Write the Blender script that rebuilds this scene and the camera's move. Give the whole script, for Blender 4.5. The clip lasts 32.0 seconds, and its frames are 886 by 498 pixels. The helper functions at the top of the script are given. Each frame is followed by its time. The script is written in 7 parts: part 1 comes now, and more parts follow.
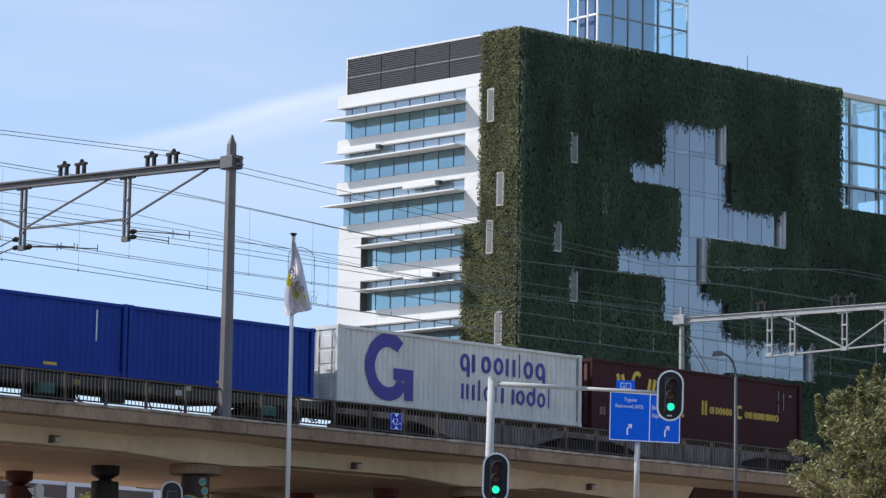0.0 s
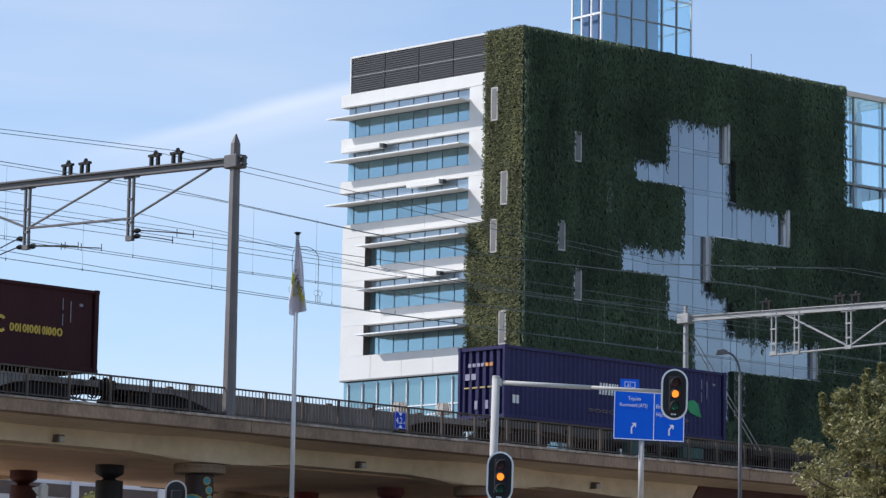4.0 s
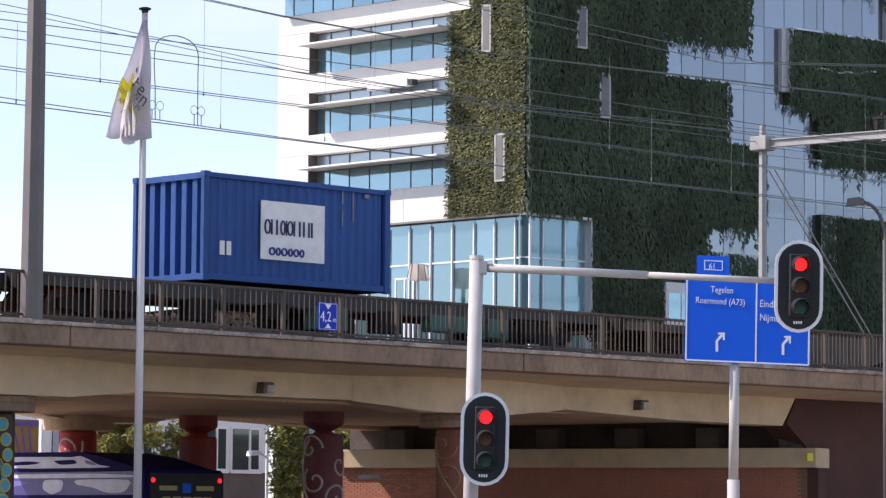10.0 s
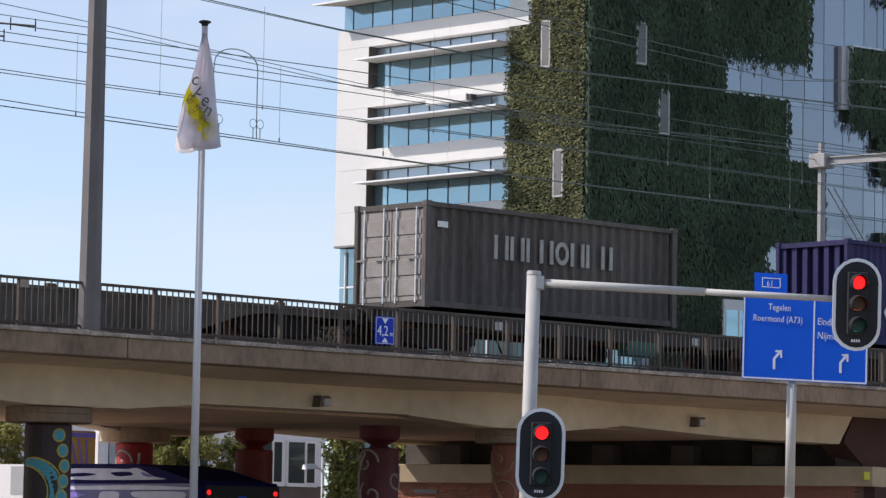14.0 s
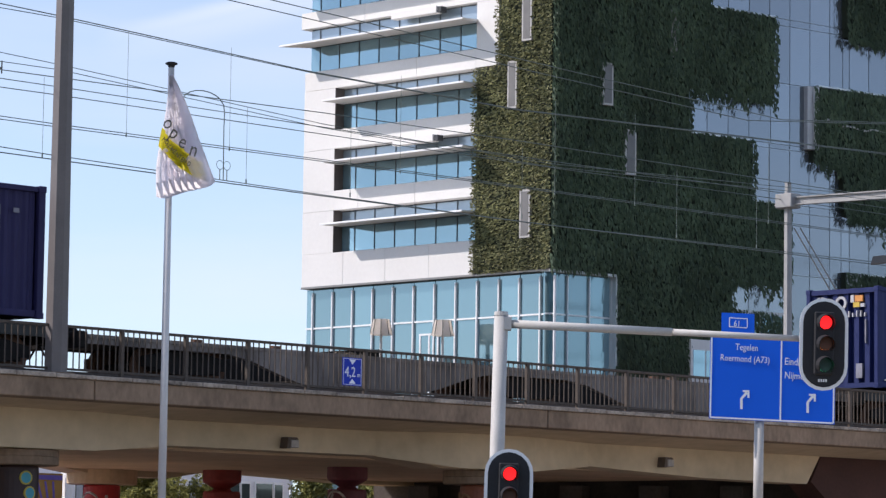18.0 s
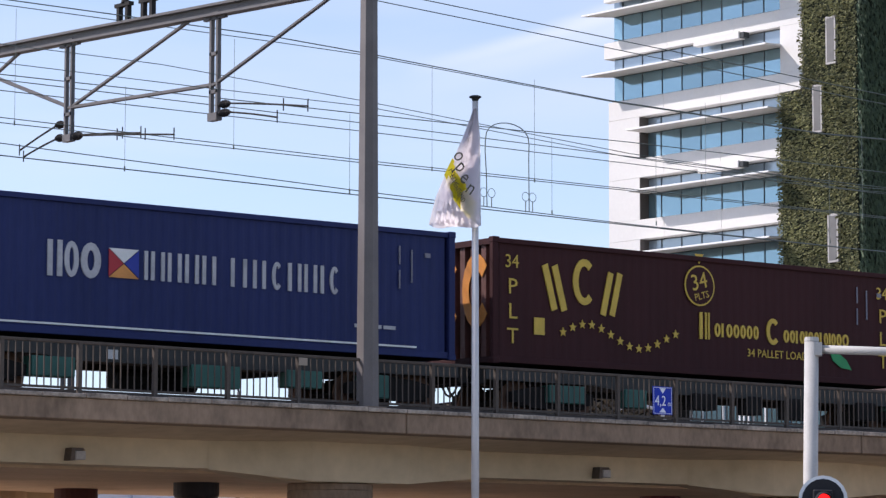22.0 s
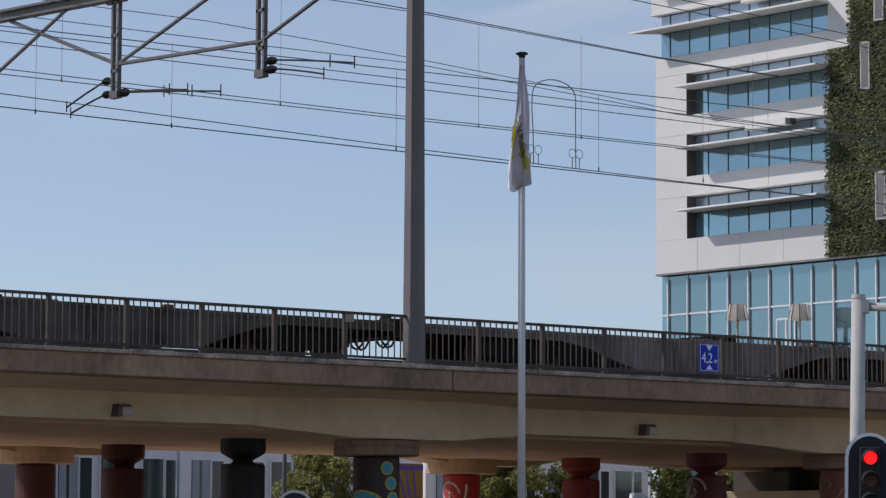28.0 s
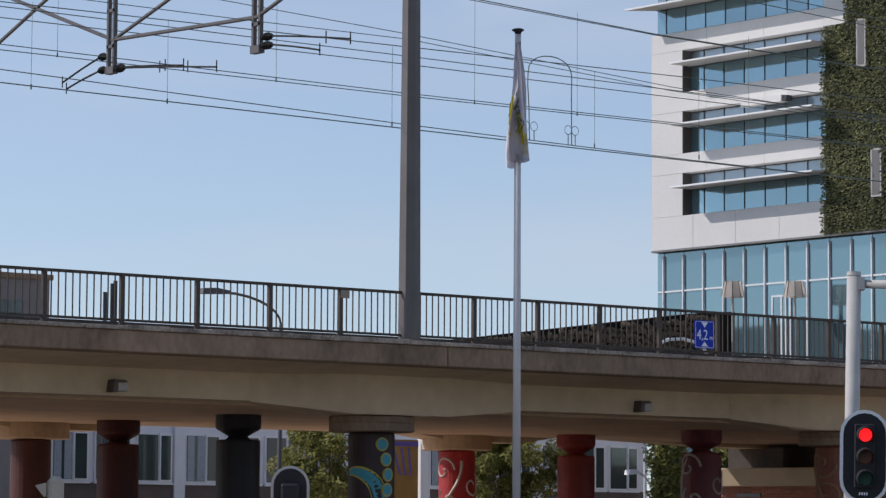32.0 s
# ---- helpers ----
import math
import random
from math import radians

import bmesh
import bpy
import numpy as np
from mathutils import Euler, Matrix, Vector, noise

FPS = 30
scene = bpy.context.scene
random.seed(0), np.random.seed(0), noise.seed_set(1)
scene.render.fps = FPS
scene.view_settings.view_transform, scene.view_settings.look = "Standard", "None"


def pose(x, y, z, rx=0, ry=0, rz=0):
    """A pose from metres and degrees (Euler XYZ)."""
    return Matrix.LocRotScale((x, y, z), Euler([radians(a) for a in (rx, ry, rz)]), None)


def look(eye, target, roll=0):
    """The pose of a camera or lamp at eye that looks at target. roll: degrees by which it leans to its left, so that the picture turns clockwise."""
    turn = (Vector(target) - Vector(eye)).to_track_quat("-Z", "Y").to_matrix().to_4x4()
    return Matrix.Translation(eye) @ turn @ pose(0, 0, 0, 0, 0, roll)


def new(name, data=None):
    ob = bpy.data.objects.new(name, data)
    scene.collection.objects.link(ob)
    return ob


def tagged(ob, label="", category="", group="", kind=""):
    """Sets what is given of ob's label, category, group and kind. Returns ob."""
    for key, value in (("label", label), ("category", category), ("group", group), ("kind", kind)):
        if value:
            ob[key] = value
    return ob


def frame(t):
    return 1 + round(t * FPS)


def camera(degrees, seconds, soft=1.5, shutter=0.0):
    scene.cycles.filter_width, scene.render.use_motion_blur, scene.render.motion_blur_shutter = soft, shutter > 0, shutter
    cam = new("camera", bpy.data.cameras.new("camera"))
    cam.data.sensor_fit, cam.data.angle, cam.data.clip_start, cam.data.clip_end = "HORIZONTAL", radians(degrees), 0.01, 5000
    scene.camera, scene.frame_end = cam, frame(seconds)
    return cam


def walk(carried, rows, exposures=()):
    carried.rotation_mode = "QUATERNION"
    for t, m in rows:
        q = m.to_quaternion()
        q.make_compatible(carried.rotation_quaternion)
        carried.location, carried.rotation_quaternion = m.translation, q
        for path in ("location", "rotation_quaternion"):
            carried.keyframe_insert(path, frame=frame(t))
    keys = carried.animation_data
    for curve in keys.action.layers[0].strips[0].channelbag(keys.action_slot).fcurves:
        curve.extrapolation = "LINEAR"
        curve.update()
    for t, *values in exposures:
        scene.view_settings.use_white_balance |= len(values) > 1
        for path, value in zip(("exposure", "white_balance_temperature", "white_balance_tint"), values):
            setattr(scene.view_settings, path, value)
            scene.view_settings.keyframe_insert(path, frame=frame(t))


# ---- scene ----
cam = camera(16.0, 32.0, soft=1.35, shutter=0.05)
# path begin
walk(cam, [
    (0.0, pose(-32.76, -31.01, -4.00, 98.198, -0.960, -45.092)),
    (0.5, pose(-32.76, -31.01, -4.00, 98.185, -0.933, -45.224)),
    (1.0, pose(-32.76, -31.01, -4.00, 98.148, -0.984, -45.249)),
    (1.5, pose(-32.76, -31.01, -4.00, 98.115, -0.730, -45.225)),
    (2.0, pose(-32.76, -31.01, -4.00, 98.124, -0.854, -45.211)),
    (2.5, pose(-32.76, -31.01, -4.00, 98.155, -1.019, -45.218)),
    (3.0, pose(-32.76, -31.01, -4.00, 98.170, -1.033, -45.172)),
    (3.5, pose(-32.76, -31.01, -4.00, 98.169, -1.000, -45.085)),
    (5.5, pose(-32.76, -31.01, -4.00, 98.224, -0.669, -44.908)),
    (6.0, pose(-32.76, -31.01, -4.00, 98.182, -0.789, -45.025)),
    (6.5, pose(-32.76, -31.01, -4.00, 98.107, -1.018, -45.142)),
    (6.7, pose(-32.76, -31.01, -4.00, 98.001, -1.010, -45.154)),
    (6.8, pose(-32.27, -30.54, -3.91, 97.946, -1.004, -45.153)),
    (6.9, pose(-30.47, -28.84, -3.60, 97.771, -0.985, -45.145)),
    (7.0, pose(-27.91, -26.42, -3.15, 97.587, -0.963, -45.124)),
    (7.1, pose(-25.16, -23.82, -2.67, 97.367, -1.000, -45.100)),
    (7.2, pose(-22.41, -21.21, -2.18, 97.122, -1.036, -45.074)),
    (7.3, pose(-19.66, -18.61, -1.70, 96.852, -1.071, -45.048)),
    (7.4, pose(-16.90, -16.00, -1.22, 96.553, -1.104, -45.020)),
    (7.5, pose(-14.15, -13.40, -0.73, 96.223, -1.136, -44.990)),
    (7.6, pose(-11.40, -10.79, -0.25, 95.976, -1.064, -44.978)),
    (7.7, pose(-8.65, -8.19, 0.23, 95.714, -0.991, -44.963)),
    (7.8, pose(-5.90, -5.58, 0.72, 95.435, -0.915, -44.943)),
    (7.9, pose(-3.28, -3.10, 1.17, 95.140, -0.837, -44.922)),
    (8.0, pose(-1.15, -1.09, 1.55, 94.834, -0.761, -44.917)),
    (8.1, pose(0.00, 0.00, 1.75, 94.715, -0.795, -44.884)),
    (8.2, pose(0.00, 0.00, 1.75, 94.649, -0.883, -44.940)),
    (8.3, pose(0.00, 0.00, 1.75, 94.590, -0.877, -44.964)),
    (8.5, pose(0.00, 0.00, 1.75, 94.472, -0.865, -45.010)),
    (9.0, pose(0.00, 0.00, 1.75, 94.480, -0.643, -44.941)),
    (9.5, pose(0.00, 0.00, 1.75, 94.769, -0.576, -44.867)),
    (10.0, pose(0.00, 0.00, 1.75, 94.894, -0.427, -44.762)),
    (10.5, pose(0.00, 0.00, 1.75, 94.913, -0.443, -44.160)),
    (11.0, pose(0.00, 0.00, 1.75, 94.932, -0.321, -43.671)),
    (11.5, pose(0.00, 0.00, 1.75, 94.976, -0.466, -43.583)),
    (12.0, pose(0.00, 0.00, 1.75, 94.975, -0.730, -43.658)),
    (12.5, pose(0.00, 0.00, 1.75, 95.073, -1.014, -43.782)),
    (13.0, pose(0.00, 0.00, 1.75, 95.119, -1.141, -43.795)),
    (13.5, pose(0.00, 0.00, 1.75, 95.104, -1.042, -43.737)),
    (15.5, pose(0.00, 0.00, 1.75, 95.558, -0.640, -43.934)),
    (16.0, pose(0.00, 0.00, 1.75, 95.681, -0.383, -43.928)),
    (16.5, pose(0.00, 0.00, 1.75, 95.926, -0.521, -44.328)),
    (17.0, pose(0.00, 0.00, 1.75, 96.001, -0.718, -45.231)),
    (17.5, pose(0.00, 0.00, 1.75, 95.954, -0.904, -45.112)),
    (18.0, pose(0.00, 0.00, 1.75, 95.905, -0.778, -44.342)),
    (18.5, pose(0.00, 0.00, 1.75, 95.890, -0.710, -43.498)),
    (19.0, pose(0.00, 0.00, 1.75, 95.846, -0.624, -42.419)),
    (19.5, pose(0.00, 0.00, 1.75, 95.869, -0.393, -41.297)),
    (20.0, pose(0.00, 0.00, 1.75, 95.917, -0.494, -40.541)),
    (20.5, pose(0.00, 0.00, 1.75, 96.043, -0.370, -40.064)),
    (21.0, pose(0.00, 0.00, 1.75, 96.170, -0.148, -39.583)),
    (21.5, pose(0.00, 0.00, 1.75, 96.300, -0.089, -39.075)),
    (22.0, pose(0.00, 0.00, 1.75, 96.408, -0.075, -38.657)),
    (22.5, pose(0.00, 0.00, 1.75, 96.428, -0.057, -38.501)),
    (23.0, pose(0.00, 0.00, 1.75, 96.422, -0.021, -38.407)),
    (23.5, pose(0.00, 0.00, 1.75, 96.370, -0.016, -38.274)),
    (24.0, pose(0.00, 0.00, 1.75, 96.174, 0.055, -38.195)),
    (24.5, pose(0.00, 0.00, 1.75, 95.808, 0.089, -38.112)),
    (25.0, pose(0.00, 0.00, 1.75, 95.687, 0.017, -37.945)),
    (25.5, pose(0.00, 0.00, 1.75, 95.639, 0.084, -37.831)),
    (27.5, pose(0.00, 0.00, 1.75, 95.670, 0.067, -37.784)),
    (28.0, pose(0.00, 0.00, 1.75, 95.621, -0.209, -37.821)),
    (28.5, pose(0.00, 0.00, 1.75, 95.562, -0.156, -37.825)),
    (29.0, pose(0.00, 0.00, 1.75, 95.522, -0.214, -37.884)),
    (29.5, pose(0.00, 0.00, 1.75, 95.479, -0.168, -37.974)),
    (30.0, pose(0.00, 0.00, 1.75, 95.405, -0.200, -38.044)),
    (30.5, pose(0.00, 0.00, 1.75, 95.348, -0.216, -38.025)),
    (31.0, pose(0.00, 0.00, 1.75, 95.305, -0.203, -38.008)),
    (31.5, pose(0.00, 0.00, 1.75, 95.224, -0.410, -37.993)),
    (32.0, pose(0.00, 0.00, 1.75, 95.191, -0.322, -37.912)),
], exposures=[(0, 0.42, 6080, 13), (3, 0.4, 6080, 13), (6.5, 0.38, 6120, 13), (7.6, 0.4, 6500, 15), (8.6, 0.78, 6600, 21), (10, 0.84, 6600, 22), (11, 0.58, 6680, 20), (12, 0.42, 6620, 18), (13.5, 0.4, 6560, 16), (16, 0.72, 6380, 22), (17, 0.94, 6350, 22), (18, 0.52, 6400, 18), (19, 0.1, 6350, 15), (20, -0.06, 6350, 15), (21, 0.22, 6380, 15), (22, 0.54, 6380, 20), (23, 0.62, 6400, 25), (24, 0.72, 6450, 26), (25, 0.56, 6550, 22), (25.5, 0.34, 6400, 18), (28, -0.22, 6250, 16), (32, -0.06, 6280, 16)])
# path end

# ---- sky, sun ----
SUN_DIR = Vector((-1.03, 1.05, 1.25)).normalized()
world = bpy.data.worlds.new("sky")
scene.world = world
world.use_nodes = True
wn = world.node_tree.nodes
wl = world.node_tree.links
sky = wn.new("ShaderNodeTexSky")
sky.sky_type = "NISHITA"
sky.sun_disc = False
sky.sun_elevation = math.asin(SUN_DIR.z)
sky.sun_rotation = math.atan2(SUN_DIR.x, SUN_DIR.y)
sky.air_density, sky.dust_density, sky.ozone_density = 1.0, 0.4, 1.5
# look a little above the true direction, so that the haze at the horizon stays thin
wv = wn.new("ShaderNodeTexCoord")
wa = wn.new("ShaderNodeVectorMath")
wa.operation = "ADD"
wa.inputs[1].default_value = (0, 0, 0.04)
wz = wn.new("ShaderNodeVectorMath")
wz.operation = "NORMALIZE"
wl.new(wv.outputs["Generated"], wa.inputs[0])
wl.new(wa.outputs[0], wz.inputs[0])
wl.new(wz.outputs[0], sky.inputs[0])
# thin cirrus drawn out across the sky
wt = wn.new("ShaderNodeTexCoord")
wm = wn.new("ShaderNodeMapping")
wm.inputs["Rotation"].default_value = (0.35, 0.25, 0.6)
wm.inputs["Scale"].default_value = (2.2, 2.2, 13.0)
wc = wn.new("ShaderNodeTexNoise")
wc.inputs["Scale"].default_value, wc.inputs["Detail"].default_value, wc.inputs["Roughness"].default_value = 1.6, 5.0, 0.5
wr = wn.new("ShaderNodeMapRange")
wr.inputs[1].default_value, wr.inputs[2].default_value = 0.46, 0.80
wr.inputs[3].default_value, wr.inputs[4].default_value = 0.13, 0.5
wx = wn.new("ShaderNodeMix")
wx.data_type = "RGBA"
wx.inputs[7].default_value = (4.9, 5.1, 5.25, 1)
wl.new(wt.outputs["Generated"], wm.inputs[0])
wl.new(wm.outputs[0], wc.inputs["Vector"])
wl.new(wc.outputs[0], wr.inputs[0])
wl.new(wr.outputs[0], wx.inputs[0])
wl.new(sky.outputs[0], wx.inputs[6])
# one long feathered streak of cirrus high over the tracks
STREAK_N, STREAK_A = (0.3177, -0.0482, -0.9470), (0.6778, 0.7099, 0.1913)
dots = []
for axis in (STREAK_N, STREAK_A):
    wd = wn.new("ShaderNodeVectorMath")
    wd.operation = "DOT_PRODUCT"
    wd.inputs[1].default_value = axis
    wl.new(wt.outputs["Generated"], wd.inputs[0])
    dots.append(wd)
ww = wn.new("ShaderNodeMath")
ww.operation = "MULTIPLY_ADD"
ww.inputs[1].default_value, ww.inputs[2].default_value = 0.012, -0.006
wl.new(wc.outputs[0], ww.inputs[0])
wo = wn.new("ShaderNodeMath")
wo.operation = "ADD"
wl.new(dots[0].outputs["Value"], wo.inputs[0])
wl.new(ww.outputs[0], wo.inputs[1])
wp = wn.new("ShaderNodeValToRGB")
wp.color_ramp.interpolation = "EASE"
wp.color_ramp.elements[0].position, wp.color_ramp.elements[0].color = 0.30, (0, 0, 0, 1)
wp.color_ramp.elements[1].position, wp.color_ramp.elements[1].color = 0.46, (1, 1, 1, 1)
e3 = wp.color_ramp.elements.new(0.56)
e3.color = (0.62, 0.62, 0.62, 1)
e4 = wp.color_ramp.elements.new(0.86)
e4.color = (0, 0, 0, 1)
wq = wn.new("ShaderNodeMapRange")
wq.inputs[1].default_value, wq.inputs[2].default_value = -0.016, 0.016
wl.new(wo.outputs[0], wq.inputs[0])
wl.new(wq.outputs[0], wp.inputs[0])
wk = wn.new("ShaderNodeMapRange")
wk.inputs[1].default_value, wk.inputs[2].default_value = 0.9945, 0.9995
wk.inputs[3].default_value, wk.inputs[4].default_value = 0.0, 0.37
wl.new(dots[1].outputs["Value"], wk.inputs[0])
ws = wn.new("ShaderNodeMath")
ws.operation = "MULTIPLY"
wl.new(wp.outputs[0], ws.inputs[0])
wl.new(wk.outputs[0], ws.inputs[1])
wy = wn.new("ShaderNodeMix")
wy.data_type = "RGBA"
wy.inputs[7].default_value = (6.3, 6.3, 6.4, 1)
wl.new(ws.outputs[0], wy.inputs[0])
wl.new(wx.outputs[2], wy.inputs[6])
wl.new(wy.outputs[2], wn["Background"].inputs[0])
wn["Background"].inputs[1].default_value = 0.132
sun = new("sun", bpy.data.lights.new("sun", "SUN"))
sun.data.energy, sun.data.angle, sun.data.color = 3.08, radians(0.5), (1.0, 0.95, 0.86)
sun.matrix_world = look((0, 0, 60), Vector((0, 0, 60)) - SUN_DIR)
scene.view_settings.exposure = 0.0


# ---- materials ----
def mat(name, color, rough=0.7, metal=0.0, vary=0.15, scale=3.0, fine=40.0, bump=0.0, rand=0.0, spec=0.5, streak=0.0, coat=0.0):
    m = bpy.data.materials.new(name)
    m.use_nodes = True
    nt = m.node_tree
    n, l = nt.nodes, nt.links
    b = n["Principled BSDF"]
    b.inputs["Roughness"].default_value = rough
    b.inputs["Metallic"].default_value = metal
    b.inputs["Specular IOR Level"].default_value = spec
    b.inputs["Coat Weight"].default_value = coat
    tc = n.new("ShaderNodeTexCoord")
    mp = n.new("ShaderNodeMapping")
    l.new(tc.outputs["Object"], mp.inputs[0])
    if streak:
        mp.inputs["Scale"].default_value = (1, 1, streak)
    big = n.new("ShaderNodeTexNoise")
    big.inputs["Scale"].default_value, big.inputs["Detail"].default_value = scale, 6
    sm = n.new("ShaderNodeTexNoise")
    sm.inputs["Scale"].default_value, sm.inputs["Detail"].default_value = fine, 4
    l.new(mp.outputs[0], big.inputs["Vector"])
    l.new(mp.outputs[0], sm.inputs["Vector"])
    mix = n.new("ShaderNodeMix")
    mix.data_type = "FLOAT"
    mix.inputs[0].default_value = 0.4
    l.new(big.outputs[0], mix.inputs[2])
    l.new(sm.outputs[0], mix.inputs[3])
    mr = n.new("ShaderNodeMapRange")
    mr.inputs[1].default_value, mr.inputs[2].default_value = 0.3, 0.7
    mr.inputs[3].default_value, mr.inputs[4].default_value = 1 - vary, 1 + vary
    l.new(mix.outputs[0], mr.inputs[0])
    last = mr.outputs[0]
    if rand:
        oi = n.new("ShaderNodeObjectInfo")
        r2 = n.new("ShaderNodeMapRange")
        r2.inputs[3].default_value, r2.inputs[4].default_value = 1 - rand, 1 + rand
        l.new(oi.outputs["Random"], r2.inputs[0])
        mu = n.new("ShaderNodeMath")
        mu.operation = "MULTIPLY"
        l.new(last, mu.inputs[0])
        l.new(r2.outputs[0], mu.inputs[1])
        last = mu.outputs[0]
    vm = n.new("ShaderNodeVectorMath")
    vm.operation = "SCALE"
    vm.inputs[0].default_value = color
    l.new(last, vm.inputs["Scale"])
    l.new(vm.outputs[0], b.inputs["Base Color"])
    if bump:
        bp = n.new("ShaderNodeBump")
        bp.inputs["Strength"].default_value, bp.inputs["Distance"].default_value = bump, 0.02
        l.new(mix.outputs[0], bp.inputs["Height"])
        l.new(bp.outputs[0], b.inputs["Normal"])
    return m


def leaf_mat(name, color, vary=0.5, patch=0.0, size=0.4, through_light=0.0):
    # leaf by leaf variation, and larger patches of lush and thin growth
    m = bpy.data.materials.new(name)
    m.use_nodes = True
    n, l = m.node_tree.nodes, m.node_tree.links
    b = n["Principled BSDF"]
    b.inputs["Roughness"].default_value = 0.6
    b.inputs["Specular IOR Level"].default_value = 0.3
    g = n.new("ShaderNodeNewGeometry")
    cr = n.new("ShaderNodeValToRGB")
    cr.color_ramp.elements[0].color = (color[0] * (1 - vary), color[1] * (1 - vary), color[2] * (1 - vary), 1)
    cr.color_ramp.elements[1].color = (color[0] * (1 + vary * 1.3), color[1] * (1 + vary), color[2] * (1 + vary * 0.6), 1)
    l.new(g.outputs["Random Per Island"], cr.inputs[0])
    last = cr.outputs[0]
    if patch:
        tc = n.new("ShaderNodeTexCoord")
        mp = n.new("ShaderNodeMapping")
        mp.inputs["Scale"].default_value = (1, 1, 0.45)
        nz = n.new("ShaderNodeTexNoise")
        nz.inputs["Scale"].default_value, nz.inputs["Detail"].default_value = size, 5
        mr = n.new("ShaderNodeMapRange")
        mr.inputs[1].default_value, mr.inputs[2].default_value = 0.3, 0.7
        mr.inputs[3].default_value, mr.inputs[4].default_value = 1 - patch, 1 + patch
        vm = n.new("ShaderNodeVectorMath")
        vm.operation = "SCALE"
        l.new(tc.outputs["Object"], mp.inputs[0])
        l.new(mp.outputs[0], nz.inputs["Vector"])
        l.new(nz.outputs[0], mr.inputs[0])
        l.new(last, vm.inputs[0])
        l.new(mr.outputs[0], vm.inputs["Scale"])
        last = vm.outputs[0]
    l.new(last, b.inputs["Base Color"])
    if through_light:
        tr = n.new("ShaderNodeBsdfTranslucent")
        l.new(last, tr.inputs[0])
        mx = n.new("ShaderNodeMixShader")
        mx.inputs[0].default_value = through_light
        l.new(b.outputs[0], mx.inputs[1])
        l.new(tr.outputs[0], mx.inputs[2])
        l.new(mx.outputs[0], n["Material Output"].inputs[0])
    return m


def glass_mat(name, tint=(0.55, 0.75, 0.8), rough=0.03, mixin=0.5):
    # reflective facade pane: tinted body under a glossy coat
    m = bpy.data.materials.new(name)
    m.use_nodes = True
    n, l = m.node_tree.nodes, m.node_tree.links
    b = n["Principled BSDF"]
    b.inputs["Base Color"].default_value = (*tint, 1)
    b.inputs["Roughness"].default_value = rough
    b.inputs["Metallic"].default_value = mixin
    b.inputs["Coat Weight"].default_value = 0.6
    b.inputs["Coat Roughness"].default_value = 0.02
    oi = n.new("ShaderNodeObjectInfo")
    mr = n.new("ShaderNodeMapRange")
    mr.inputs[3].default_value, mr.inputs[4].default_value = 0.85, 1.12
    l.new(oi.outputs["Random"], mr.inputs[0])
    vm = n.new("ShaderNodeVectorMath")
    vm.operation = "SCALE"
    vm.inputs[0].default_value = tint
    l.new(mr.outputs[0], vm.inputs["Scale"])
    l.new(vm.outputs[0], b.inputs["Base Color"])
    return m


def glow_mat(name, color, strength):
    m = bpy.data.materials.new(name)
    m.use_nodes = True
    b = m.node_tree.nodes["Principled BSDF"]
    b.inputs["Base Color"].default_value = (*color, 1)
    b.inputs["Emission Color"].default_value = (*color, 1)
    b.inputs["Emission Strength"].default_value = strength
    return m


CONCRETE = mat("weathered_concrete", (0.255, 0.178, 0.122), 0.9, vary=0.42, scale=0.9, fine=9, bump=0.3, streak=0.5, spec=0.3)
CONCRETE_L = mat("pale_concrete", (0.56, 0.44, 0.295), 0.9, vary=0.2, scale=0.35, fine=2.5, bump=0.06, spec=0.3)
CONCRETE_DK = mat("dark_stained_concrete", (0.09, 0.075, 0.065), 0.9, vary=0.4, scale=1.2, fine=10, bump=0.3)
KERB = mat("kerb_concrete", (0.29, 0.24, 0.195), 0.9, vary=0.75, scale=2.2, fine=14, bump=0.4)
POST_DK = mat("dark_lamp_post", (0.075, 0.075, 0.08), 0.55, 0.1, vary=0.2, scale=2)
SOFFIT = mat("warm_soffit_concrete", (0.58, 0.43, 0.29), 0.9, vary=0.2, scale=0.6, fine=6, bump=0.15, spec=0.2)
STEEL_DK = mat("painted_dark_steel", (0.022, 0.02, 0.019), 0.7, 0.0, vary=0.3, scale=4, spec=0.2)
STEEL_GREY = mat("galvanised_steel", (0.23, 0.225, 0.22), 0.5, 0.4, vary=0.15, scale=2)
POLE_GREY = mat("pale_galvanised_pole", (0.48, 0.465, 0.44), 0.62, 0.0, vary=0.12, scale=3, spec=0.3)
WIRE = mat("wire_copper", (0.13, 0.16, 0.145), 0.6, 0.3, vary=0.1)
WHITE = mat("white_panel", (0.70, 0.685, 0.66), 0.6, vary=0.05, scale=0.4, fine=6)
WHITE_PLAIN = mat("white_paint", (0.8, 0.8, 0.8), 0.5, vary=0.04)
BLACK = mat("black_plastic", (0.026, 0.026, 0.029), 0.6, vary=0.2, spec=0.2)
DARKPANEL = mat("dark_plant_screen", (0.035, 0.034, 0.04), 0.6, vary=0.15, scale=2)
ASPHALT = mat("asphalt", (0.05, 0.05, 0.052), 0.9, vary=0.25, scale=1.5, fine=60, bump=0.3)
GRASS = mat("grass_ground", (0.07, 0.09, 0.035), 0.95, vary=0.4, scale=0.3, fine=8, bump=0.4)
BOUNCE_PAVING = mat("pale_paving", (0.47, 0.37, 0.28), 0.9, vary=0.18, scale=0.6, fine=12, bump=0.2)
BALLAST = mat("track_ballast", (0.2, 0.18, 0.16), 0.95, vary=0.4, scale=6, fine=30, bump=0.8)
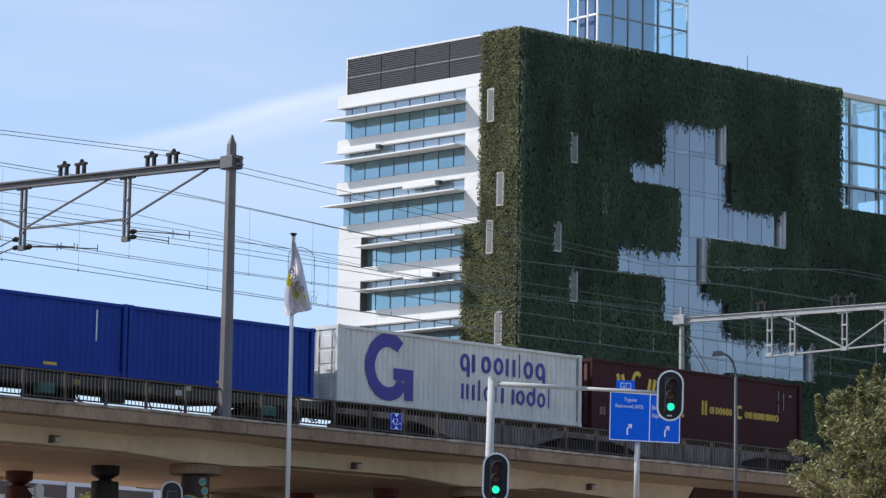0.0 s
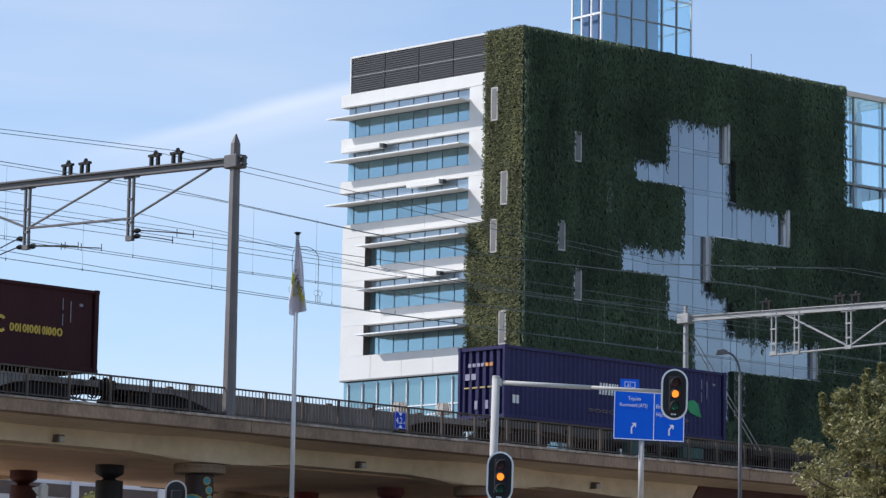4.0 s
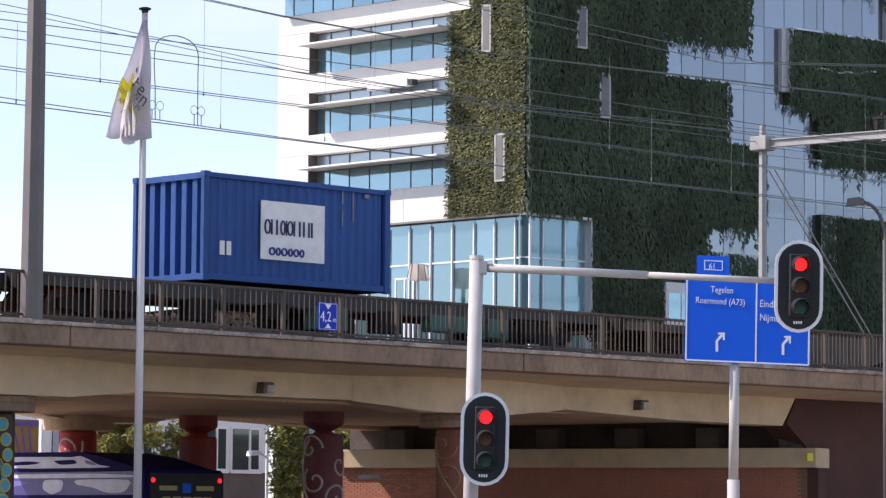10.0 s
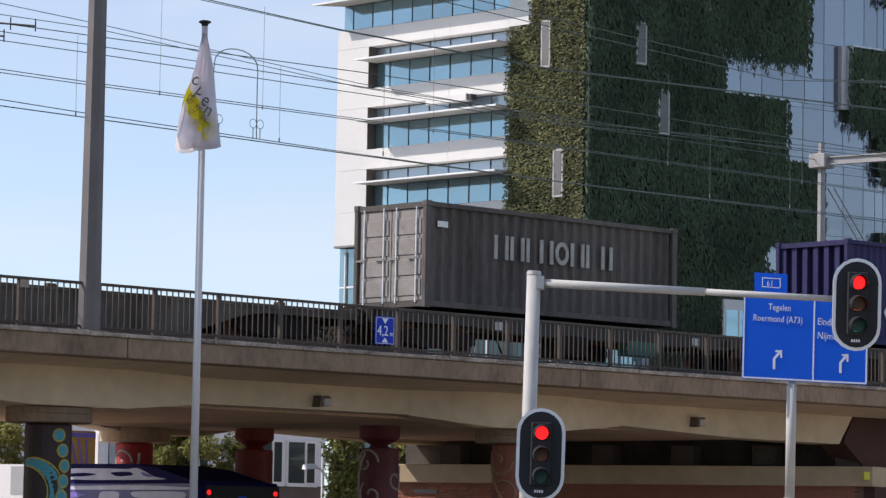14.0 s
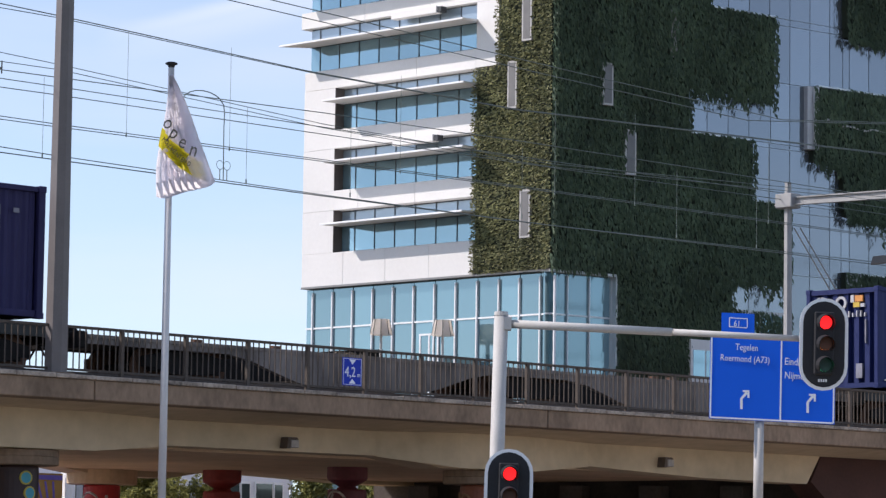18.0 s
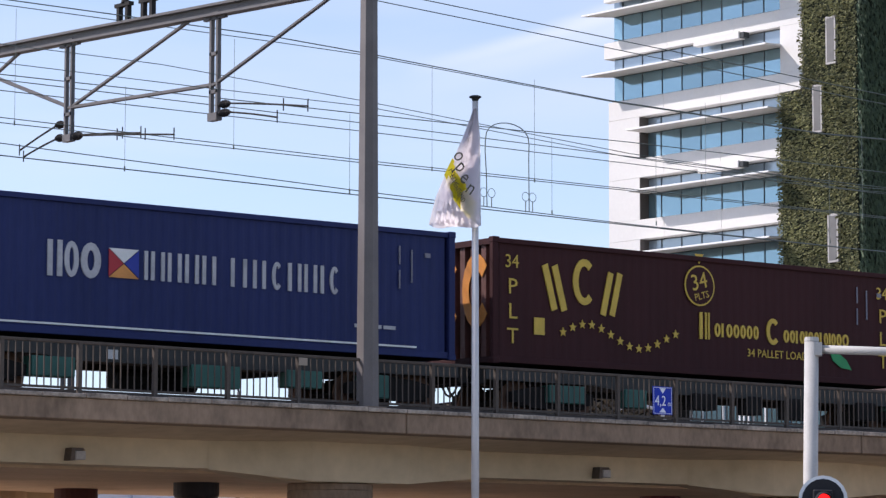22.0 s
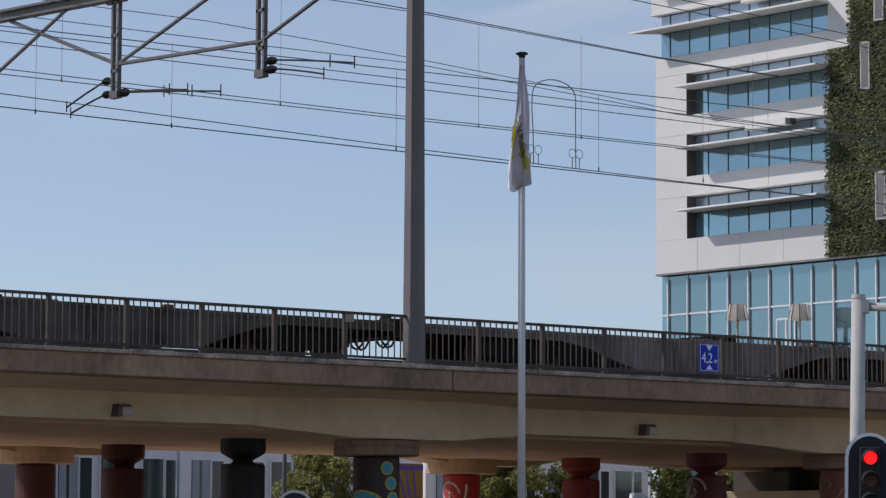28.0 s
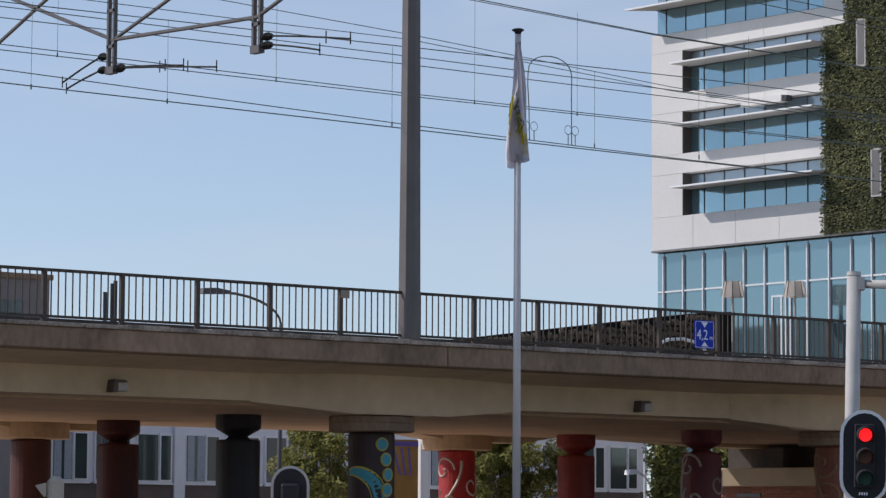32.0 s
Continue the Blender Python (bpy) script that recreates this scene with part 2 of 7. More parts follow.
BRICK = mat("red_brick", (0.48, 0.19, 0.12), 0.85, vary=0.2, scale=1.0, fine=14, bump=0.25, rand=0.2)
MORTAR = mat("brick_mortar", (0.2, 0.12, 0.085), 0.95, vary=0.2, scale=2)
LEAF = leaf_mat("leaf_green", (0.235, 0.245, 0.125), 0.6, through_light=0.3)
LEAF.node_tree.nodes["Principled BSDF"].inputs["Roughness"].default_value = 0.38
# same ivy twice: a sunlit tone, then a darker tone with shade painted in
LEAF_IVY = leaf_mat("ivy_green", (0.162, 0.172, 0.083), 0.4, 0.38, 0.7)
LEAF_SHADE = leaf_mat("ivy_dark", (0.067, 0.101, 0.06), 0.3, 0.45, 0.35)
SOIL = mat("planting_felt", (0.02, 0.028, 0.015), 0.95, vary=0.4, scale=1.5)
BARK = mat("bark", (0.09, 0.065, 0.045), 0.9, vary=0.3, scale=6, bump=0.5)
GLASS_PL = glass_mat("plinth_glass", (0.165, 0.275, 0.315), 0.05, 0.6)
GLASS_WIN = glass_mat("window_glass", (0.22, 0.365, 0.43), 0.05, 0.6)
GLASS_TOP = glass_mat("clerestory_glass", (0.27, 0.34, 0.40), 0.2, 0.3)
GLASS_CROSS = glass_mat("curtain_wall_glass", (0.215, 0.24, 0.268), 0.10, 0.7)
MULLION = mat("slate_mullion", (0.09, 0.11, 0.13), 0.5, 0.2, vary=0.1)
FRAME_DK = mat("dark_window_frame", (0.03, 0.033, 0.037), 0.5, vary=0.1)
ALU = mat("aluminium_mullion", (0.55, 0.57, 0.58), 0.4, 0.5, vary=0.06)
SIGN_BLUE = mat("sign_blue", (0.004, 0.115, 0.72), 0.5, vary=0.05, scale=1, spec=0.2)
SIGN_BLUE2 = mat("height_sign_blue", (0.008, 0.035, 0.40), 0.5, vary=0.06, spec=0.2)
WAGON_GREY = mat("wagon_grey", (0.095, 0.082, 0.070), 0.9, vary=0.65, scale=1.0, fine=7, bump=0.2, streak=0.3, spec=0.2)
WAGON_PALE = mat("wagon_dusty_grey", (0.18, 0.155, 0.14), 0.9, vary=0.6, scale=1.2, fine=7, bump=0.2, streak=0.25, spec=0.2)
WAGON_DK = mat("wagon_dark_grime", (0.014, 0.012, 0.011), 0.9, vary=0.4, scale=3, spec=0.2)
WAGON_SOOT = mat("wagon_soot", (0.042, 0.036, 0.032), 0.9, vary=0.6, scale=1.0, fine=7, bump=0.2, streak=0.3, spec=0.2)
TEAL = mat("wagon_teal", (0.02, 0.095, 0.07), 0.6, vary=0.25, scale=2)
RUST = mat("rust_brown", (0.10, 0.05, 0.03), 0.9, vary=0.3, scale=5)


def cloth_mat(name, color, glow_through=0.45):
    # thin cloth that lets the sun through
    m = mat(name, color, 0.85, vary=0.06, scale=3)
    n, l = m.node_tree.nodes, m.node_tree.links
    tr = n.new("ShaderNodeBsdfTranslucent")
    tr.inputs[0].default_value = (*color, 1)
    mx = n.new("ShaderNodeMixShader")
    mx.inputs[0].default_value = glow_through
    l.new(n["Principled BSDF"].outputs[0], mx.inputs[1])
    l.new(tr.outputs[0], mx.inputs[2])
    l.new(mx.outputs[0], n["Material Output"].inputs[0])
    return m


# ---- mesh helpers ----
def part(name, bm, material, parent=None, label="", smooth=False):
    me = bpy.data.meshes.new(name)
    bmesh.ops.recalc_face_normals(bm, faces=bm.faces)
    bm.to_mesh(me)
    bm.free()
    if smooth:
        me.polygons.foreach_set("use_smooth", [True] * len(me.polygons))
    me.materials.append(material)
    ob = new(name, me)
    if parent is not None:
        ob.parent = parent
    if label:
        ob["label"] = label
    return ob


def raw(name, verts, faces, material, parent=None):
    me = bpy.data.meshes.new(name)
    me.from_pydata(verts, [], faces)
    me.materials.append(material)
    ob = new(name, me)
    if parent is not None:
        ob.parent = parent
    return ob


def thing(name, label, category, m=None, group="", kind=""):
    e = new(name)
    e.empty_display_size = 0.3
    if m is not None:
        e.matrix_basis = m
    return tagged(e, label, category, group, kind)


def add_box(bm, x0, x1, y0, y1, z0, z1, bevel=0.0, m=None):
    vs = [bm.verts.new((x, y, z)) for x in (x0, x1) for y in (y0, y1) for z in (z0, z1)]
    fs = [(0, 1, 3, 2), (4, 6, 7, 5), (0, 4, 5, 1), (2, 3, 7, 6), (0, 2, 6, 4), (1, 5, 7, 3)]
    faces = [bm.faces.new([vs[i] for i in f]) for f in fs]
    if bevel:
        es = list({e for f in faces for e in f.edges})
        r = bmesh.ops.bevel(bm, geom=es, offset=bevel, segments=1, affect="EDGES")
        vs = list({v for f in r["faces"] for v in f.verts} | {v for v in vs if v.is_valid})
    if m is not None:
        bmesh.ops.transform(bm, matrix=m, verts=vs)
    return bm


def box(x0, x1, y0, y1, z0, z1, bevel=0.0):
    return add_box(bmesh.new(), x0, x1, y0, y1, z0, z1, bevel)


def add_tube(bm, a, b, r0, r1=None, n=8):
    a, b = Vector(a), Vector(b)
    r1 = r0 if r1 is None else r1
    q = (b - a).to_track_quat("Z", "Y")
    ra, rb = [], []
    for i in range(n):
        w = 2 * math.pi * (i + 0.5) / n
        d = q @ Vector((math.cos(w), math.sin(w), 0))
        ra.append(bm.verts.new(a + d * r0))
        rb.append(bm.verts.new(b + d * r1))
    for i in range(n):
        bm.faces.new((ra[i], ra[(i + 1) % n], rb[(i + 1) % n], rb[i]))
    bm.faces.new(ra[::-1])
    bm.faces.new(rb)
    return bm


def tube(a, b, r0, r1=None, n=8):
    return add_tube(bmesh.new(), a, b, r0, r1, n)


def prism(pts, y0, y1):
    # polygon in x,z pushed along y
    bm = bmesh.new()
    a = [bm.verts.new((x, y0, z)) for x, z in pts]
    b = [bm.verts.new((x, y1, z)) for x, z in pts]
    n = len(pts)
    bm.faces.new(a)
    bm.faces.new(b[::-1])
    for i in range(n):
        bm.faces.new((a[i], b[i], b[(i + 1) % n], a[(i + 1) % n]))
    return bm


def lathe(profile, n=20):
    bm = bmesh.new()
    rings = []
    for r, z in profile:
        rings.append([bm.verts.new((r * math.cos(2 * math.pi * i / n), r * math.sin(2 * math.pi * i / n), z)) for i in range(n)])
    for a, b in zip(rings, rings[1:]):
        for i in range(n):
            bm.faces.new((a[i], a[(i + 1) % n], b[(i + 1) % n], b[i]))
    bm.faces.new(rings[0][::-1])
    bm.faces.new(rings[-1])
    return bm


def wire(points, r, parent, name="wire", material=None, n=4):
    bm = bmesh.new()
    pts = [Vector(q) for q in points]
    prev = None
    for i, c in enumerate(pts):
        d = (pts[min(i + 1, len(pts) - 1)] - pts[max(i - 1, 0)])
        q = d.to_track_quat("Z", "Y")
        ring = [bm.verts.new(c + q @ Vector((r * math.cos(2 * math.pi * k / n), r * math.sin(2 * math.pi * k / n), 0))) for k in range(n)]
        if prev:
            best = min(range(n), key=lambda o: sum((prev[k].co - ring[(k + o) % n].co).length for k in range(n)))
            ring = ring[best:] + ring[:best]
            for k in range(n):
                bm.faces.new((prev[k], prev[(k + 1) % n], ring[(k + 1) % n], ring[k]))
        else:
            bm.faces.new(ring[::-1])
        prev = ring
    bm.faces.new(prev)
    return part(name, bm, material or WIRE, parent)


def lettering(name, text, size, material, parent, m, depth=0.004, align="LEFT", squeeze=1.0):
    cu = bpy.data.curves.new("type", "FONT")
    cu.body, cu.size, cu.extrude, cu.align_x = text, size, depth, align
    cu.resolution_u = 2
    tmp = new("type", cu)
    bpy.context.view_layer.update()
    me = bpy.data.meshes.new_from_object(tmp.evaluated_get(bpy.context.evaluated_depsgraph_get()))
    bpy.data.objects.remove(tmp)
    me.transform(m @ Matrix.Diagonal((squeeze, 1, 1, 1)))
    me.materials.clear()
    me.materials.append(material)
    ob = new(name, me)
    ob.parent = parent
    return ob


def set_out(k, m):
    # scale a layout about the camera's later standpoint by a factor, size with distance
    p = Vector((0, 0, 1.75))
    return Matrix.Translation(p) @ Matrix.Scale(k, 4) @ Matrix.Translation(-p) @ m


FRONT = pose(0, 0, 0, 90, 0, 0)  # text upright, read from the -y side


# ---- ground: one sheet, falling away behind the near bank ----
def ground():
    bm = bmesh.new()
    xs = [-1500, -400, -150] + list(range(-80, 160, 8)) + [200, 400, 1500]
    ys = [-1500, -400, -150] + list(range(-80, 120, 8)) + [160, 400, 1500]
    fwd = Vector((0.696, 0.718))

    def height(x, y):
        e = (x + 29.5) * fwd.x + (y + 30.4) * fwd.y
        return min(0.0, -5.0 + 0.0655 * e) if e > 42 else max(-2.25 + 0.1 * (e - 42), -8.5)
    grid = [[bm.verts.new((x, y, height(x, y))) for x in xs] for y in ys]
    for a, b in zip(grid, grid[1:]):
        for i in range(len(xs) - 1):
            bm.faces.new((a[i], a[i + 1], b[i + 1], b[i]))
    g = part("ground", bm, GRASS)
    tagged(g, "grassy verge ground around the viaduct", "ground", kind="structure")
    # two unseen pale sheets, added to throw sunlight up under the viaduct
    pv = part("pavement", prism([(-8, -0.3), (130, -0.3), (130, 0.012), (-8, 0.012)], 36, 118), BOUNCE_PAVING)
    tagged(pv, "unseen pale sheet around the viaduct piers, added to bounce light", "pavement", kind="structure")
    fore = part("pavement", prism([(34, -0.3), (130, -0.3), (130, 0.012), (34, 0.012)], 16, 36), BOUNCE_PAVING)
    tagged(fore, "unseen pale sheet before the viaduct, added to bounce light", "pavement", kind="structure")
    road = part("road", prism([(-30, -0.3), (190, -0.3), (190, 0.02), (-30, 0.02)], -4.5, 4.5), ASPHALT)
    road.matrix_basis = pose(44, 45, 0.0, 0, 0, 52)
    tagged(road, "grey asphalt road running under the railway viaduct", "road", kind="structure")


ground()

# ---- viaduct ----
RAIL_Z = 5.98
VIA0, VIA1 = -330.0, 380.0
PIER_X = [-14.1, -0.3, 13.5, 27.3, 41.1, 54.9]


SPOUT = mat("drain_outlet_grey", (0.42, 0.38, 0.36), 0.8, vary=0.25, scale=6)
SPOUT_DK = mat("drain_hood_brown", (0.11, 0.08, 0.065), 0.8, vary=0.3, scale=6)


def viaduct():
    v = thing("viaduct", "weathered concrete railway viaduct with haunched edge beam", "bridge", kind="structure")
    part("deck_slab", prism([(VIA0, 5.33), (VIA1, 5.33), (VIA1, 5.72), (VIA0, 5.72)], 53.3, 69.45), CONCRETE, v)
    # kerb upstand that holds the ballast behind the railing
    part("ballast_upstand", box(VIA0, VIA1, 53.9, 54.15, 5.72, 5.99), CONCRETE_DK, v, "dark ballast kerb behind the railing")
    # edge beam in lengths between joints
    joints = [VIA0] + [x - 0.0 for x in (-41.7, -27.9, -14.1, -0.3, 13.5, 27.3, 41.1, 54.9, 68.7, 82.5, 96.3)] + [VIA1]
    for a, b in zip(joints, joints[1:]):
        part("edge_beam", box(a + 0.012, b - 0.012, 52.62, 53.3, 5.31, 5.74, 0.02), CONCRETE, v)
    x = 20.0
    random.seed(5)
    while x < 84:
        w = random.uniform(0.95, 1.05)
        part("coping_stone", box(x, x + w - 0.012, 52.56, 53.32, 5.74, 5.83 + random.uniform(-0.01, 0.012), 0.012), KERB, v)
        x += w
    part("coping", box(VIA0, 20, 52.56, 53.32, 5.74, 5.83), KERB, v)
    part("coping", box(84, VIA1, 52.56, 53.32, 5.74, 5.83), KERB, v)
    def cant(x0, x1):
        bm = bmesh.new()
        ends = [[bm.verts.new((x, y, z)) for y, z in ((53.28, 5.32), (55.01, 5.14), (55.01, 5.34), (53.28, 5.34))] for x in (x0, x1)]
        bm.faces.new(ends[0])
        bm.faces.new(ends[1][::-1])
        for i in range(4):
            bm.faces.new((ends[0][i], ends[1][i], ends[1][(i + 1) % 4], ends[0][(i + 1) % 4]))
        return bm
    # splayed cantilever and haunched beam, span by span
    for i, px in enumerate(PIER_X):
        a, b = px - 13.8, px
        part("cantilever", cant(a + 0.004, b - 0.004), CONCRETE_L, v, "sloping underside of the deck edge")
        prof = [(a, 5.33), (b, 5.33), (b, 4.34), (b - 1.25, 4.34), (b - 2.9, 4.56), (a + 2.9, 4.56), (a + 1.25, 4.34), (a, 4.34)]
        part("edge_girder", prism(prof, 55.0, 56.0), CONCRETE_L, v)
        part("far_girder", prism(prof, 68.4, 69.4), CONCRETE_L, v)
        part("soffit_slab", prism([(a, 4.5), (b, 4.5), (b, 4.72), (a, 4.72)], 56.0, 68.4), SOFFIT, v)
    a, b = 54.9, 67.65
    part("cantilever", cant(a + 0.004, 130), CONCRETE_L, v, "sloping underside of the deck edge")
    prof = [(a, 5.33), (68.35, 5.33), (b, 4.37), (b - 4.3, 4.40), (a + 2.9, 4.6), (a + 1.25, 4.34), (a, 4.34)]
    part("edge_girder", prism(prof, 55.0, 56.0), CONCRETE_L, v)
    part("far_girder", prism(prof, 68.4, 69.4), CONCRETE_L, v)
    part("soffit_slab", prism([(a, 4.5), (67, 4.5), (67, 4.74), (a, 4.74)], 56.0, 68.4), SOFFIT, v)
    # the girder swells outwards over each pier
    for px in PIER_X[2:]:
        bm = bmesh.new()
        px += 0.25
        plan = ((px - 3.7, 54.99, 4.54), (px - 1.3, 54.55, 4.34), (px + 1.3, 54.55, 4.34), (px + 3.7, 54.99, 4.54))
        lo = [bm.verts.new(q) for q in plan]
        hi = [bm.verts.new((x, y, 5.16 + (55.0 - y) * 0.1)) for x, y, z in plan]
        for i in range(3):
            bm.faces.new((lo[i], lo[i + 1], hi[i + 1], hi[i]))
        bm.faces.new(lo[::-1])
        bm.faces.new(hi)
        bm.faces.new((lo[3], lo[0], hi[0], hi[3]))
        part("girder_swell", bm, CONCRETE_L, v, "girder face swelling outwards over a pier")
    # drain spouts on the girder face
    for px in (6.6, 20.4, 34.2, 48.5, 61.6):
        d = part("drain_spout", box(px + 0.02, px + 0.26, 54.72, 55.02, 4.64, 4.82, 0.015), SPOUT, v, "pale grey drain outlet box")
        part("spout_hood", prism([(px - 0.1, 4.62), (px + 0.012, 4.62), (px + 0.012, 4.83), (px + 0.26, 4.83), (px + 0.2, 4.88), (px - 0.06, 4.88)], 54.74, 55.01), SPOUT_DK, d)
    # ballast bed
    part("ballast_bed", box(VIA0, VIA1, 54.6, 69.3, 5.72, 5.80), BALLAST, v)


def railway():
    for yc in (57.3, 61.9, 66.3):
        t = thing("railway_track", "steel rails on sleepers in grey ballast", "track", pose(0, yc, 5.8), "tracks on the viaduct", "structure")
        for s in (-0.75, 0.75):
            part("rail", box(VIA0, VIA1, s - 0.035, s + 0.035, 0.06, 0.18), RUST, t)
        vs, fs = [], []
        for i in range(170):
            x = -20 + i * 0.65
            n = len(vs)
            vs += [(xx, yy, zz) for xx in (x, x + 0.25) for yy in (-1.25, 1.25) for zz in (0, 0.06)]
            fs += [tuple(n + k for k in f) for f in ((0, 1, 3, 2), (4, 6, 7, 5), (0, 4, 5, 1), (2, 3, 7, 6), (1, 5, 7, 3))]
        o = raw("sleepers", vs, fs, CONCRETE, t)
        o["kind"] = "stuff"


def fence():
    f = thing("fence", "dark brown steel railing along the viaduct edge", "railing")
    y = 53.0
    pitch = 1.78
    x0 = 40.31 - pitch * 44
    n = 110
    post = box(-0.045, 0.045, -0.05, 0.05, 5.55, 6.87, 0.008)
    rail_t = box(0, pitch, -0.035, 0.035, 6.83, 6.89, 0.008)
    rail_b = box(0, pitch, -0.02, 0.02, 5.93, 5.98)
    bar = box(-0.011, 0.011, -0.011, 0.011, 5.98, 6.83)
    me_post = part("post", post, STEEL_FENCE, f)
    me_t = part("top_rail", rail_t, STEEL_FENCE, f)
    me_b = part("bottom_rail", rail_b, STEEL_FENCE, f)
    me_bar = part("baluster", bar, STEEL_FENCE, f)
    joined = bmesh.new()
    first = {"post": True, "top_rail": True, "bottom_rail": True, "baluster": True}

    def put(o, x):
        nm = o.name
        if first[nm]:
            first[nm] = False
            o.location = (x, y, 0)
            return
        c = new(nm, o.data)
        c.parent = f
        c.location = (x, y, 0)
    for i in range(n):
        x = x0 + i * pitch
        near = 24 < x < 76
        if near:
            put(me_post, x)
            put(me_t, x)
            put(me_b, x)
        else:
            add_box(joined, x - 0.045, x + 0.045, y - 0.05, y + 0.05, 5.55, 6.87)
            add_box(joined, x, x + pitch, y - 0.035, y + 0.035, 6.83, 6.89)
            add_box(joined, x, x + pitch, y - 0.02, y + 0.02, 5.93, 5.98)
        for k in range(1, 11):
            xb = x + pitch * k / 11
            if near:
                put(me_bar, xb)
            else:
                add_box(joined, xb - 0.011, xb + 0.011, y - 0.011, y + 0.011, 5.98, 6.83)
    o = part("railing_run", joined, STEEL_FENCE, f)
    o["kind"] = "stuff"


def piers():
    # round columns with a waisted bearing head; murals on some
    tones = {(41.1, 0): (0.035, 0.018, 0.018), (41.1, 1): (0.02, 0.018, 0.024), (41.1, 2): (0.07, 0.012, 0.01), (41.1, 3): (0.08, 0.02, 0.015),
             (54.9, 0): (0.24, 0.075, 0.04), (54.9, 1): (0.16, 0.035, 0.045), (54.9, 2): (0.24, 0.03, 0.025), (54.9, 3): (0.42, 0.03, 0.03)}
    for px in PIER_X:
        for j, y in enumerate((55.6, 60.5, 65.7, 68.85)):
            c = tones.get((px, j), (0.12, 0.04, 0.03))
            mt = mat("painted_column", c, 0.6, vary=0.3, scale=1.2, fine=9)
            dx = (0.7, 0.7, 0.85, -0.8)[j] if px == 54.9 else (0.2, 0.0, 0.0, -0.6)[j]
            p = thing("pier", "round painted concrete pier under the railway viaduct", "pier", pose(px + dx, y, 0), "viaduct piers")
            top = (3.98, 3.92, 3.92, 4.08)[j]
            part("shaft", lathe([(0.51, -0.2), (0.51, top - 0.05), (0.49, top)], 28), mt, p, smooth=False)
            if j == 0:
                part("capital", lathe([(0.90, 3.99), (0.94, 4.01), (0.94, 4.17), (0.925, 4.185), (0.94, 4.2), (0.94, 4.32), (0.92, 4.335)], 36), CONCRETE, p, "round grey concrete capital")
            elif j == 3:
                part("capital", lathe([(0.95, 4.1), (0.97, 4.12), (0.97, 4.57)], 28), SOFFIT, p, "pale concrete bearing pad")
            else:
                part("bearing_head", lathe([(0.3, 3.92), (0.22, 4.0), (0.5, 4.16), (0.53, 4.22), (0.53, 4.58)], 24), mt, p)
            if px == 41.1 and j == 0:
                disc = mat("mural_turquoise", (0.055, 0.30, 0.37), 0.6, vary=0.15)
                rim = mat("mural_ochre", (0.45, 0.36, 0.05), 0.6, vary=0.15)
                ang = -1.74
                for k in range(7):
                    a = ang + (0.0, 0.2, 0.31, 0.26, 0.18, 0.1, 0.0)[k]
                    m = pose(0.515 * math.cos(a), 0.515 * math.sin(a), 3.72 - k * 0.33 , 90, 0, math.degrees(a) + 90)
                    b = lathe([(0.118, -0.03), (0.118, 0.012)], 16)
                    bmesh.ops.transform(b, matrix=m, verts=b.verts)
                    d = part("mural_disc", b, disc, p)
                    b = lathe([(0.152, -0.03), (0.152, 0.006)], 16)
                    bmesh.ops.transform(b, matrix=m, verts=b.verts)
                    part("mural_rim", b, rim, d)
                # crescent sweeping up the shaft
                for mt2, r0, r1, off in ((rim, 0.44, 0.82, 0.004), (disc, 0.5, 0.76, 0.010)):
                    vs, fs = [], []
                    for k in range(21):
                        u = k / 20
                        th = radians(105 - 200 * u)
                        mid, half = (r0 + r1) / 2, (r1 - r0) / 2 * math.sin(math.pi * (0.06 + 0.88 * u)) ** 0.6
                        for rr in (mid - half, mid + half):
                            a = -2.21 - 0.85 + rr * math.cos(th) / 0.51
                            vs.append(((0.512 + off) * math.cos(a), (0.512 + off) * math.sin(a), 2.5 + rr * math.sin(th)))
                        if k:
                            fs.append((2 * k - 2, 2 * k - 1, 2 * k + 1, 2 * k))
                    raw("mural_crescent", vs, fs, mt2, p)
            if px == 54.9 and j in (0, 1, 3):
                swirl_mat = mat("mural_pale_line", (0.5, 0.42, 0.38) if j != 0 else (0.30, 0.16, 0.08), 0.6, vary=0.1)
                ang = math.atan2(-60, -50)
                # scrolls: curling strands that branch off a rising stem
                stem = [(-0.3 + 0.45 * math.sin(u * 5.0 + j), 0.6 + 3.2 * u) for u in [i / 24 for i in range(25)]]
                strands = [(stem, 0.042)]
                for k in range(7):
                    cx, cz = (-0.42, 0.42)[k % 2] + 0.08 * (k % 3), 3.55 - k * 0.42
                    turn = 1 if (k + j) % 2 else -1
                    pts = []
                    for i in range(22):
                        u = i / 21
                        sp = 0.34 * (1 - u) ** 0.8 + 0.04
                        aa = turn * (6.8 * u) + k * 1.1
                        pts.append((cx + sp * math.cos(aa), cz + sp * math.sin(aa)))
                    strands.append((pts, 0.032))
                for pts, r in strands:
                    wire([(0.512 * math.cos(ang + q / 0.51), 0.512 * math.sin(ang + q / 0.51), z) for q, z in pts], r, p, "mural_scroll", swirl_mat)


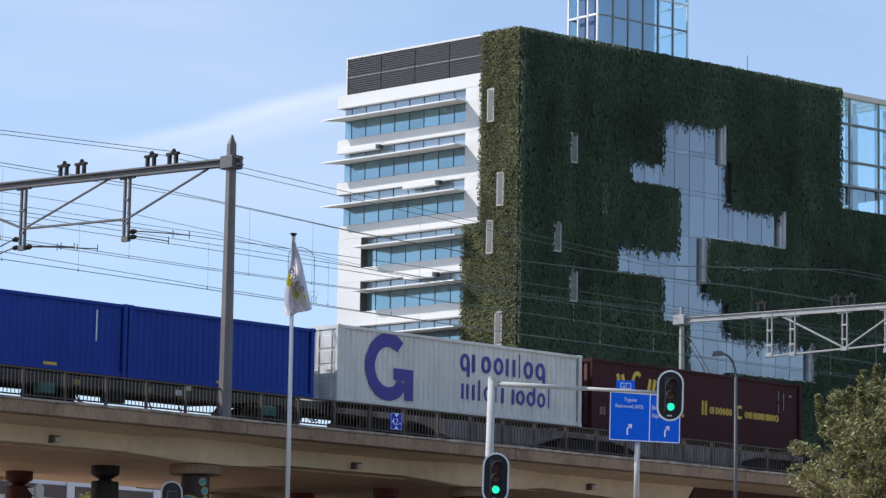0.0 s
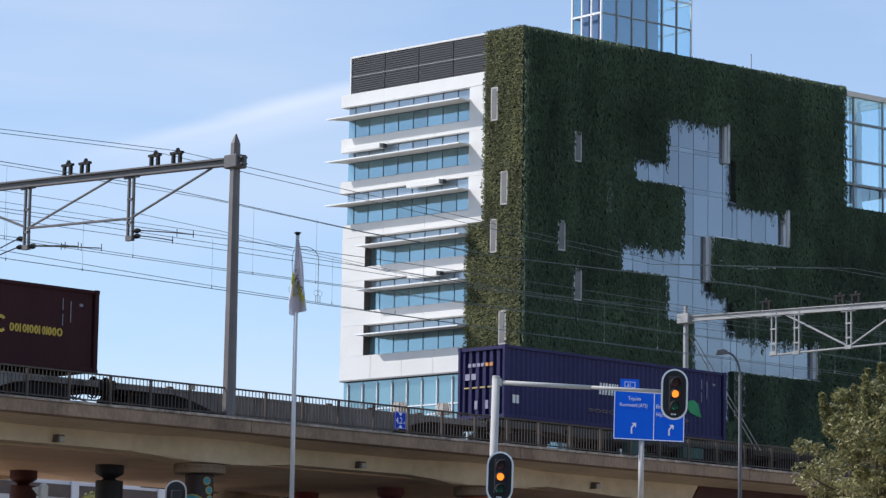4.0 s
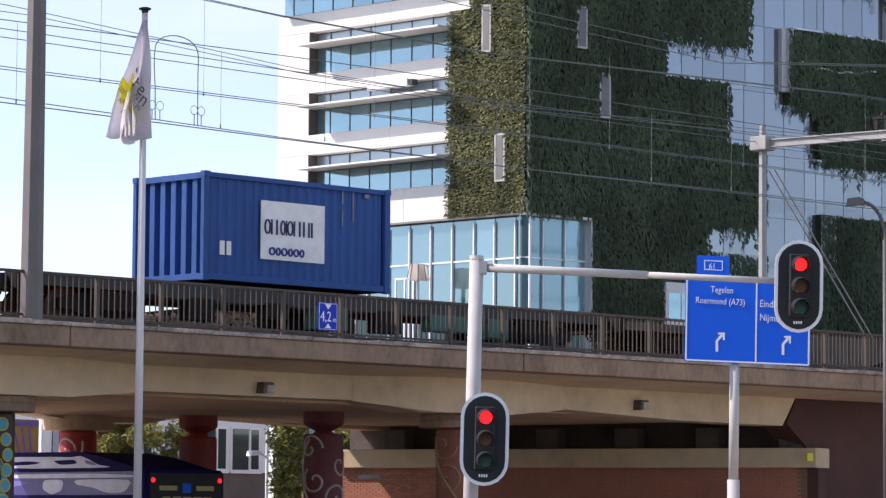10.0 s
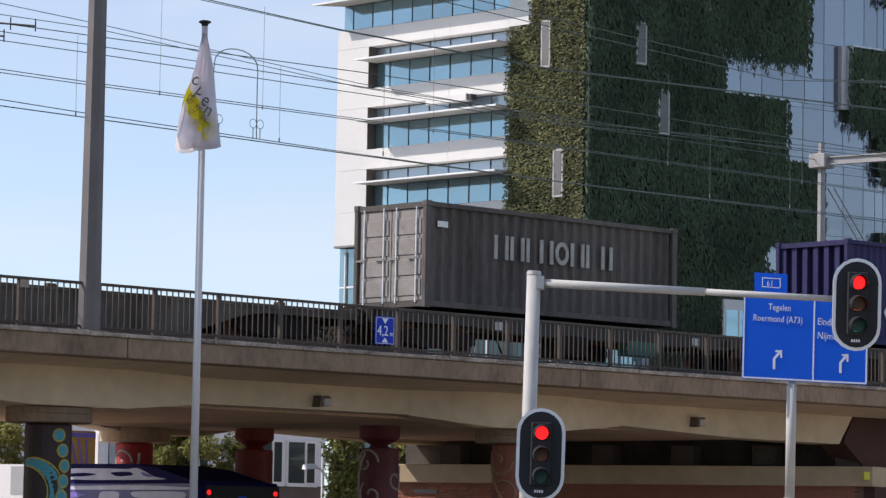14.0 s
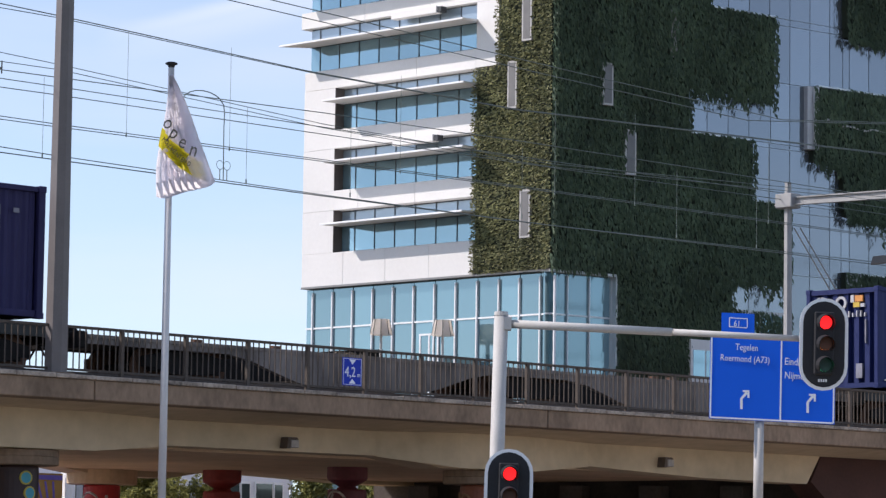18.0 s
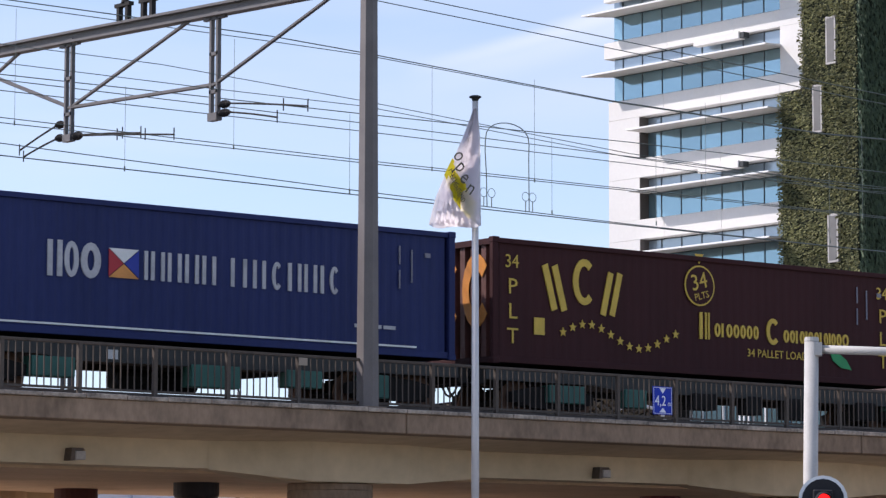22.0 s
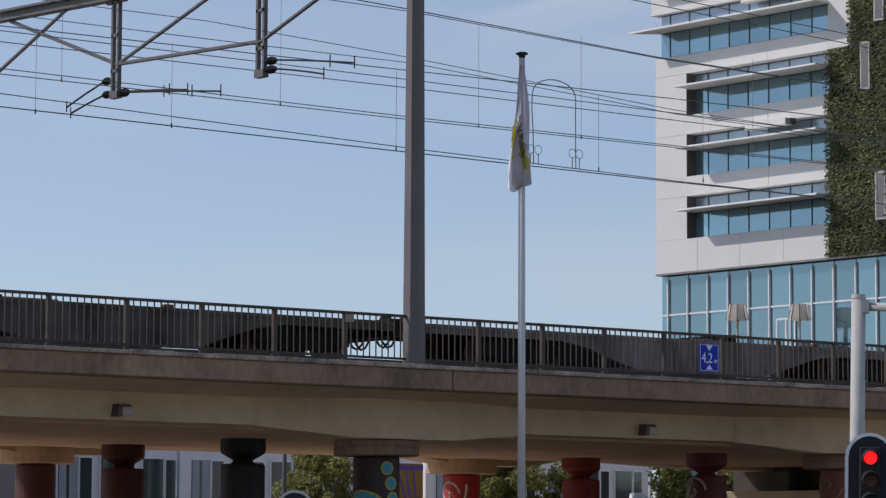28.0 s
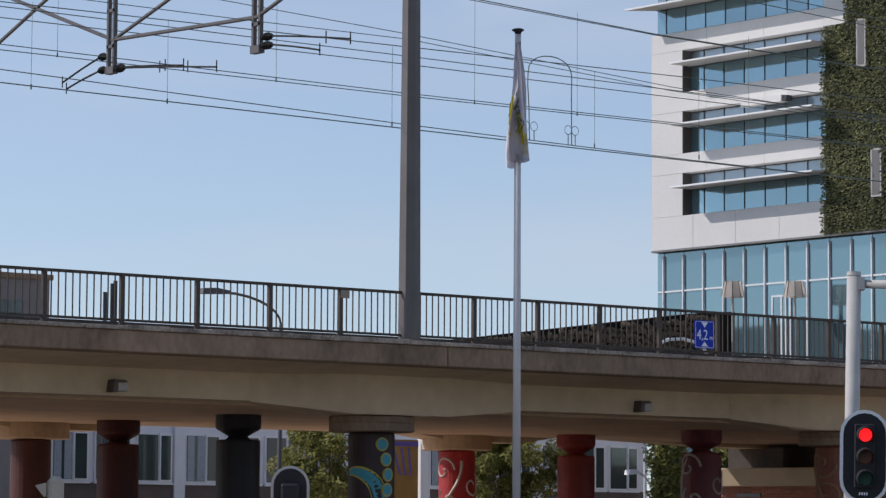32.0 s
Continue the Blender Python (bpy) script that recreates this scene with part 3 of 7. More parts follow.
def abutment():
    a = thing("abutment", "red brick abutment wall with a pale concrete ledge", "wall", kind="structure")
    A, B = Vector((64.46, 69.28, 0)), Vector((69.12, 54.94, 0))
    d = (B - A).normalized()
    ang = math.degrees(math.atan2(d.y, d.x))
    ln = (B - A).length
    m = pose(A.x, A.y, 0, 0, 0, ang)
    core = part("wall_core", box(0, ln - 0.3, -0.0, 0.6, -0.2, 3.24), MORTAR, a)
    core.matrix_basis = m
    led = part("ledge", box(-0.2, ln + 0.05, -0.25, 0.8, 3.24, 3.79, 0.02), CONCRETE_L, a, "pale concrete ledge")
    led.matrix_basis = m
    brick = box(0.005, 0.205, -0.02, 0.05, 0.005, 0.055)
    bd = None
    # bricks in running bond
    nr = 0
    vs, fs = [], []
    for r in range(53):
        z = 3.24 - 0.0611 * (r + 1)
        for k in range(int((ln - 0.4) / 0.21)):
            x = k * 0.21 + (0.105 if r % 2 else 0)
            if r < 24 and 1.0 < x < 3.6 and nr < 290:
                if bd is None:
                    o = part("brick", brick, BRICK, core)
                    bd = o.data
                else:
                    o = new("brick", bd)
                    o.parent = core
                o.location = (x, 0, z)
                nr += 1
            else:
                n = len(vs)
                j = random.uniform(-0.004, 0.004)
                x0, x1, y0, z0, z1 = x + 0.005, x + 0.205, -0.02 + j, z + 0.005, z + 0.055
                vs += [(x0, y0, z0), (x1, y0, z0), (x1, y0, z1), (x0, y0, z1), (x0, 0.02, z0), (x1, 0.02, z0), (x1, 0.02, z1), (x0, 0.02, z1)]
                fs += [tuple(n + q for q in f) for f in ((0, 1, 2, 3), (0, 4, 5, 1), (3, 2, 6, 7), (0, 3, 7, 4), (1, 5, 6, 2))]
    o = raw("brickwork", vs, fs, BRICK, core)
    o["kind"] = "stuff"
    dk = mat("dark_brown_brick", (0.075, 0.030, 0.023), 0.85, vary=0.25, scale=0.8, fine=10, bump=0.3)
    part("wing_wall", prism([(69.32, -0.2), (130, -0.2), (130, 5.32), (68.72, 5.32), (68.2, 4.45), (69.1, 3.8), (69.32, 3.8)], 55.3, 56.2), dk, a, "dark brown brick wing wall")
    part("backfill", box(71.5, VIA1, 56.0, 70.4, -0.2, 5.15), dk, a)
    # last stretch of the wall takes the dark brick colour as its shadow
    for nm, bm, mm, lb in (("end_pier", box(ln - 0.3, ln + 0.02, -0.02, 0.6, -0.2, 3.24), dk, "end of the brick wall, coloured dark as in shadow"),
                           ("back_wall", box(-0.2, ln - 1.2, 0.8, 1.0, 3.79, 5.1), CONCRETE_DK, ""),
                           ("wall_plate", box(0.55, 1.35, -0.05, -0.021, 2.93, 3.04), STEEL_GREY, "small grey plate")):
        o = part(nm, bm, mm, a, lb)
        o.matrix_basis = m
    # back wall and bearing blocks are coloured dark for the shaded gap
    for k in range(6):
        o = part("bearing_block", box(1.4 + k * 2.5, 2.1 + k * 2.5, 0.0, 0.6, 3.79, 4.38, 0.02), CONCRETE_DK, a, "concrete bearing block, coloured dark as in shade")
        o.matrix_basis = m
    part("notice", box(68.55, 68.8, 54.85, 54.9, 3.42, 3.64), mat("yellow_notice", (0.6, 0.55, 0.03), 0.6), a, "yellow notice on the wall")


STEEL_FENCE = mat("brown_railing_paint", (0.082, 0.065, 0.053), 0.7, 0.0, vary=0.35, scale=3, fine=20, spec=0.3)
viaduct()
railway()
fence()
piers()
abutment()


# ---- overhead line ----
MAST_X = 40.31


def insulator_frame(parent, x, y, z):
    bm = bmesh.new()
    add_box(bm, x - 0.06, x + 0.06, y - 0.24, y - 0.13, z, z + 0.4)
    add_box(bm, x - 0.06, x + 0.06, y + 0.13, y + 0.24, z, z + 0.4)
    add_box(bm, x - 0.07, x + 0.07, y - 0.32, y + 0.32, z + 0.38, z + 0.47)
    add_tube(bm, (x, y - 0.05, z + 0.47), (x, y - 0.05, z + 0.6), 0.11, 0.06, 8)
    part("insulator_frame", bm, STEEL_DK, parent, "dark feeder wire bracket")


def portal(x, y_mast, y_far, z_m, z_f, drops, dark, label, tip=1.0, k=1.0):
    p = thing("catenary_portal", label, "portal")
    st = STEEL_MAST if dark else STEEL_PALE
    zb = 5.72
    top = z_m + tip
    # tapered column with a ridge along its face
    bm = bmesh.new()
    rings = []
    for z, w in ((zb, 0.2), (z_m, 0.15), (top - 0.35, 0.142), (top, 0.02 if k == 1.0 else 0.13)):
        rings.append([bm.verts.new((x + a * w * k, y_mast + b * w * k, z)) for a, b in ((-1, -0.55), (-0.1, -1.0), (0.9, -0.75), (1, 0.6), (0, 1), (-1, 0.7))])
    for r, s in zip(rings, rings[1:]):
        for i in range(6):
            bm.faces.new((r[i], r[(i + 1) % 6], s[(i + 1) % 6], s[i]))
    bm.faces.new(rings[0][::-1])
    bm.faces.new(rings[-1])
    part("column", bm, STEEL_COLUMN if dark else st, p)
    part("column_foot", box(x - 0.3, x + 0.3, y_mast - 0.3, y_mast + 0.3, 5.55, 5.86, 0.02), CONCRETE, p)

    def zz(y):
        return z_m + (z_f - z_m) * (y - y_mast) / (y_far - y_mast)
    s = 1 if y_far > y_mast else -1
    beam_flanges = []
    for dz in (-0.13, 0.10):
        bm = bmesh.new()
        a, b = (x, y_mast - 0.5 * s, zz(y_mast) + dz), (x, y_far, zz(y_far) + dz)
        mm = look(Vector(a), Vector(b))
        L = (Vector(b) - Vector(a)).length
        add_box(bm, -0.14 * k, 0.14 * k, -0.03 * k, 0.03 * k, -L, 0, m=mm)
        beam_flanges.append(bm)
    bm = bmesh.new()
    mm = look(Vector((x, y_mast - 0.5 * s, zz(y_mast) - 0.01)), Vector((x, y_far, zz(y_far) - 0.01)))
    add_box(bm, -0.02, 0.02, -0.12, 0.12, -abs(y_far - y_mast) - 0.5, 0, m=mm)
    beam = part("beam", bm, st, p)
    for fl in beam_flanges:
        part("flange", fl, st, beam)
    part("beam_bracket", box(x - 0.26, x + 0.26, y_mast - 0.35, y_mast + 0.35, z_m - 0.26, z_m + 0.22, 0.03), st, p)
    for y, zl in drops:
        bm = bmesh.new()
        for dx, dy in ((0, -0.13), (0, 0.13)):
            add_box(bm, x - 0.05 * k, x + 0.05 * k, y + dy - 0.038 * k, y + dy + 0.038 * k, zl, zz(y) - 0.1)
        for f in (0.25, 0.6, 0.97):
            z = zl + (zz(y) - zl) * f
            add_box(bm, x - 0.05, x + 0.05, y - 0.17, y + 0.17, z - 0.05, z + 0.03)
        add_box(bm, x - 0.08, x + 0.08, y - 0.18, y + 0.18, zl - 0.06, zl + 0.12)
        part("drop_post", bm, st, p)
        part("gusset", box(x - 0.05, x + 0.05, y - 0.42, y + 0.42, zz(y) - 0.22, zz(y) - 0.12), st, p)
    return p, zz


STEEL_MAST = mat("mast_steel", (0.112, 0.104, 0.104), 0.6, 0.1, vary=0.2, scale=1.5)
STEEL_COLUMN = mat("column_steel", (0.142, 0.126, 0.122), 0.6, 0.1, vary=0.2, scale=1.5)
STEEL_PALE = mat("pale_mast_steel", (0.30, 0.295, 0.29), 0.6, 0.2, vary=0.2, scale=1.5)


def braces(p, x, segs, st, r=0.05):
    for a, b in segs:
        part("brace", tube((x, a[0], a[1]), (x, b[0], b[1]), r, n=6), st, p)


P1, Z1 = portal(MAST_X, 52.95, 75.0, 15.0, 15.85, [(58.75, 12.72), (65.0, 12.95), (71.3, 13.15)], True, "grey steel catenary portal over the railway tracks")
braces(P1, MAST_X, [((54.2, 14.9), (58.75, 13.5)), ((59.8, 15.13), (64.9, 13.73)), ((58.75, 13.5), (65.0, 13.73)), ((65.1, 13.78), (70.2, 15.5)), ((71.4, 14.0), (67.4, 15.4))], STEEL_MAST)
for y in (56.2, 57.45, 61.55, 62.6):
    insulator_frame(P1, MAST_X, y, Z1(y) + 0.12)
far_col = box(MAST_X - 0.2, MAST_X + 0.2, 74.6, 75.0, 5.0, 16.4, 0.03)
part("far_column", far_col, STEEL_MAST, P1)
P2, Z2 = portal(80.3, 66.1, 50.5, 14.2, 13.9, [(60.75, 12.15), (59.4, 12.1), (56.4, 12.15), (54.0, 11.9)], False, "grey steel catenary portal further along the tracks", 0.62, 0.68)
braces(P2, 80.3, [((60.2, 14.0), (56.5, 12.25)), ((56.3, 12.25), (53.0, 13.9)), ((61, 12.1), (54.0, 12.2))], STEEL_PALE)
for y in (61.2, 56.9, 56.0):
    insulator_frame(P2, 80.3, y, Z2(y) + 0.1)
part("near_column", box(80.1, 80.5, 50.2, 50.6, 0, 15.2, 0.03), STEEL_PALE, P2)
for dy in (0, 0.25):
    part("guy_wire", tube((80.5, 66.0 - dy, 13.3), (86.5, 66.0 - dy, 7.2), 0.025, n=5), STEEL_PALE, P2)


def registration(parent, x, y, z, y_end, z_end, hooks=1):
    # ribbed insulator at the drop post, then a thin pale arm with hooks that hold the wires
    d = 1 if y_end > y else -1
    prof = ((0.035, 0.0), (0.035, 0.11), (0.05, 0.12), (0.07, 0.16), (0.055, 0.19), (0.1, 0.25), (0.065, 0.29), (0.1, 0.34), (0.055, 0.4), (0.07, 0.44), (0.035, 0.5))
    bm = lathe(list(prof), 10)
    bmesh.ops.transform(bm, matrix=pose(x, y, z, -90 * d, 0, 0), verts=bm.verts)
    part("insulator", bm, STEEL_DK, parent, "dark ribbed insulator")
    a, b = Vector((x, y + d * 0.45, z)), Vector((x, y_end, z_end))
    pts = [a + (b - a) * u + Vector((0, 0, 0.015 * math.sin(math.pi * u))) for u in (0, 0.25, 0.5, 0.75, 1)]
    arm = wire(pts, 0.024, parent, "registration_arm", STEEL_DK, 6)
    for k in range(hooks):
        q = a + (b - a) * (1 - 0.3 * k)
        part("hook", tube(q + Vector((0, 0, 0.16)), q - Vector((0, 0, 0.12)), 0.016, n=5), STEEL_DK, arm)


def catenary():
    # wires by their height at three stations, level beyond them
    labels = {"contact_wire": "thin dark contact wire above the track", "messenger_wire": "sagging dark messenger wire above the track",
              "feeder_wire": "thin dark feeder wire on portal brackets"}

    def run(name, y, st, r):
        c = thing(name, labels[name], "overhead wire", group="overhead wires")
        (xa, za), (xm, zm), (xb, zb) = st
        pts = [(-80, y, za), (-40, y, za), (0, y, za), (xa - 8, y, za)]
        for (x0, z0), (x1, z1) in (((xa, za), (xm, zm)), ((xm, zm), (xb, zb))):
            pts += [(x0 + (x1 - x0) * u, y, z0 + (z1 - z0) * u) for u in (0, 0.33, 0.67)]
        pts += [(xb, y, zb), (xb + 8, y, zb + (zb - zm) * 0.35), (80.3, y, max(zm, zb)), (120, y, zm), (200, y, zm)]
        wire(pts, r, c)
    run("contact_wire", 57.20, [(32.73, 11.12), (43.44, 11.04), (51.59, 10.98)], 0.013)
    run("contact_wire", 57.40, [(32.84, 11.43), (43.59, 11.17), (51.77, 11.04)], 0.011)
    run("contact_wire", 61.70, [(35.30, 12.60), (46.85, 12.59), (55.66, 12.63)], 0.011)
    run("contact_wire", 62.00, [(35.46, 12.78), (47.08, 12.71), (55.93, 12.73)], 0.011)
    run("contact_wire", 66.00, [(37.73, 14.53), (50.11, 14.66), (59.54, 14.78)], 0.013)
    run("messenger_wire", 66.20, [(37.85, 14.18), (50.27, 14.23), (61.03, 14.20)], 0.012)
    run("messenger_wire", 66.40, [(37.96, 14.49), (50.42, 14.49), (61.21, 14.44)], 0.012)
    run("messenger_wire", 57.25, [(38.69, 13.10), (43.43, 13.13), (51.60, 12.68)], 0.009)
    run("messenger_wire", 57.50, [(38.0, 13.55), (43.65, 13.30), (51.87, 12.82)], 0.009)
    run("feeder_wire", 62.0, [(44.2, 15.52), (47.1, 15.42), (55.3, 15.05)], 0.014)
    run("feeder_wire", 62.5, [(44.6, 15.5), (47.4, 15.48), (55.8, 15.13)], 0.011)
    run("feeder_wire", 56.2, [(20.0, 14.95), (40.31, 15.75), (60.0, 14.9)], 0.012)
    run("feeder_wire", 57.45, [(20.0, 15.05), (40.31, 15.85), (60.0, 15.0)], 0.012)
    for y, za, zb in ((57.2, 11.06, 12.9), (61.85, 12.62, 15.3)):
        h = thing("dropper_wires", "thin vertical dropper wires with clamps", "overhead wire", group="overhead wires")
        for k in range(14):
            x = 21.3 + k * 5.2 + 0.9 * (k % 3)
            part("dropper", tube((x, y, za), (x, y, zb), 0.005, n=4), WIRE, h)
            part("clamp", box(x - 0.014, x + 0.014, y - 0.012, y + 0.012, za - 0.02, za + 0.09), WIRE, h)
    registration(P1, MAST_X, 58.65, 12.80, 56.3, 12.45, 1)
    registration(P1, MAST_X, 58.65, 13.0, 55.15, 12.56, 2)
    registration(P1, MAST_X, 64.9, 12.98, 60.4, 12.54, 3)
    registration(P1, MAST_X, 64.9, 13.0, 61.8, 12.74, 2)
    registration(P1, MAST_X, 65.1, 13.36, 67.3, 12.93, 1)
    registration(P1, MAST_X, 65.1, 13.03, 67.1, 12.75, 1)


catenary()

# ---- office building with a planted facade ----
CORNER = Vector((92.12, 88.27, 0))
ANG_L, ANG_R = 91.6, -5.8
# roof height and planted face are shortened to suit the opening camera view
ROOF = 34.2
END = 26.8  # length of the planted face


def building():
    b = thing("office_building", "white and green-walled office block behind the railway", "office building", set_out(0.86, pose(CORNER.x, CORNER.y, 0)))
    ML = pose(0, 0, 0, 0, 0, ANG_L)   # x along the white face, +y outwards
    MR = pose(0, 0, 0, 0, 0, ANG_R)   # x along the planted face, -y outwards

    def L(name, bm, m, label="", parent=None):
        o = part(name, bm, m, parent or b, label)
        if parent is None:
            o.matrix_basis = ML
        return o

    def R(name, bm, m, label="", parent=None):
        o = part(name, bm, m, parent or b, label)
        if parent is None:
            o.matrix_basis = MR
        return o
    # cores, set back behind the skins
    bm = bmesh.new()
    add_box(bm, 1.0, END - 0.5, 1.0, 14.0, -0.4, ROOF - 0.4)
    add_box(bm, END - 0.5, 33.0, 1.0, 14.0, -0.4, 26.0)
    R("core", bm, FRAME_DK)
    R("roof", box(0.3, END - 0.2, 0.3, 14.3, ROOF - 0.4, ROOF - 0.1), CONCRETE)
    # -- white face: three flush storeys below three that run out to the corner
    low_lines = [4.40, 5.75, 7.00, 8.24, 9.47, 10.70, 11.92, 12.74]
    high_lines = [4.32, 5.48, 6.71, 7.96, 9.17, 10.40, 11.62, 12.86, 14.08, 14.66]
    rows = [(15.63, 1.85, False), (18.34, 1.85, False), (21.02, 1.85, False), (23.7, 1.98, True), (26.4, 1.98, True), (29.05, 1.98, True)]
    lo = 14.2
    bands = []
    for zb, h, wrap in rows:
        bands.append((lo, zb, wrap))
        lo = zb + h
        lines = high_lines if wrap else low_lines
        s0, s1 = lines[0], lines[-1]
        deep = -0.3 if wrap else -0.5
        blade = zb + 1.2
        fr = L("window_strip", box(s0, s1, deep - 0.12, deep - 0.05, zb, zb + h), FRAME_DK)
        for a, c in zip(lines, lines[1:]):
            part("pane", box(a + 0.016, c - 0.016, deep - 0.05, deep, zb + 0.07, blade - 0.05), GLASS_WIN, fr)
            part("top_pane", box(a + 0.016, c - 0.016, deep - 0.05, deep - 0.01, blade + 0.12, zb + h - 0.05), GLASS_TOP, fr)
            part("mullion", box(a - 0.016, a + 0.016, deep - 0.02, deep + 0.03, zb, zb + h), MULLION, fr)
        part("transom", box(s0, s1, deep - 0.02, deep + 0.06, blade - 0.04, blade + 0.11), FRAME_DK, fr)
        part("sill", box(s0, s1, deep - 0.02, deep + 0.07, zb, zb + 0.07), STEEL_GREY, fr)
        if not wrap:
            L("reveal", box(s1, s1 + 0.03, -0.6, -0.005, zb, zb + h), REVEAL)
        # sun blade: a thin tapering plate with splayed ends
        o0, o1 = (3.95, 15.15) if wrap else (3.85, 12.35)
        bm = bmesh.new()
        rings = []
        for s, y, z, t in ((s0, deep, blade + 0.02, 0.10), (s1, deep, blade + 0.02, 0.10), (o1, 1.2, blade - 0.1, 0.05), (o0, 1.2, blade - 0.1, 0.05)):
            rings.append((bm.verts.new((s, y, z - t / 2)), bm.verts.new((s, y, z + t / 2))))
        bm.faces.new([r[0] for r in rings][::-1])
        bm.faces.new([r[1] for r in rings])
        for q in range(4):
            bm.faces.new((rings[q][0], rings[(q + 1) % 4][0], rings[(q + 1) % 4][1], rings[q][1]))
        bl = L("sun_blade", bm, WHITE, "long white sun-shading blade")
        part("blade_edge", box(o0, o1, 1.2, 1.23, blade - 0.14, blade - 0.06, 0.008), WHITE_PLAIN, bl)
    # spandrels and end panels
    for i, (z0, z1, wrap) in enumerate(bands):
        s_l = 15.0 if wrap and i > 3 else 14.72
        s_r = 4.34 if i < 4 else 3.02
        n = 4 if i == 0 else 3
        w = (s_l - s_r) / n
        for k in range(n):
            L("spandrel_panel", box(s_r + k * w + 0.003, s_r + (k + 1) * w - 0.003, -0.6, 0, z0, z1, 0.01), WHITE)
    for zb, h, wrap in rows:
        if not wrap:
            L("end_panel", box(12.775, 14.72, -0.6, 0, zb + 0.006, zb + h - 0.006), WHITE)
        else:
            L("corner_panel", box(3.02, 4.28, -0.6, 0, zb + 0.004, zb + h - 0.004), WHITE)
            L("end_glass", box(14.6, 14.66, -3.5, -0.36, zb, zb + h), GLASS_WIN)
    L("corner_panel", box(3.02, 4.335, -0.6, 0, 22.9, 23.696), WHITE)
    top = rows[-1][0] + rows[-1][1]
    L("cornice", box(3.02, 15.05, -0.6, 0.02, top, top + 0.78, 0.015), WHITE)
    for k in range(4):
        w = (14.45 - 3.05) / 4
        a, c = 3.05 + k * w + 0.03, 3.05 + (k + 1) * w - 0.03
        pl = L("plant_screen", box(a, c, -0.7, -0.3, top + 0.78, ROOF - 0.12), DARKPANEL, "dark louvred rooftop screen panel")
        for j in range(16):
            z = top + 0.84 + j * 0.138
            part("louvre", prism([(a, z), (c, z), (c, z + 0.09), (a, z + 0.09)], -0.3, -0.26), DARKPANEL, pl)
        part("screen_rail", box(a, c, -0.26, -0.235, top + 1.88, top + 1.93), STEEL_GREY, pl)
    L("parapet_cap", box(3.0, 14.55, -0.75, -0.2, ROOF - 0.12, ROOF, 0.01), WHITE)
    L("parapet_post", box(14.45, 14.55, -0.75, -0.2, top + 0.78, ROOF - 0.12), WHITE)
    L("screen_jamb", box(3.0, 3.05, -0.75, -0.2, top + 0.78, ROOF - 0.12), WHITE)
    L("back_wall", box(14.2, 14.58, -14, -0.62, -0.4, ROOF - 2.6), WHITE)
    for s, z, w in ((11.3, 28.12, 3.3), (6.3, 25.42, 2.7), (6.4, 19.94, 2.4)):
        bx = L("blind_box", box(s, s + w, 0.002, 0.4, z, z + 0.3, 0.01), WHITE, "projecting white blind box")
        part("bracket", box(s - 0.25, s - 0.01, 0.002, 0.34, z + 0.02, z + 0.26, 0.01), FRAME_DK, bx)
    # -- glazed plinth
    lines = [0.0, 0.8, 1.96] + [3.11 + 1.24 * k for k in range(10)] + [14.71]
    for a, e in zip(lines, lines[1:]):
        g = L("plinth_bay", box(a + 0.02, e - 0.02, -0.40, -0.34, 4.0, 14.1), GLASS_PL)
        part("mullion", box(a - 0.03, a + 0.03, -0.34, -0.24, 4.0, 13.95), WHITE_PLAIN, g)
        part("transom", box(a + 0.03, e - 0.03, -0.34, -0.28, 12.36, 12.43), WHITE_PLAIN, g)
    L("plinth_soffit", box(0, 14.72, -0.6, 0.03, 14.12, 14.2), STEEL_GREY)
    L("plinth_base", box(0, 14.72, -0.5, -0.1, -0.4, 4.0), CONCRETE)
    for k in range(3):
        a = k * 1.19
        g = R("plinth_bay", box(a + 0.02, a + 1.17, 0.34, 0.40, 4.0, 14.1), GLASS_PL)
        part("mullion", box(a + 1.15, a + 1.2, 0.24, 0.34, 4.0, 14.0), ALU, g)
        part("transom", box(a + 0.02, a + 1.15, 0.30, 0.34, 12.36, 12.43), ALU, g)
    R("plinth_soffit", box(-0.03, 3.62, -0.03, 0.6, 14.1, 14.2), ALU)
    R("plinth_jamb", box(3.56, 3.66, -0.02, 0.6, 4.0, 14.1), ALU)
    # small glazed door behind the plinth
    d = L("plinth_door", box(6.56, 7.68, -0.325, -0.275, 11.80, 11.88), WHITE_PLAIN, "white-framed glazed double door")
    for s in (6.56, 7.07, 7.60):
        part("door_stile", box(s, s + 0.08, -0.325, -0.275, 8.0, 11.80), WHITE_PLAIN, d)
    for s in (6.64, 7.15):
        part("door_pane", box(s, s + (0.43 if s < 7 else 0.45), -0.315, -0.30, 8.0, 11.80), GLASS_PL, d)
    # -- planted skin on the white face
    leaves_l = []
    green_l = [(0.0, 3.0, 22.8, ROOF), (0.0, 4.32, 14.22, 22.8)]
    for s0, s1, z0, z1 in green_l:
        L("planted_panel", box(s0 + 0.03, s1 - 0.03, -0.6, -0.06, z0, z1), SOIL)
        leaves_l.append((s0, s1, z0, z1))
    slits_l = [(1.84, 2.38, 20.95, 22.95), (1.03, 1.62, 15.53, 17.53), (1.9, 2.45, 28.75, 30.75), (1.04, 1.6, 23.7, 25.7)]
    for s0, s1, z0, z1 in slits_l:
        w = L("slit_window", box(s0, s1, -0.02, 0.14, z0, z1, 0.01), SLITF, "narrow framed slit window")
        part("pane", box(s0 + 0.09, s1 - 0.09, 0.14, 0.15, z0 + 0.09, z1 - 0.09), SLIT, w)
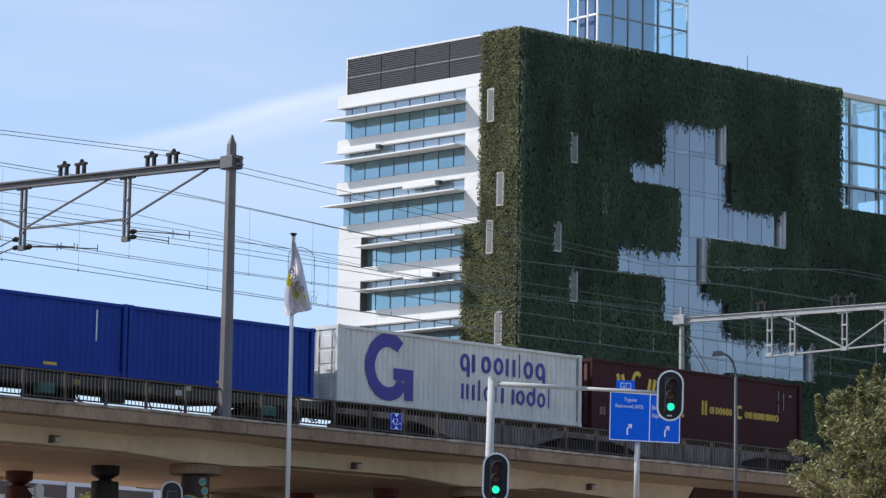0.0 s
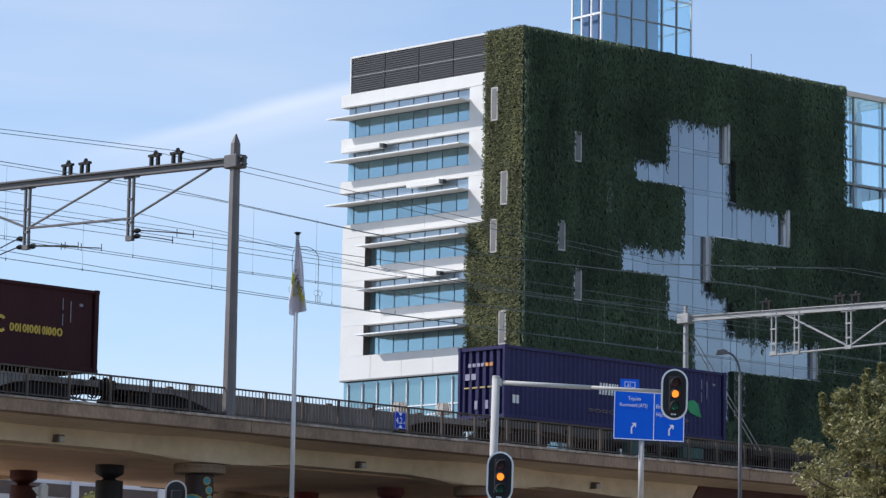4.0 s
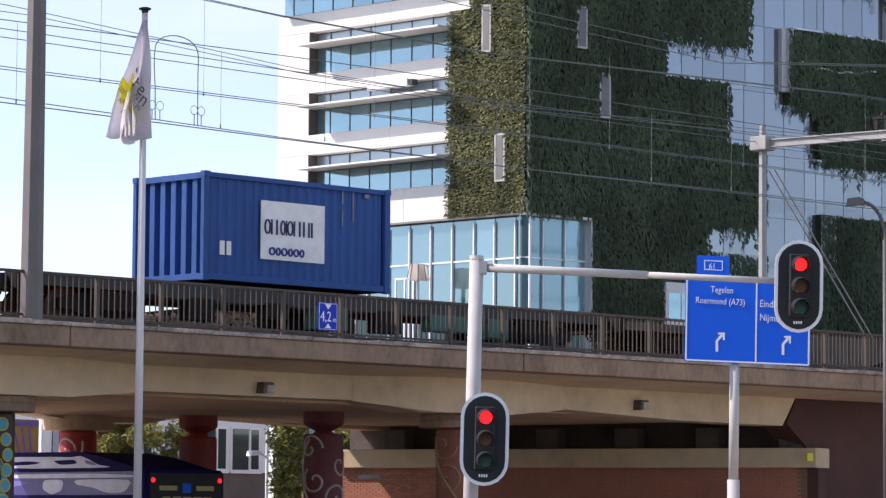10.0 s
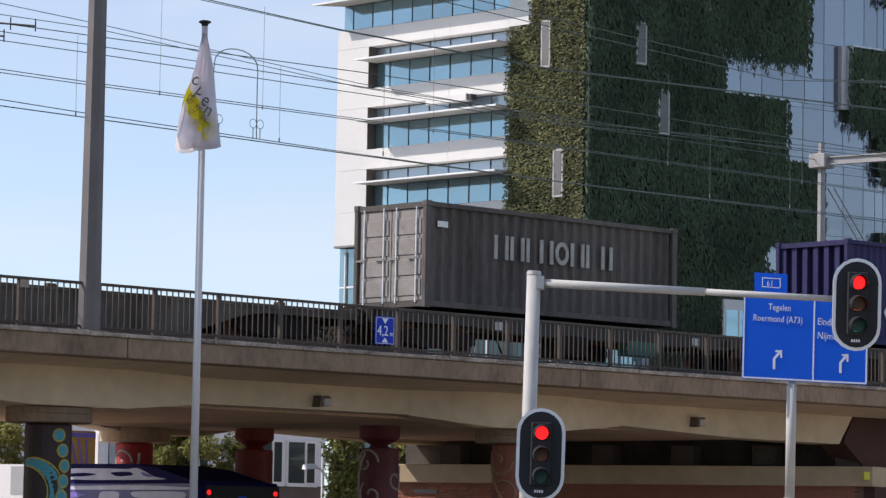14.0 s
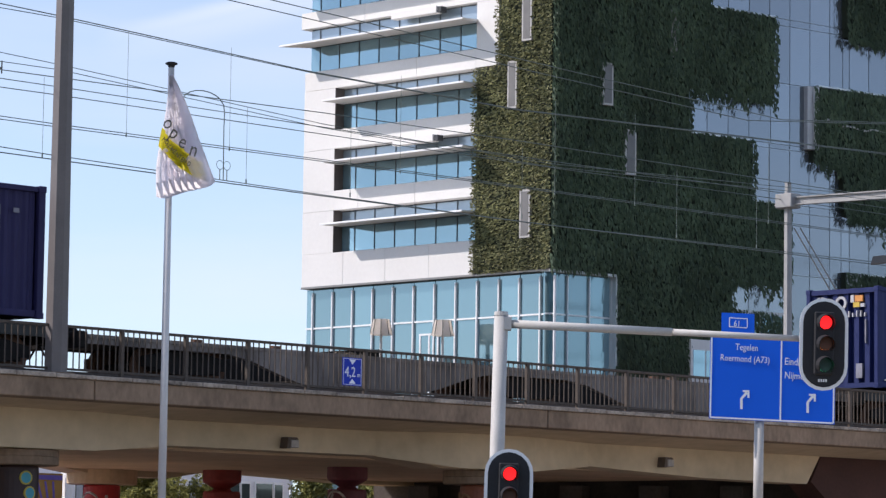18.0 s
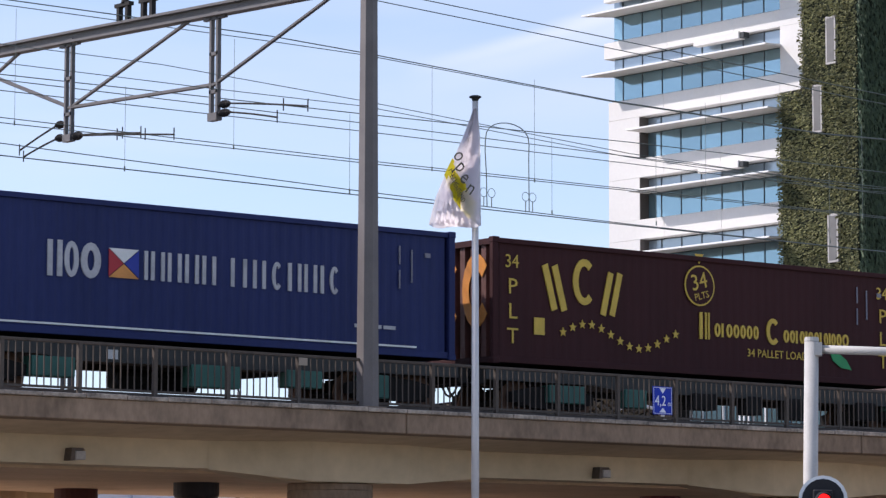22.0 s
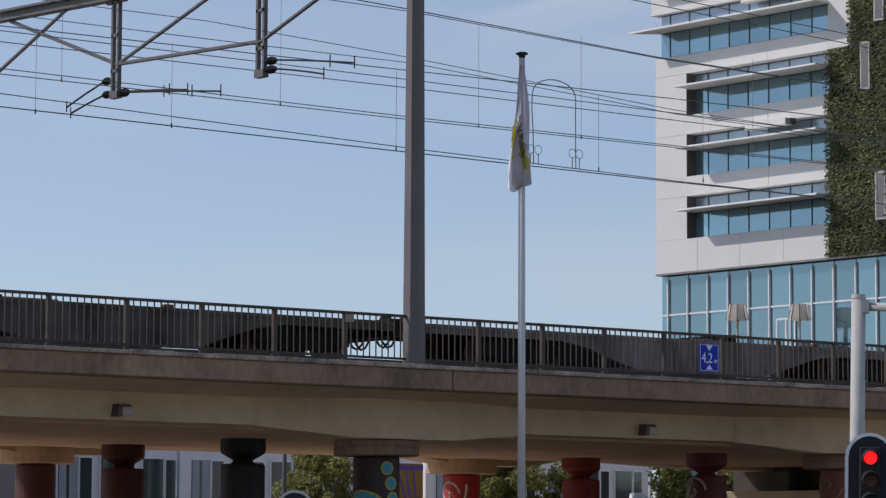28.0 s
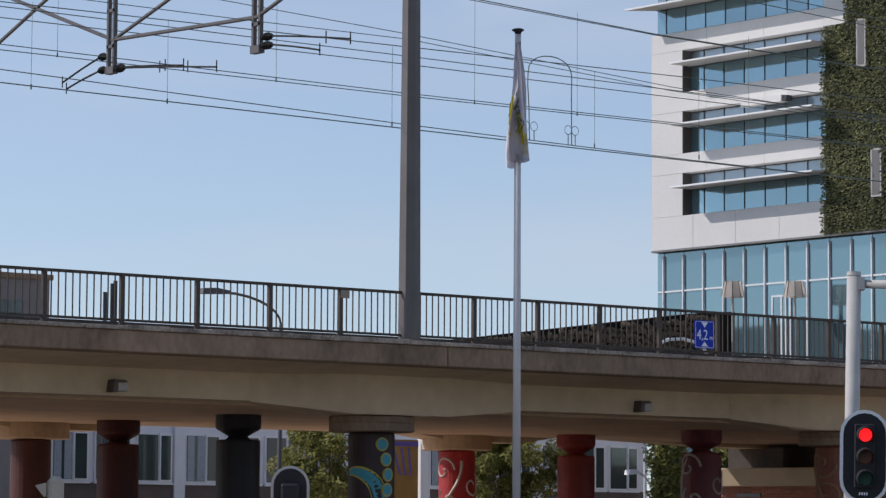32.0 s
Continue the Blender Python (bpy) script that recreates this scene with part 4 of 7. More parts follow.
    # -- planted face with the stepped glass opening
    openings = [(11.45, 16.7, 28.3, 30.55), (11.45, 17.15, 26.15, 28.3), (8.8, 11.45, 26.15, 27.7), (12.75, 17.2, 23.3, 26.15), (17.2, 21.9, 23.4, 25.75),
                (7.7, 12.75, 20.6, 22.5), (12.75, 15.1, 20.6, 23.3), (11.45, 15.1, 18.0, 20.6), (15.1, 16.95, 18.0, 20.0), (13.6, 17.1, 12.2, 18.0),
                (17.1, 24.3, 15.25, 17.75), (10.2, 13.6, 13.2, 14.55)]
    cuts_s = sorted({0, 3.62, END, 33.2} | {v for o in openings for v in o[:2]})
    cuts_z = sorted({4.0, 14.2, 26.5, ROOF} | {v for o in openings for v in o[2:]})
    cells = []
    for z0, z1 in zip(cuts_z, cuts_z[1:]):
        zm = (z0 + z1) / 2
        start = None
        for s0, s1 in zip(cuts_s, cuts_s[1:]):
            sm = (s0 + s1) / 2
            ok = not any(o[0] < sm < o[1] and o[2] < zm < o[3] for o in openings)
            ok = ok and not (sm < 3.62 and zm < 14.2) and not (sm > END and zm > 26.5)
            if ok and start is None:
                start = s0
            if start is not None and (not ok or s1 == cuts_s[-1]):
                cells.append((start, s1 if ok else s0, z0, z1))
                start = None
    for s0, s1, z0, z1 in cells:
        R("planted_panel", box(s0, s1, 0.06, 0.6, z0, z1), SOIL)
    # curtain wall behind: one regular grid of panes, cut to the openings
    grid_s = [6.5 + 1.235 * k for k in range(15)]
    grid_z = [12.2 + 2.73 * k for k in range(8)]
    for o in openings:
        ss = [o[0]] + [v for v in grid_s if o[0] + 0.2 < v < o[1] - 0.2] + [o[1]]
        zz = [o[2]] + [v for v in grid_z if o[2] + 0.2 < v < o[3] - 0.2] + [o[3]]
        for a, c in zip(ss, ss[1:]):
            for d, e in zip(zz, zz[1:]):
                R("curtain_pane", box(a + 0.018, c - 0.018, 0.30, 0.36, d + 0.012, e - 0.012), GLASS_CROSS)
        R("curtain_backing", box(o[0], o[1], 0.38, 0.46, o[2], o[3]), ALU)
    for s0, s1, z in ((8.8, 12.75, 26.15), (7.7, 11.45, 20.6), (11.45, 13.6, 18.0), (15.4, 21.9, 23.4), (18.05, 24.6, 15.25)):
        R("sill_trim", box(s0, s1, 0.0, 0.3, z - 0.07, z), ALU)
    for s0, s1, z0, z1 in ((16.3, 16.7, 28.0, 30.5), (21.4, 21.92, 23.4, 25.7), (14.76, 15.4, 20.5, 23.3), (24.0, 24.6, 15.3, 17.7), (17.2, 18.06, 12.5, 15.2)):
        half = s0 + (s1 - s0) * 0.5
        j = R("jamb_panel", box(half, s1, -0.05, 0.3, z0, z1, 0.02), JAMB, "light grey metal jamb panel")
        part("jamb_return", box(s0, half, 0.05, 0.3, z0, z1, 0.01), JAMB, j)
    slits_r = [(3.88, 4.46, 26.6, 28.4), (2.66, 3.25, 21.2, 23.0), (3.93, 4.56, 18.4, 20.3)]
    for s0, s1, z0, z1 in slits_r:
        w = R("slit_window", box(s0, s1, -0.12, 0.06, z0, z1, 0.01), SLITF, "narrow framed slit window")
        part("pane", box(s0 + 0.09, s1 - 0.09, -0.13, -0.12, z0 + 0.09, z1 - 0.09), SLIT, w)
    R("overgrown_slit", box(6.58, 7.05, -0.02, 0.06, 23.65, 25.7, 0.01), SLITF, "slit window half covered by leaves")
    bay = R("window_bay", box(7.6, 9.2, -0.25, 0.06, 9.4, 11.75, 0.02), WHITE, "white framed window bay in the planted wall")
    for k in range(2):
        part("pane", box(7.72 + k * 0.74, 8.38 + k * 0.74, -0.27, -0.25, 10.1, 11.3), GLASS_WIN, bay)
    low = R("low_window_strip", box(10.2, 13.6, 0.05, 0.3, 11.6, 13.2), WHITE, "white framed strip window")
    for k in range(4):
        part("pane", box(10.3 + k * 0.83, 11.02 + k * 0.83, 0.03, 0.05, 11.7, 13.05), GLASS_WIN, low)
    # hose line looping under one opening
    hose = wire([(15.6 + i * 0.38, -0.12, 21.9 - 0.25 * math.sin(i / 13 * math.pi) + 0.05 * math.sin(i * 1.7)) for i in range(14)], 0.045, b, "hose", POLE_GREY)
    hose.matrix_basis = MR
    # leaves: small folded blades, hung in tufts
    rng = random.Random(11)

    def leaf_sheet(name, areas, out, dens, size, m, mat_, holes=(), fringe=(), wide=0.45, lean=1.0):
        vs, fs = [], []

        def leaf(s, z, d, sz):
            n = len(vs)
            a = rng.uniform(-lean, lean)
            ca, sa = math.cos(a) * sz, math.sin(a) * sz
            tip = out * (d + rng.uniform(0.0, 0.14))
            base = out * d
            vs.extend([(s, base, z), (s + ca * wide + sa * 0.3, tip, z - ca * 0.35 + sa * 0.3), (s + sa * 0.9, tip + out * rng.uniform(-0.08, 0.05), z - abs(ca)), (s - ca * wide + sa * 0.3, base + out * 0.03, z - ca * 0.35 - sa * 0.2)])
            fs.append((n, n + 1, n + 2, n + 3))
        for s0, s1, z0, z1 in areas:
            for _ in range(int((s1 - s0) * (z1 - z0) * dens)):
                s, z = rng.uniform(s0 - 0.06, s1 + 0.06), rng.uniform(z0, z1 + 0.05)
                if any(h[0] < s < h[1] and h[2] < z < h[3] for h in holes):
                    continue
                lump = 0.5 + 0.5 * noise.noise(Vector((s * 0.9, z * 0.9, 3.1)))
                leaf(s, z, 0.02 + 0.22 * lump * rng.random(), size * rng.uniform(0.6, 1.4))
        for s0, s1, z, dirz in fringe:
            for _ in range(int((s1 - s0) * 150)):
                s = rng.uniform(s0, s1)
                ln = 1.5 * abs(noise.noise(Vector((s * 3.1, z, 0.5)))) ** 1.2 + 0.15
                leaf(s, z - rng.random() ** 1.5 * ln, 0.02 + 0.1 * rng.random(), size * rng.uniform(0.5, 1.1))
        o = raw(name, vs, fs, mat_, b)
        o["kind"] = "stuff"
        o.matrix_basis = m
        return o
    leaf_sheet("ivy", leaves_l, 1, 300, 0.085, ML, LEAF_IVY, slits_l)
    leaf_sheet("hanging_ivy", cells, -1, 190, 0.26, MR, LEAF_SHADE, slits_r,
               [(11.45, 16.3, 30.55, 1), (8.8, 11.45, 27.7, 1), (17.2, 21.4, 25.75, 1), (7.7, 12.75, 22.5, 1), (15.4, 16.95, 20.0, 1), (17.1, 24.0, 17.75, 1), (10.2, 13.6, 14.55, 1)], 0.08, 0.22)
    # -- glass lift tower on the roof: steel cage with panes, stair core inside
    T0, T1, TY0, TY1, TZ = 7.35, 14.8, 1.5, 4.1, 39.6
    tw = R("roof_tower", box(T0 + 0.35, T1 - 2.3, TY0 + 0.5, TY1 - 0.5, ROOF - 0.3, TZ - 0.4), TOWER_CORE, "glass roof tower with white steel frame")
    cols = [T0 + (T1 - T0) * k / 6 for k in range(7)]
    for s in cols:
        part("tower_post", box(s - 0.045, s + 0.045, TY0 - 0.06, TY0 + 0.06, ROOF - 0.2, TZ), WHITE_PLAIN if s in (T0, T1) else STEEL_GREY, tw)
        part("tower_post", box(s - 0.06, s + 0.06, TY1 - 0.06, TY1 + 0.06, ROOF - 0.2, TZ), WHITE_PLAIN, tw)
    for y in (TY0 + (TY1 - TY0) / 3, TY0 + (TY1 - TY0) * 2 / 3):
        part("tower_post", box(T0 - 0.05, T0 + 0.05, y - 0.05, y + 0.05, ROOF - 0.2, TZ), WHITE_PLAIN, tw)
    for z in (36.3, 37.95, TZ):
        for y in (TY0, TY1):
            part("tower_rail", box(T0, T1, y - 0.04, y + 0.04, z - 0.05, z + 0.05), STEEL_GREY if z < 37 else WHITE_PLAIN, tw)
        for s in (T0, T1):
            part("tower_rail", box(s - 0.05, s + 0.05, TY0, TY1, z - 0.06, z + 0.06), WHITE_PLAIN, tw)
    for a, c in zip(cols, cols[1:]):
        part("tower_beam", box(a - 0.04, a + 0.04, TY0, TY1, TZ - 0.12, TZ - 0.02), STEEL_GREY, tw)
        for d, e in ((ROOF - 0.2, 36.25), (36.35, TZ - 0.06)):
            part("tower_pane", box(a + 0.07, c - 0.07, TY0 - 0.02, TY0 + 0.01, d, e), GLASS_CLEAR, tw)
            part("tower_pane", box(a + 0.07, c - 0.07, TY1 - 0.01, TY1 + 0.02, d, e), GLASS_CLEAR, tw)
    # -- open steel and glass winter garden on the lower roof
    GS, GE, GZ0, GZ1 = END + 0.1, 33.2, 26.5, 34.0
    for s in (GS + 2.5, GS + 5.6):
        for y in (1.2, 4.0):
            R("garden_post", box(s - 0.16, s + 0.16, y, y + 0.3, GZ0, GZ1 - 0.3), BEIGE_POST, "beige clad garden post")
    for s in (GS + 0.9, GS + 3.6, GE - 0.1):
        R("garden_mullion", box(s - 0.05, s + 0.05, 0.1, 0.22, GZ0, GZ1), STEEL_GREY)
    for z in (28.0, 29.6, 32.0):
        R("garden_rail", box(GS, GE, 0.08, 0.26, z - 0.06, z + 0.06), STEEL_GREY)
        R("garden_tie", box(GS + 0.1, GE - 0.3, 4.1, 4.2, z - 0.55, z - 0.45), ALU)
    for i in range(5):
        a = GS + 0.05 + i * 1.24
        R("garden_pane", box(a, a + 1.18, 0.28, 0.30, GZ0, GZ1 - 0.3), GLASS_CLEAR)
        R("garden_pane", box(a, a + 1.18, 6.0, 6.02, GZ0, GZ1 - 0.3), GLASS_CLEAR)
        R("garden_beam", box(a - 0.08, a + 0.08, 0.1, 6.0, GZ1 - 0.3, GZ1 - 0.05), BEIGE_POST)
    R("garden_fascia", box(GS, GE + 0.1, 0.05, 0.25, GZ1 - 0.32, GZ1), BEIGE_POST)
    R("garden_roof", box(GS, GE + 0.1, 0.26, 6.1, GZ1, GZ1 + 0.06), GLASS_CLEAR)
    R("garden_floor", box(GS, GE, 0.3, 6.0, 28.0, 28.15), STEEL_GREY)
    R("garden_terrace", box(GS - 0.3, 33.1, 0.3, 14.0, 26.0, 26.4), CONCRETE)
    # antennas
    R("antenna", tube((20.5, 2.0, ROOF - 0.2), (20.5, 2.0, ROOF + 1.5), 0.03, n=5), STEEL_GREY)
    R("roof_camera", box(20.1, 20.45, 1.9, 2.1, ROOF - 0.15, ROOF + 0.3), POLE_GREY)


JAMB = mat("jamb_metal", (0.5, 0.5, 0.51), 0.5, 0.2, vary=0.15, scale=1.5)
REVEAL = mat("dark_reveal", (0.10, 0.085, 0.08), 0.6, vary=0.1)
BEIGE_POST = mat("beige_cladding", (0.72, 0.62, 0.53), 0.6, vary=0.12, scale=2)
TOWER_CORE = mat("blue_stair_core", (0.06, 0.13, 0.27), 0.5, vary=0.15, scale=0.8)
GLASS_CLEAR = bpy.data.materials.new("clear_pane")
GLASS_CLEAR.use_nodes = True
gn, gl = GLASS_CLEAR.node_tree.nodes, GLASS_CLEAR.node_tree.links
gt = gn.new("ShaderNodeBsdfTransparent")
gt.inputs[0].default_value = (0.78, 0.92, 0.96, 1)
gx = gn.new("ShaderNodeMixShader")
gx.inputs[0].default_value = 0.22
gn["Principled BSDF"].inputs["Roughness"].default_value = 0.04
gn["Principled BSDF"].inputs["Metallic"].default_value = 1.0
gn["Principled BSDF"].inputs["Base Color"].default_value = (0.75, 0.85, 0.9, 1)
gl.new(gt.outputs[0], gx.inputs[1])
gl.new(gn["Principled BSDF"].outputs[0], gx.inputs[2])
gl.new(gx.outputs[0], gn["Material Output"].inputs[0])
SLIT = mat("slit_louvre", (0.15, 0.145, 0.14), 0.5, 0.2, vary=0.15, scale=3)
SLITF = mat("slit_frame", (0.42, 0.40, 0.38), 0.5, 0.1, vary=0.1)
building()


# ---- train ----
SHIFT = [(0, 0.0), (3, 29.95), (6, 59.8), (9, 89.8), (11, 109.9), (13, 130.0), (16, 160.3), (19, 190.8), (21, 211.1), (23, 231.6), (25, 252.1), (28, 282.8), (30, 303.3), (32, 323.7)]
TRACK_Y = 57.27
MOVERS = []


def ride(ob, u, z):
    ob.matrix_basis = pose(u, TRACK_Y, z)
    MOVERS.append((ob, u, z))


def corrugated(x0, x1, z0, z1, y, pitch, depth, face, flank=0.22):
    # trapezoid sheet along x, thickness behind it
    bm = bmesh.new()
    xs = []
    x = x0
    while x < x1 - 1e-6:
        for f, d in ((0.0, 0.0), (0.5 - flank, 0.0), (0.5, depth), (1 - flank, depth)):
            xx = x + pitch * f
            if xx < x1:
                xs.append((xx, d))
        x += pitch
    xs.append((x1, 0.0))
    a = [bm.verts.new((xx, y + face * -d, z0)) for xx, d in xs]
    c = [bm.verts.new((xx, y + face * -d, z1)) for xx, d in xs]
    for i in range(len(xs) - 1):
        bm.faces.new((a[i], a[i + 1], c[i + 1], c[i]))
    return bm


def ring_mark(parent, x, z, w, h, material, stroke, slant=0.0, y=-1.26, a0=0, a1=360):
    # plain oval ring, or an open arc of one
    bm = bmesh.new()
    rows = []
    n_seg = 16 if a1 - a0 < 360 else 15
    for i in range(n_seg + 1):
        a = radians(a0) + radians(a1 - a0) * i / 16
        quad = []
        for rx, rz in ((w / 2, h / 2), (w / 2 - stroke, h / 2 - stroke)):
            px, pz = x + w / 2 + rx * math.cos(a), z + h / 2 + rz * math.sin(a)
            quad += [bm.verts.new((px + slant * (pz - z), yy, pz)) for yy in (y, y + 0.03)]
        rows.append(quad)
    for i in range(16):
        p, q = rows[i], rows[(i + 1) % len(rows)]
        for m, n in ((0, 2), (2, 3), (3, 1), (1, 0)):
            bm.faces.new((p[m], p[n], q[n], q[m]))
    return part("name_ring", bm, material, parent)


def bar_word(parent, x, z, h, widths, material, gap=0.08, slant=0.0, y=-1.26, shapes="", weight=0.19):
    # plain bars and rings in place of a trade name, one mark to a character:
    # o ring, c open arc, i bar, h pair of bars, d ring with a tall bar, g ring with a low bar
    def bar(x0, x1, z0, z1):
        part("name_bar", prism([(x0 + slant * (z0 - z), z0), (x1 + slant * (z0 - z), z0), (x1 + slant * (z1 - z), z1), (x0 + slant * (z1 - z), z1)], y, y + 0.03), material, parent)
    for i, w in enumerate(widths):
        kind = shapes[i] if i < len(shapes) else ("o" if w > 0.45 * h else "i")
        t = min(weight * h, 0.34 * w) if kind != "i" else weight * h
        if kind in "odg":
            ring_mark(parent, x, z, w, h, material, t, slant, y)
            if kind == "d":
                bar(x + w - t, x + w, z + 0.3 * h, z + 1.35 * h)
            elif kind == "g":
                bar(x + w - t, x + w, z - 0.3 * h, z + 0.5 * h)
        elif kind == "c":
            ring_mark(parent, x, z, w, h, material, t, slant, y, 45, 315)
        elif kind == "h":
            bar(x, x + t, z, z + h)
            bar(x + w - t, x + w, z, z + h)
        elif kind == "l":
            bar(x + w / 2 - t / 2, x + w / 2 + t / 2, z, z + 1.35 * h)
        else:
            bar(x, x + min(t, w), z, z + h)
        x += w + gap * h * 2


def container(u0, u1, h, color, label, corr=0.036, pitch=0.28, rough=0.5, doors=False, door_col=None, vary=0.12, rods=None, lit_end_col=None):
    ln = u1 - u0
    c = thing("container", label, "container", group="containers on the train")
    m = mat("container_paint", color, max(rough, 0.6), vary=vary * 1.6, scale=0.9, fine=12, streak=0.22, spec=0.22)
    w = 1.25
    hl = ln / 2
    part("side_wall", corrugated(-hl + 0.16, hl - 0.16, 0.16, h - 0.12, -w + 0.015, pitch, corr, -1), m, c)
    part("side_wall", corrugated(-hl + 0.16, hl - 0.16, 0.16, h - 0.12, w - 0.015, pitch, corr, 1), m, c)
    part("roof_panel", box(-hl + 0.05, hl - 0.05, -w + 0.05, w - 0.05, h - 0.07, h - 0.03), m, c)
    part("floor", box(-hl + 0.05, hl - 0.05, -w + 0.06, w - 0.06, 0.03, 0.14), WAGON_DK, c)
    for s in (-1, 1):
        part("top_rail", box(-hl + 0.1, hl - 0.1, s * w - 0.045, s * w + 0.045, h - 0.13, h - 0.01, 0.01), m, c)
        part("bottom_rail", box(-hl + 0.1, hl - 0.1, s * w - 0.04, s * w + 0.04, 0.02, 0.17, 0.01), m, c)
        for e in (-1, 1):
            part("corner_post", box(e * hl - 0.09, e * hl + 0.09, s * w - 0.07, s * w + 0.07, 0.1, h - 0.1, 0.015), m, c)
            for z in (0.06, h - 0.06):
                part("corner_casting", box(e * hl - 0.1, e * hl + 0.1, s * w - 0.085, s * w + 0.085, z - 0.07, z + 0.07, 0.012), m, c)
    for e in (-1, 1):
        part("end_header", box(e * hl - 0.06, e * hl + 0.06, -w + 0.07, w - 0.07, h - 0.16, h - 0.02), m, c)
        part("end_sill", box(e * hl - 0.06, e * hl + 0.06, -w + 0.07, w - 0.07, 0.02, 0.16), m, c)
        if e == -1 and doors:
            md = mat("door_paint", door_col or color, rough, vary=0.2, scale=2, fine=10)
            for s in (-1, 1):
                y0, y1 = (0.01, w - 0.08) if s > 0 else (-w + 0.08, -0.01)
                d = part("door", box(-hl - 0.02, -hl + 0.03, y0, y1, 0.17, h - 0.17, 0.01), md, c)
                for k in range(4):
                    zz = 0.3 + k * (h - 0.6) / 4
                    part("door_panel", box(-hl - 0.045, -hl - 0.02, y0 + 0.08, y1 - 0.08, zz, zz + (h - 0.6) / 4 - 0.1, 0.01), md, d)
                for yy in (y0 + 0.22, y1 - 0.22):
                    part("locking_bar", tube((-hl - 0.075, yy, 0.12), (-hl - 0.075, yy, h - 0.12), 0.022, n=6), rods or md, d)
                    part("bar_handle", box(-hl - 0.1, -hl - 0.06, yy - 0.02, yy + 0.28, 1.2, 1.25), md, d)
        else:
            bm = corrugated(-w + 0.08, w - 0.08, 0.16, h - 0.14, 0, 0.39, 0.16, -1, 0.06)
            bmesh.ops.transform(bm, matrix=pose(e * hl, 0, 0, 0, 0, 90 * e), verts=bm.verts)
            part("end_wall", bm, mat("end_paint", lit_end_col, 0.65, vary=0.3, scale=1.5, fine=9) if lit_end_col else m, c)
    ride(c, (u0 + u1) / 2, 7.27)
    c["span"] = 0
    del c["span"]
    return c, hl


def wheelset(parent, x):
    bm = lathe([(0.40, -0.07), (0.46, -0.05), (0.46, 0.05), (0.5, 0.07)], 20)
    bmesh.ops.transform(bm, matrix=pose(x, -0.75, 0.46, 90, 0, 0), verts=bm.verts)
    w = part("wheel", bm, RUST, parent)
    bm = lathe([(0.5, -0.07), (0.46, -0.05), (0.46, 0.05), (0.40, 0.07)], 20)
    bmesh.ops.transform(bm, matrix=pose(x, 0.75, 0.46, 90, 0, 0), verts=bm.verts)
    part("wheel", bm, RUST, parent)
    part("axle", tube((x, -0.8, 0.46), (x, 0.8, 0.46), 0.08), WAGON_DK, parent)
    for s in (-1, 1):
        part("axle_box", box(x - 0.16, x + 0.16, s * 1.0 - 0.08, s * 1.0 + 0.08, 0.32, 0.62, 0.03), WAGON_DK, parent)


def bogie(parent, x):
    b = part("bogie", prism([(x - 1.25, 0.42), (x - 0.95, 0.42), (x - 0.6, 0.3), (x + 0.6, 0.3), (x + 0.95, 0.42), (x + 1.25, 0.42), (x + 1.25, 0.66), (x + 0.55, 0.8), (x - 0.55, 0.8), (x - 1.25, 0.66)], -1.12, -0.98), WAGON_DK, parent)
    part("bogie_frame", prism([(x - 1.25, 0.42), (x - 0.6, 0.3), (x + 0.6, 0.3), (x + 1.25, 0.42), (x + 1.25, 0.66), (x + 0.55, 0.8), (x - 0.55, 0.8), (x - 1.25, 0.66)], 0.98, 1.12), WAGON_DK, parent)
    part("bolster", box(x - 0.3, x + 0.3, -1.0, 1.0, 0.5, 0.85), WAGON_DK, parent)
    for dx in (-0.9, 0.9):
        wheelset(parent, x + dx)
    for k in range(3):
        part("spring", tube((x - 0.25 + k * 0.25, -1.05, 0.34), (x - 0.25 + k * 0.25, -1.05, 0.6), 0.08), WAGON_DK, b)


def coupling(w, x, e):
    for s in (-0.87, 0.87):
        b = part("buffer", tube((x, s, 1.0), (x + e * 0.45, s, 1.0), 0.1), WAGON_DK, w)
        part("buffer_plate", tube((x + e * 0.45, s, 1.0), (x + e * 0.5, s, 1.0), 0.24, n=12), WAGON_DK, b)
    part("drawhook", tube((x, 0, 0.95), (x + e * 0.35, 0, 0.9), 0.07), WAGON_DK, w)
    for s in (-0.5, 0.5):
        pts = [(x + e * t * 0.5, s, 0.85 - 0.35 * math.sin(math.pi * t * 0.9)) for t in (0, 0.25, 0.5, 0.75, 1)]
        wire(pts, 0.03, w, "brake_hose", BLACK)


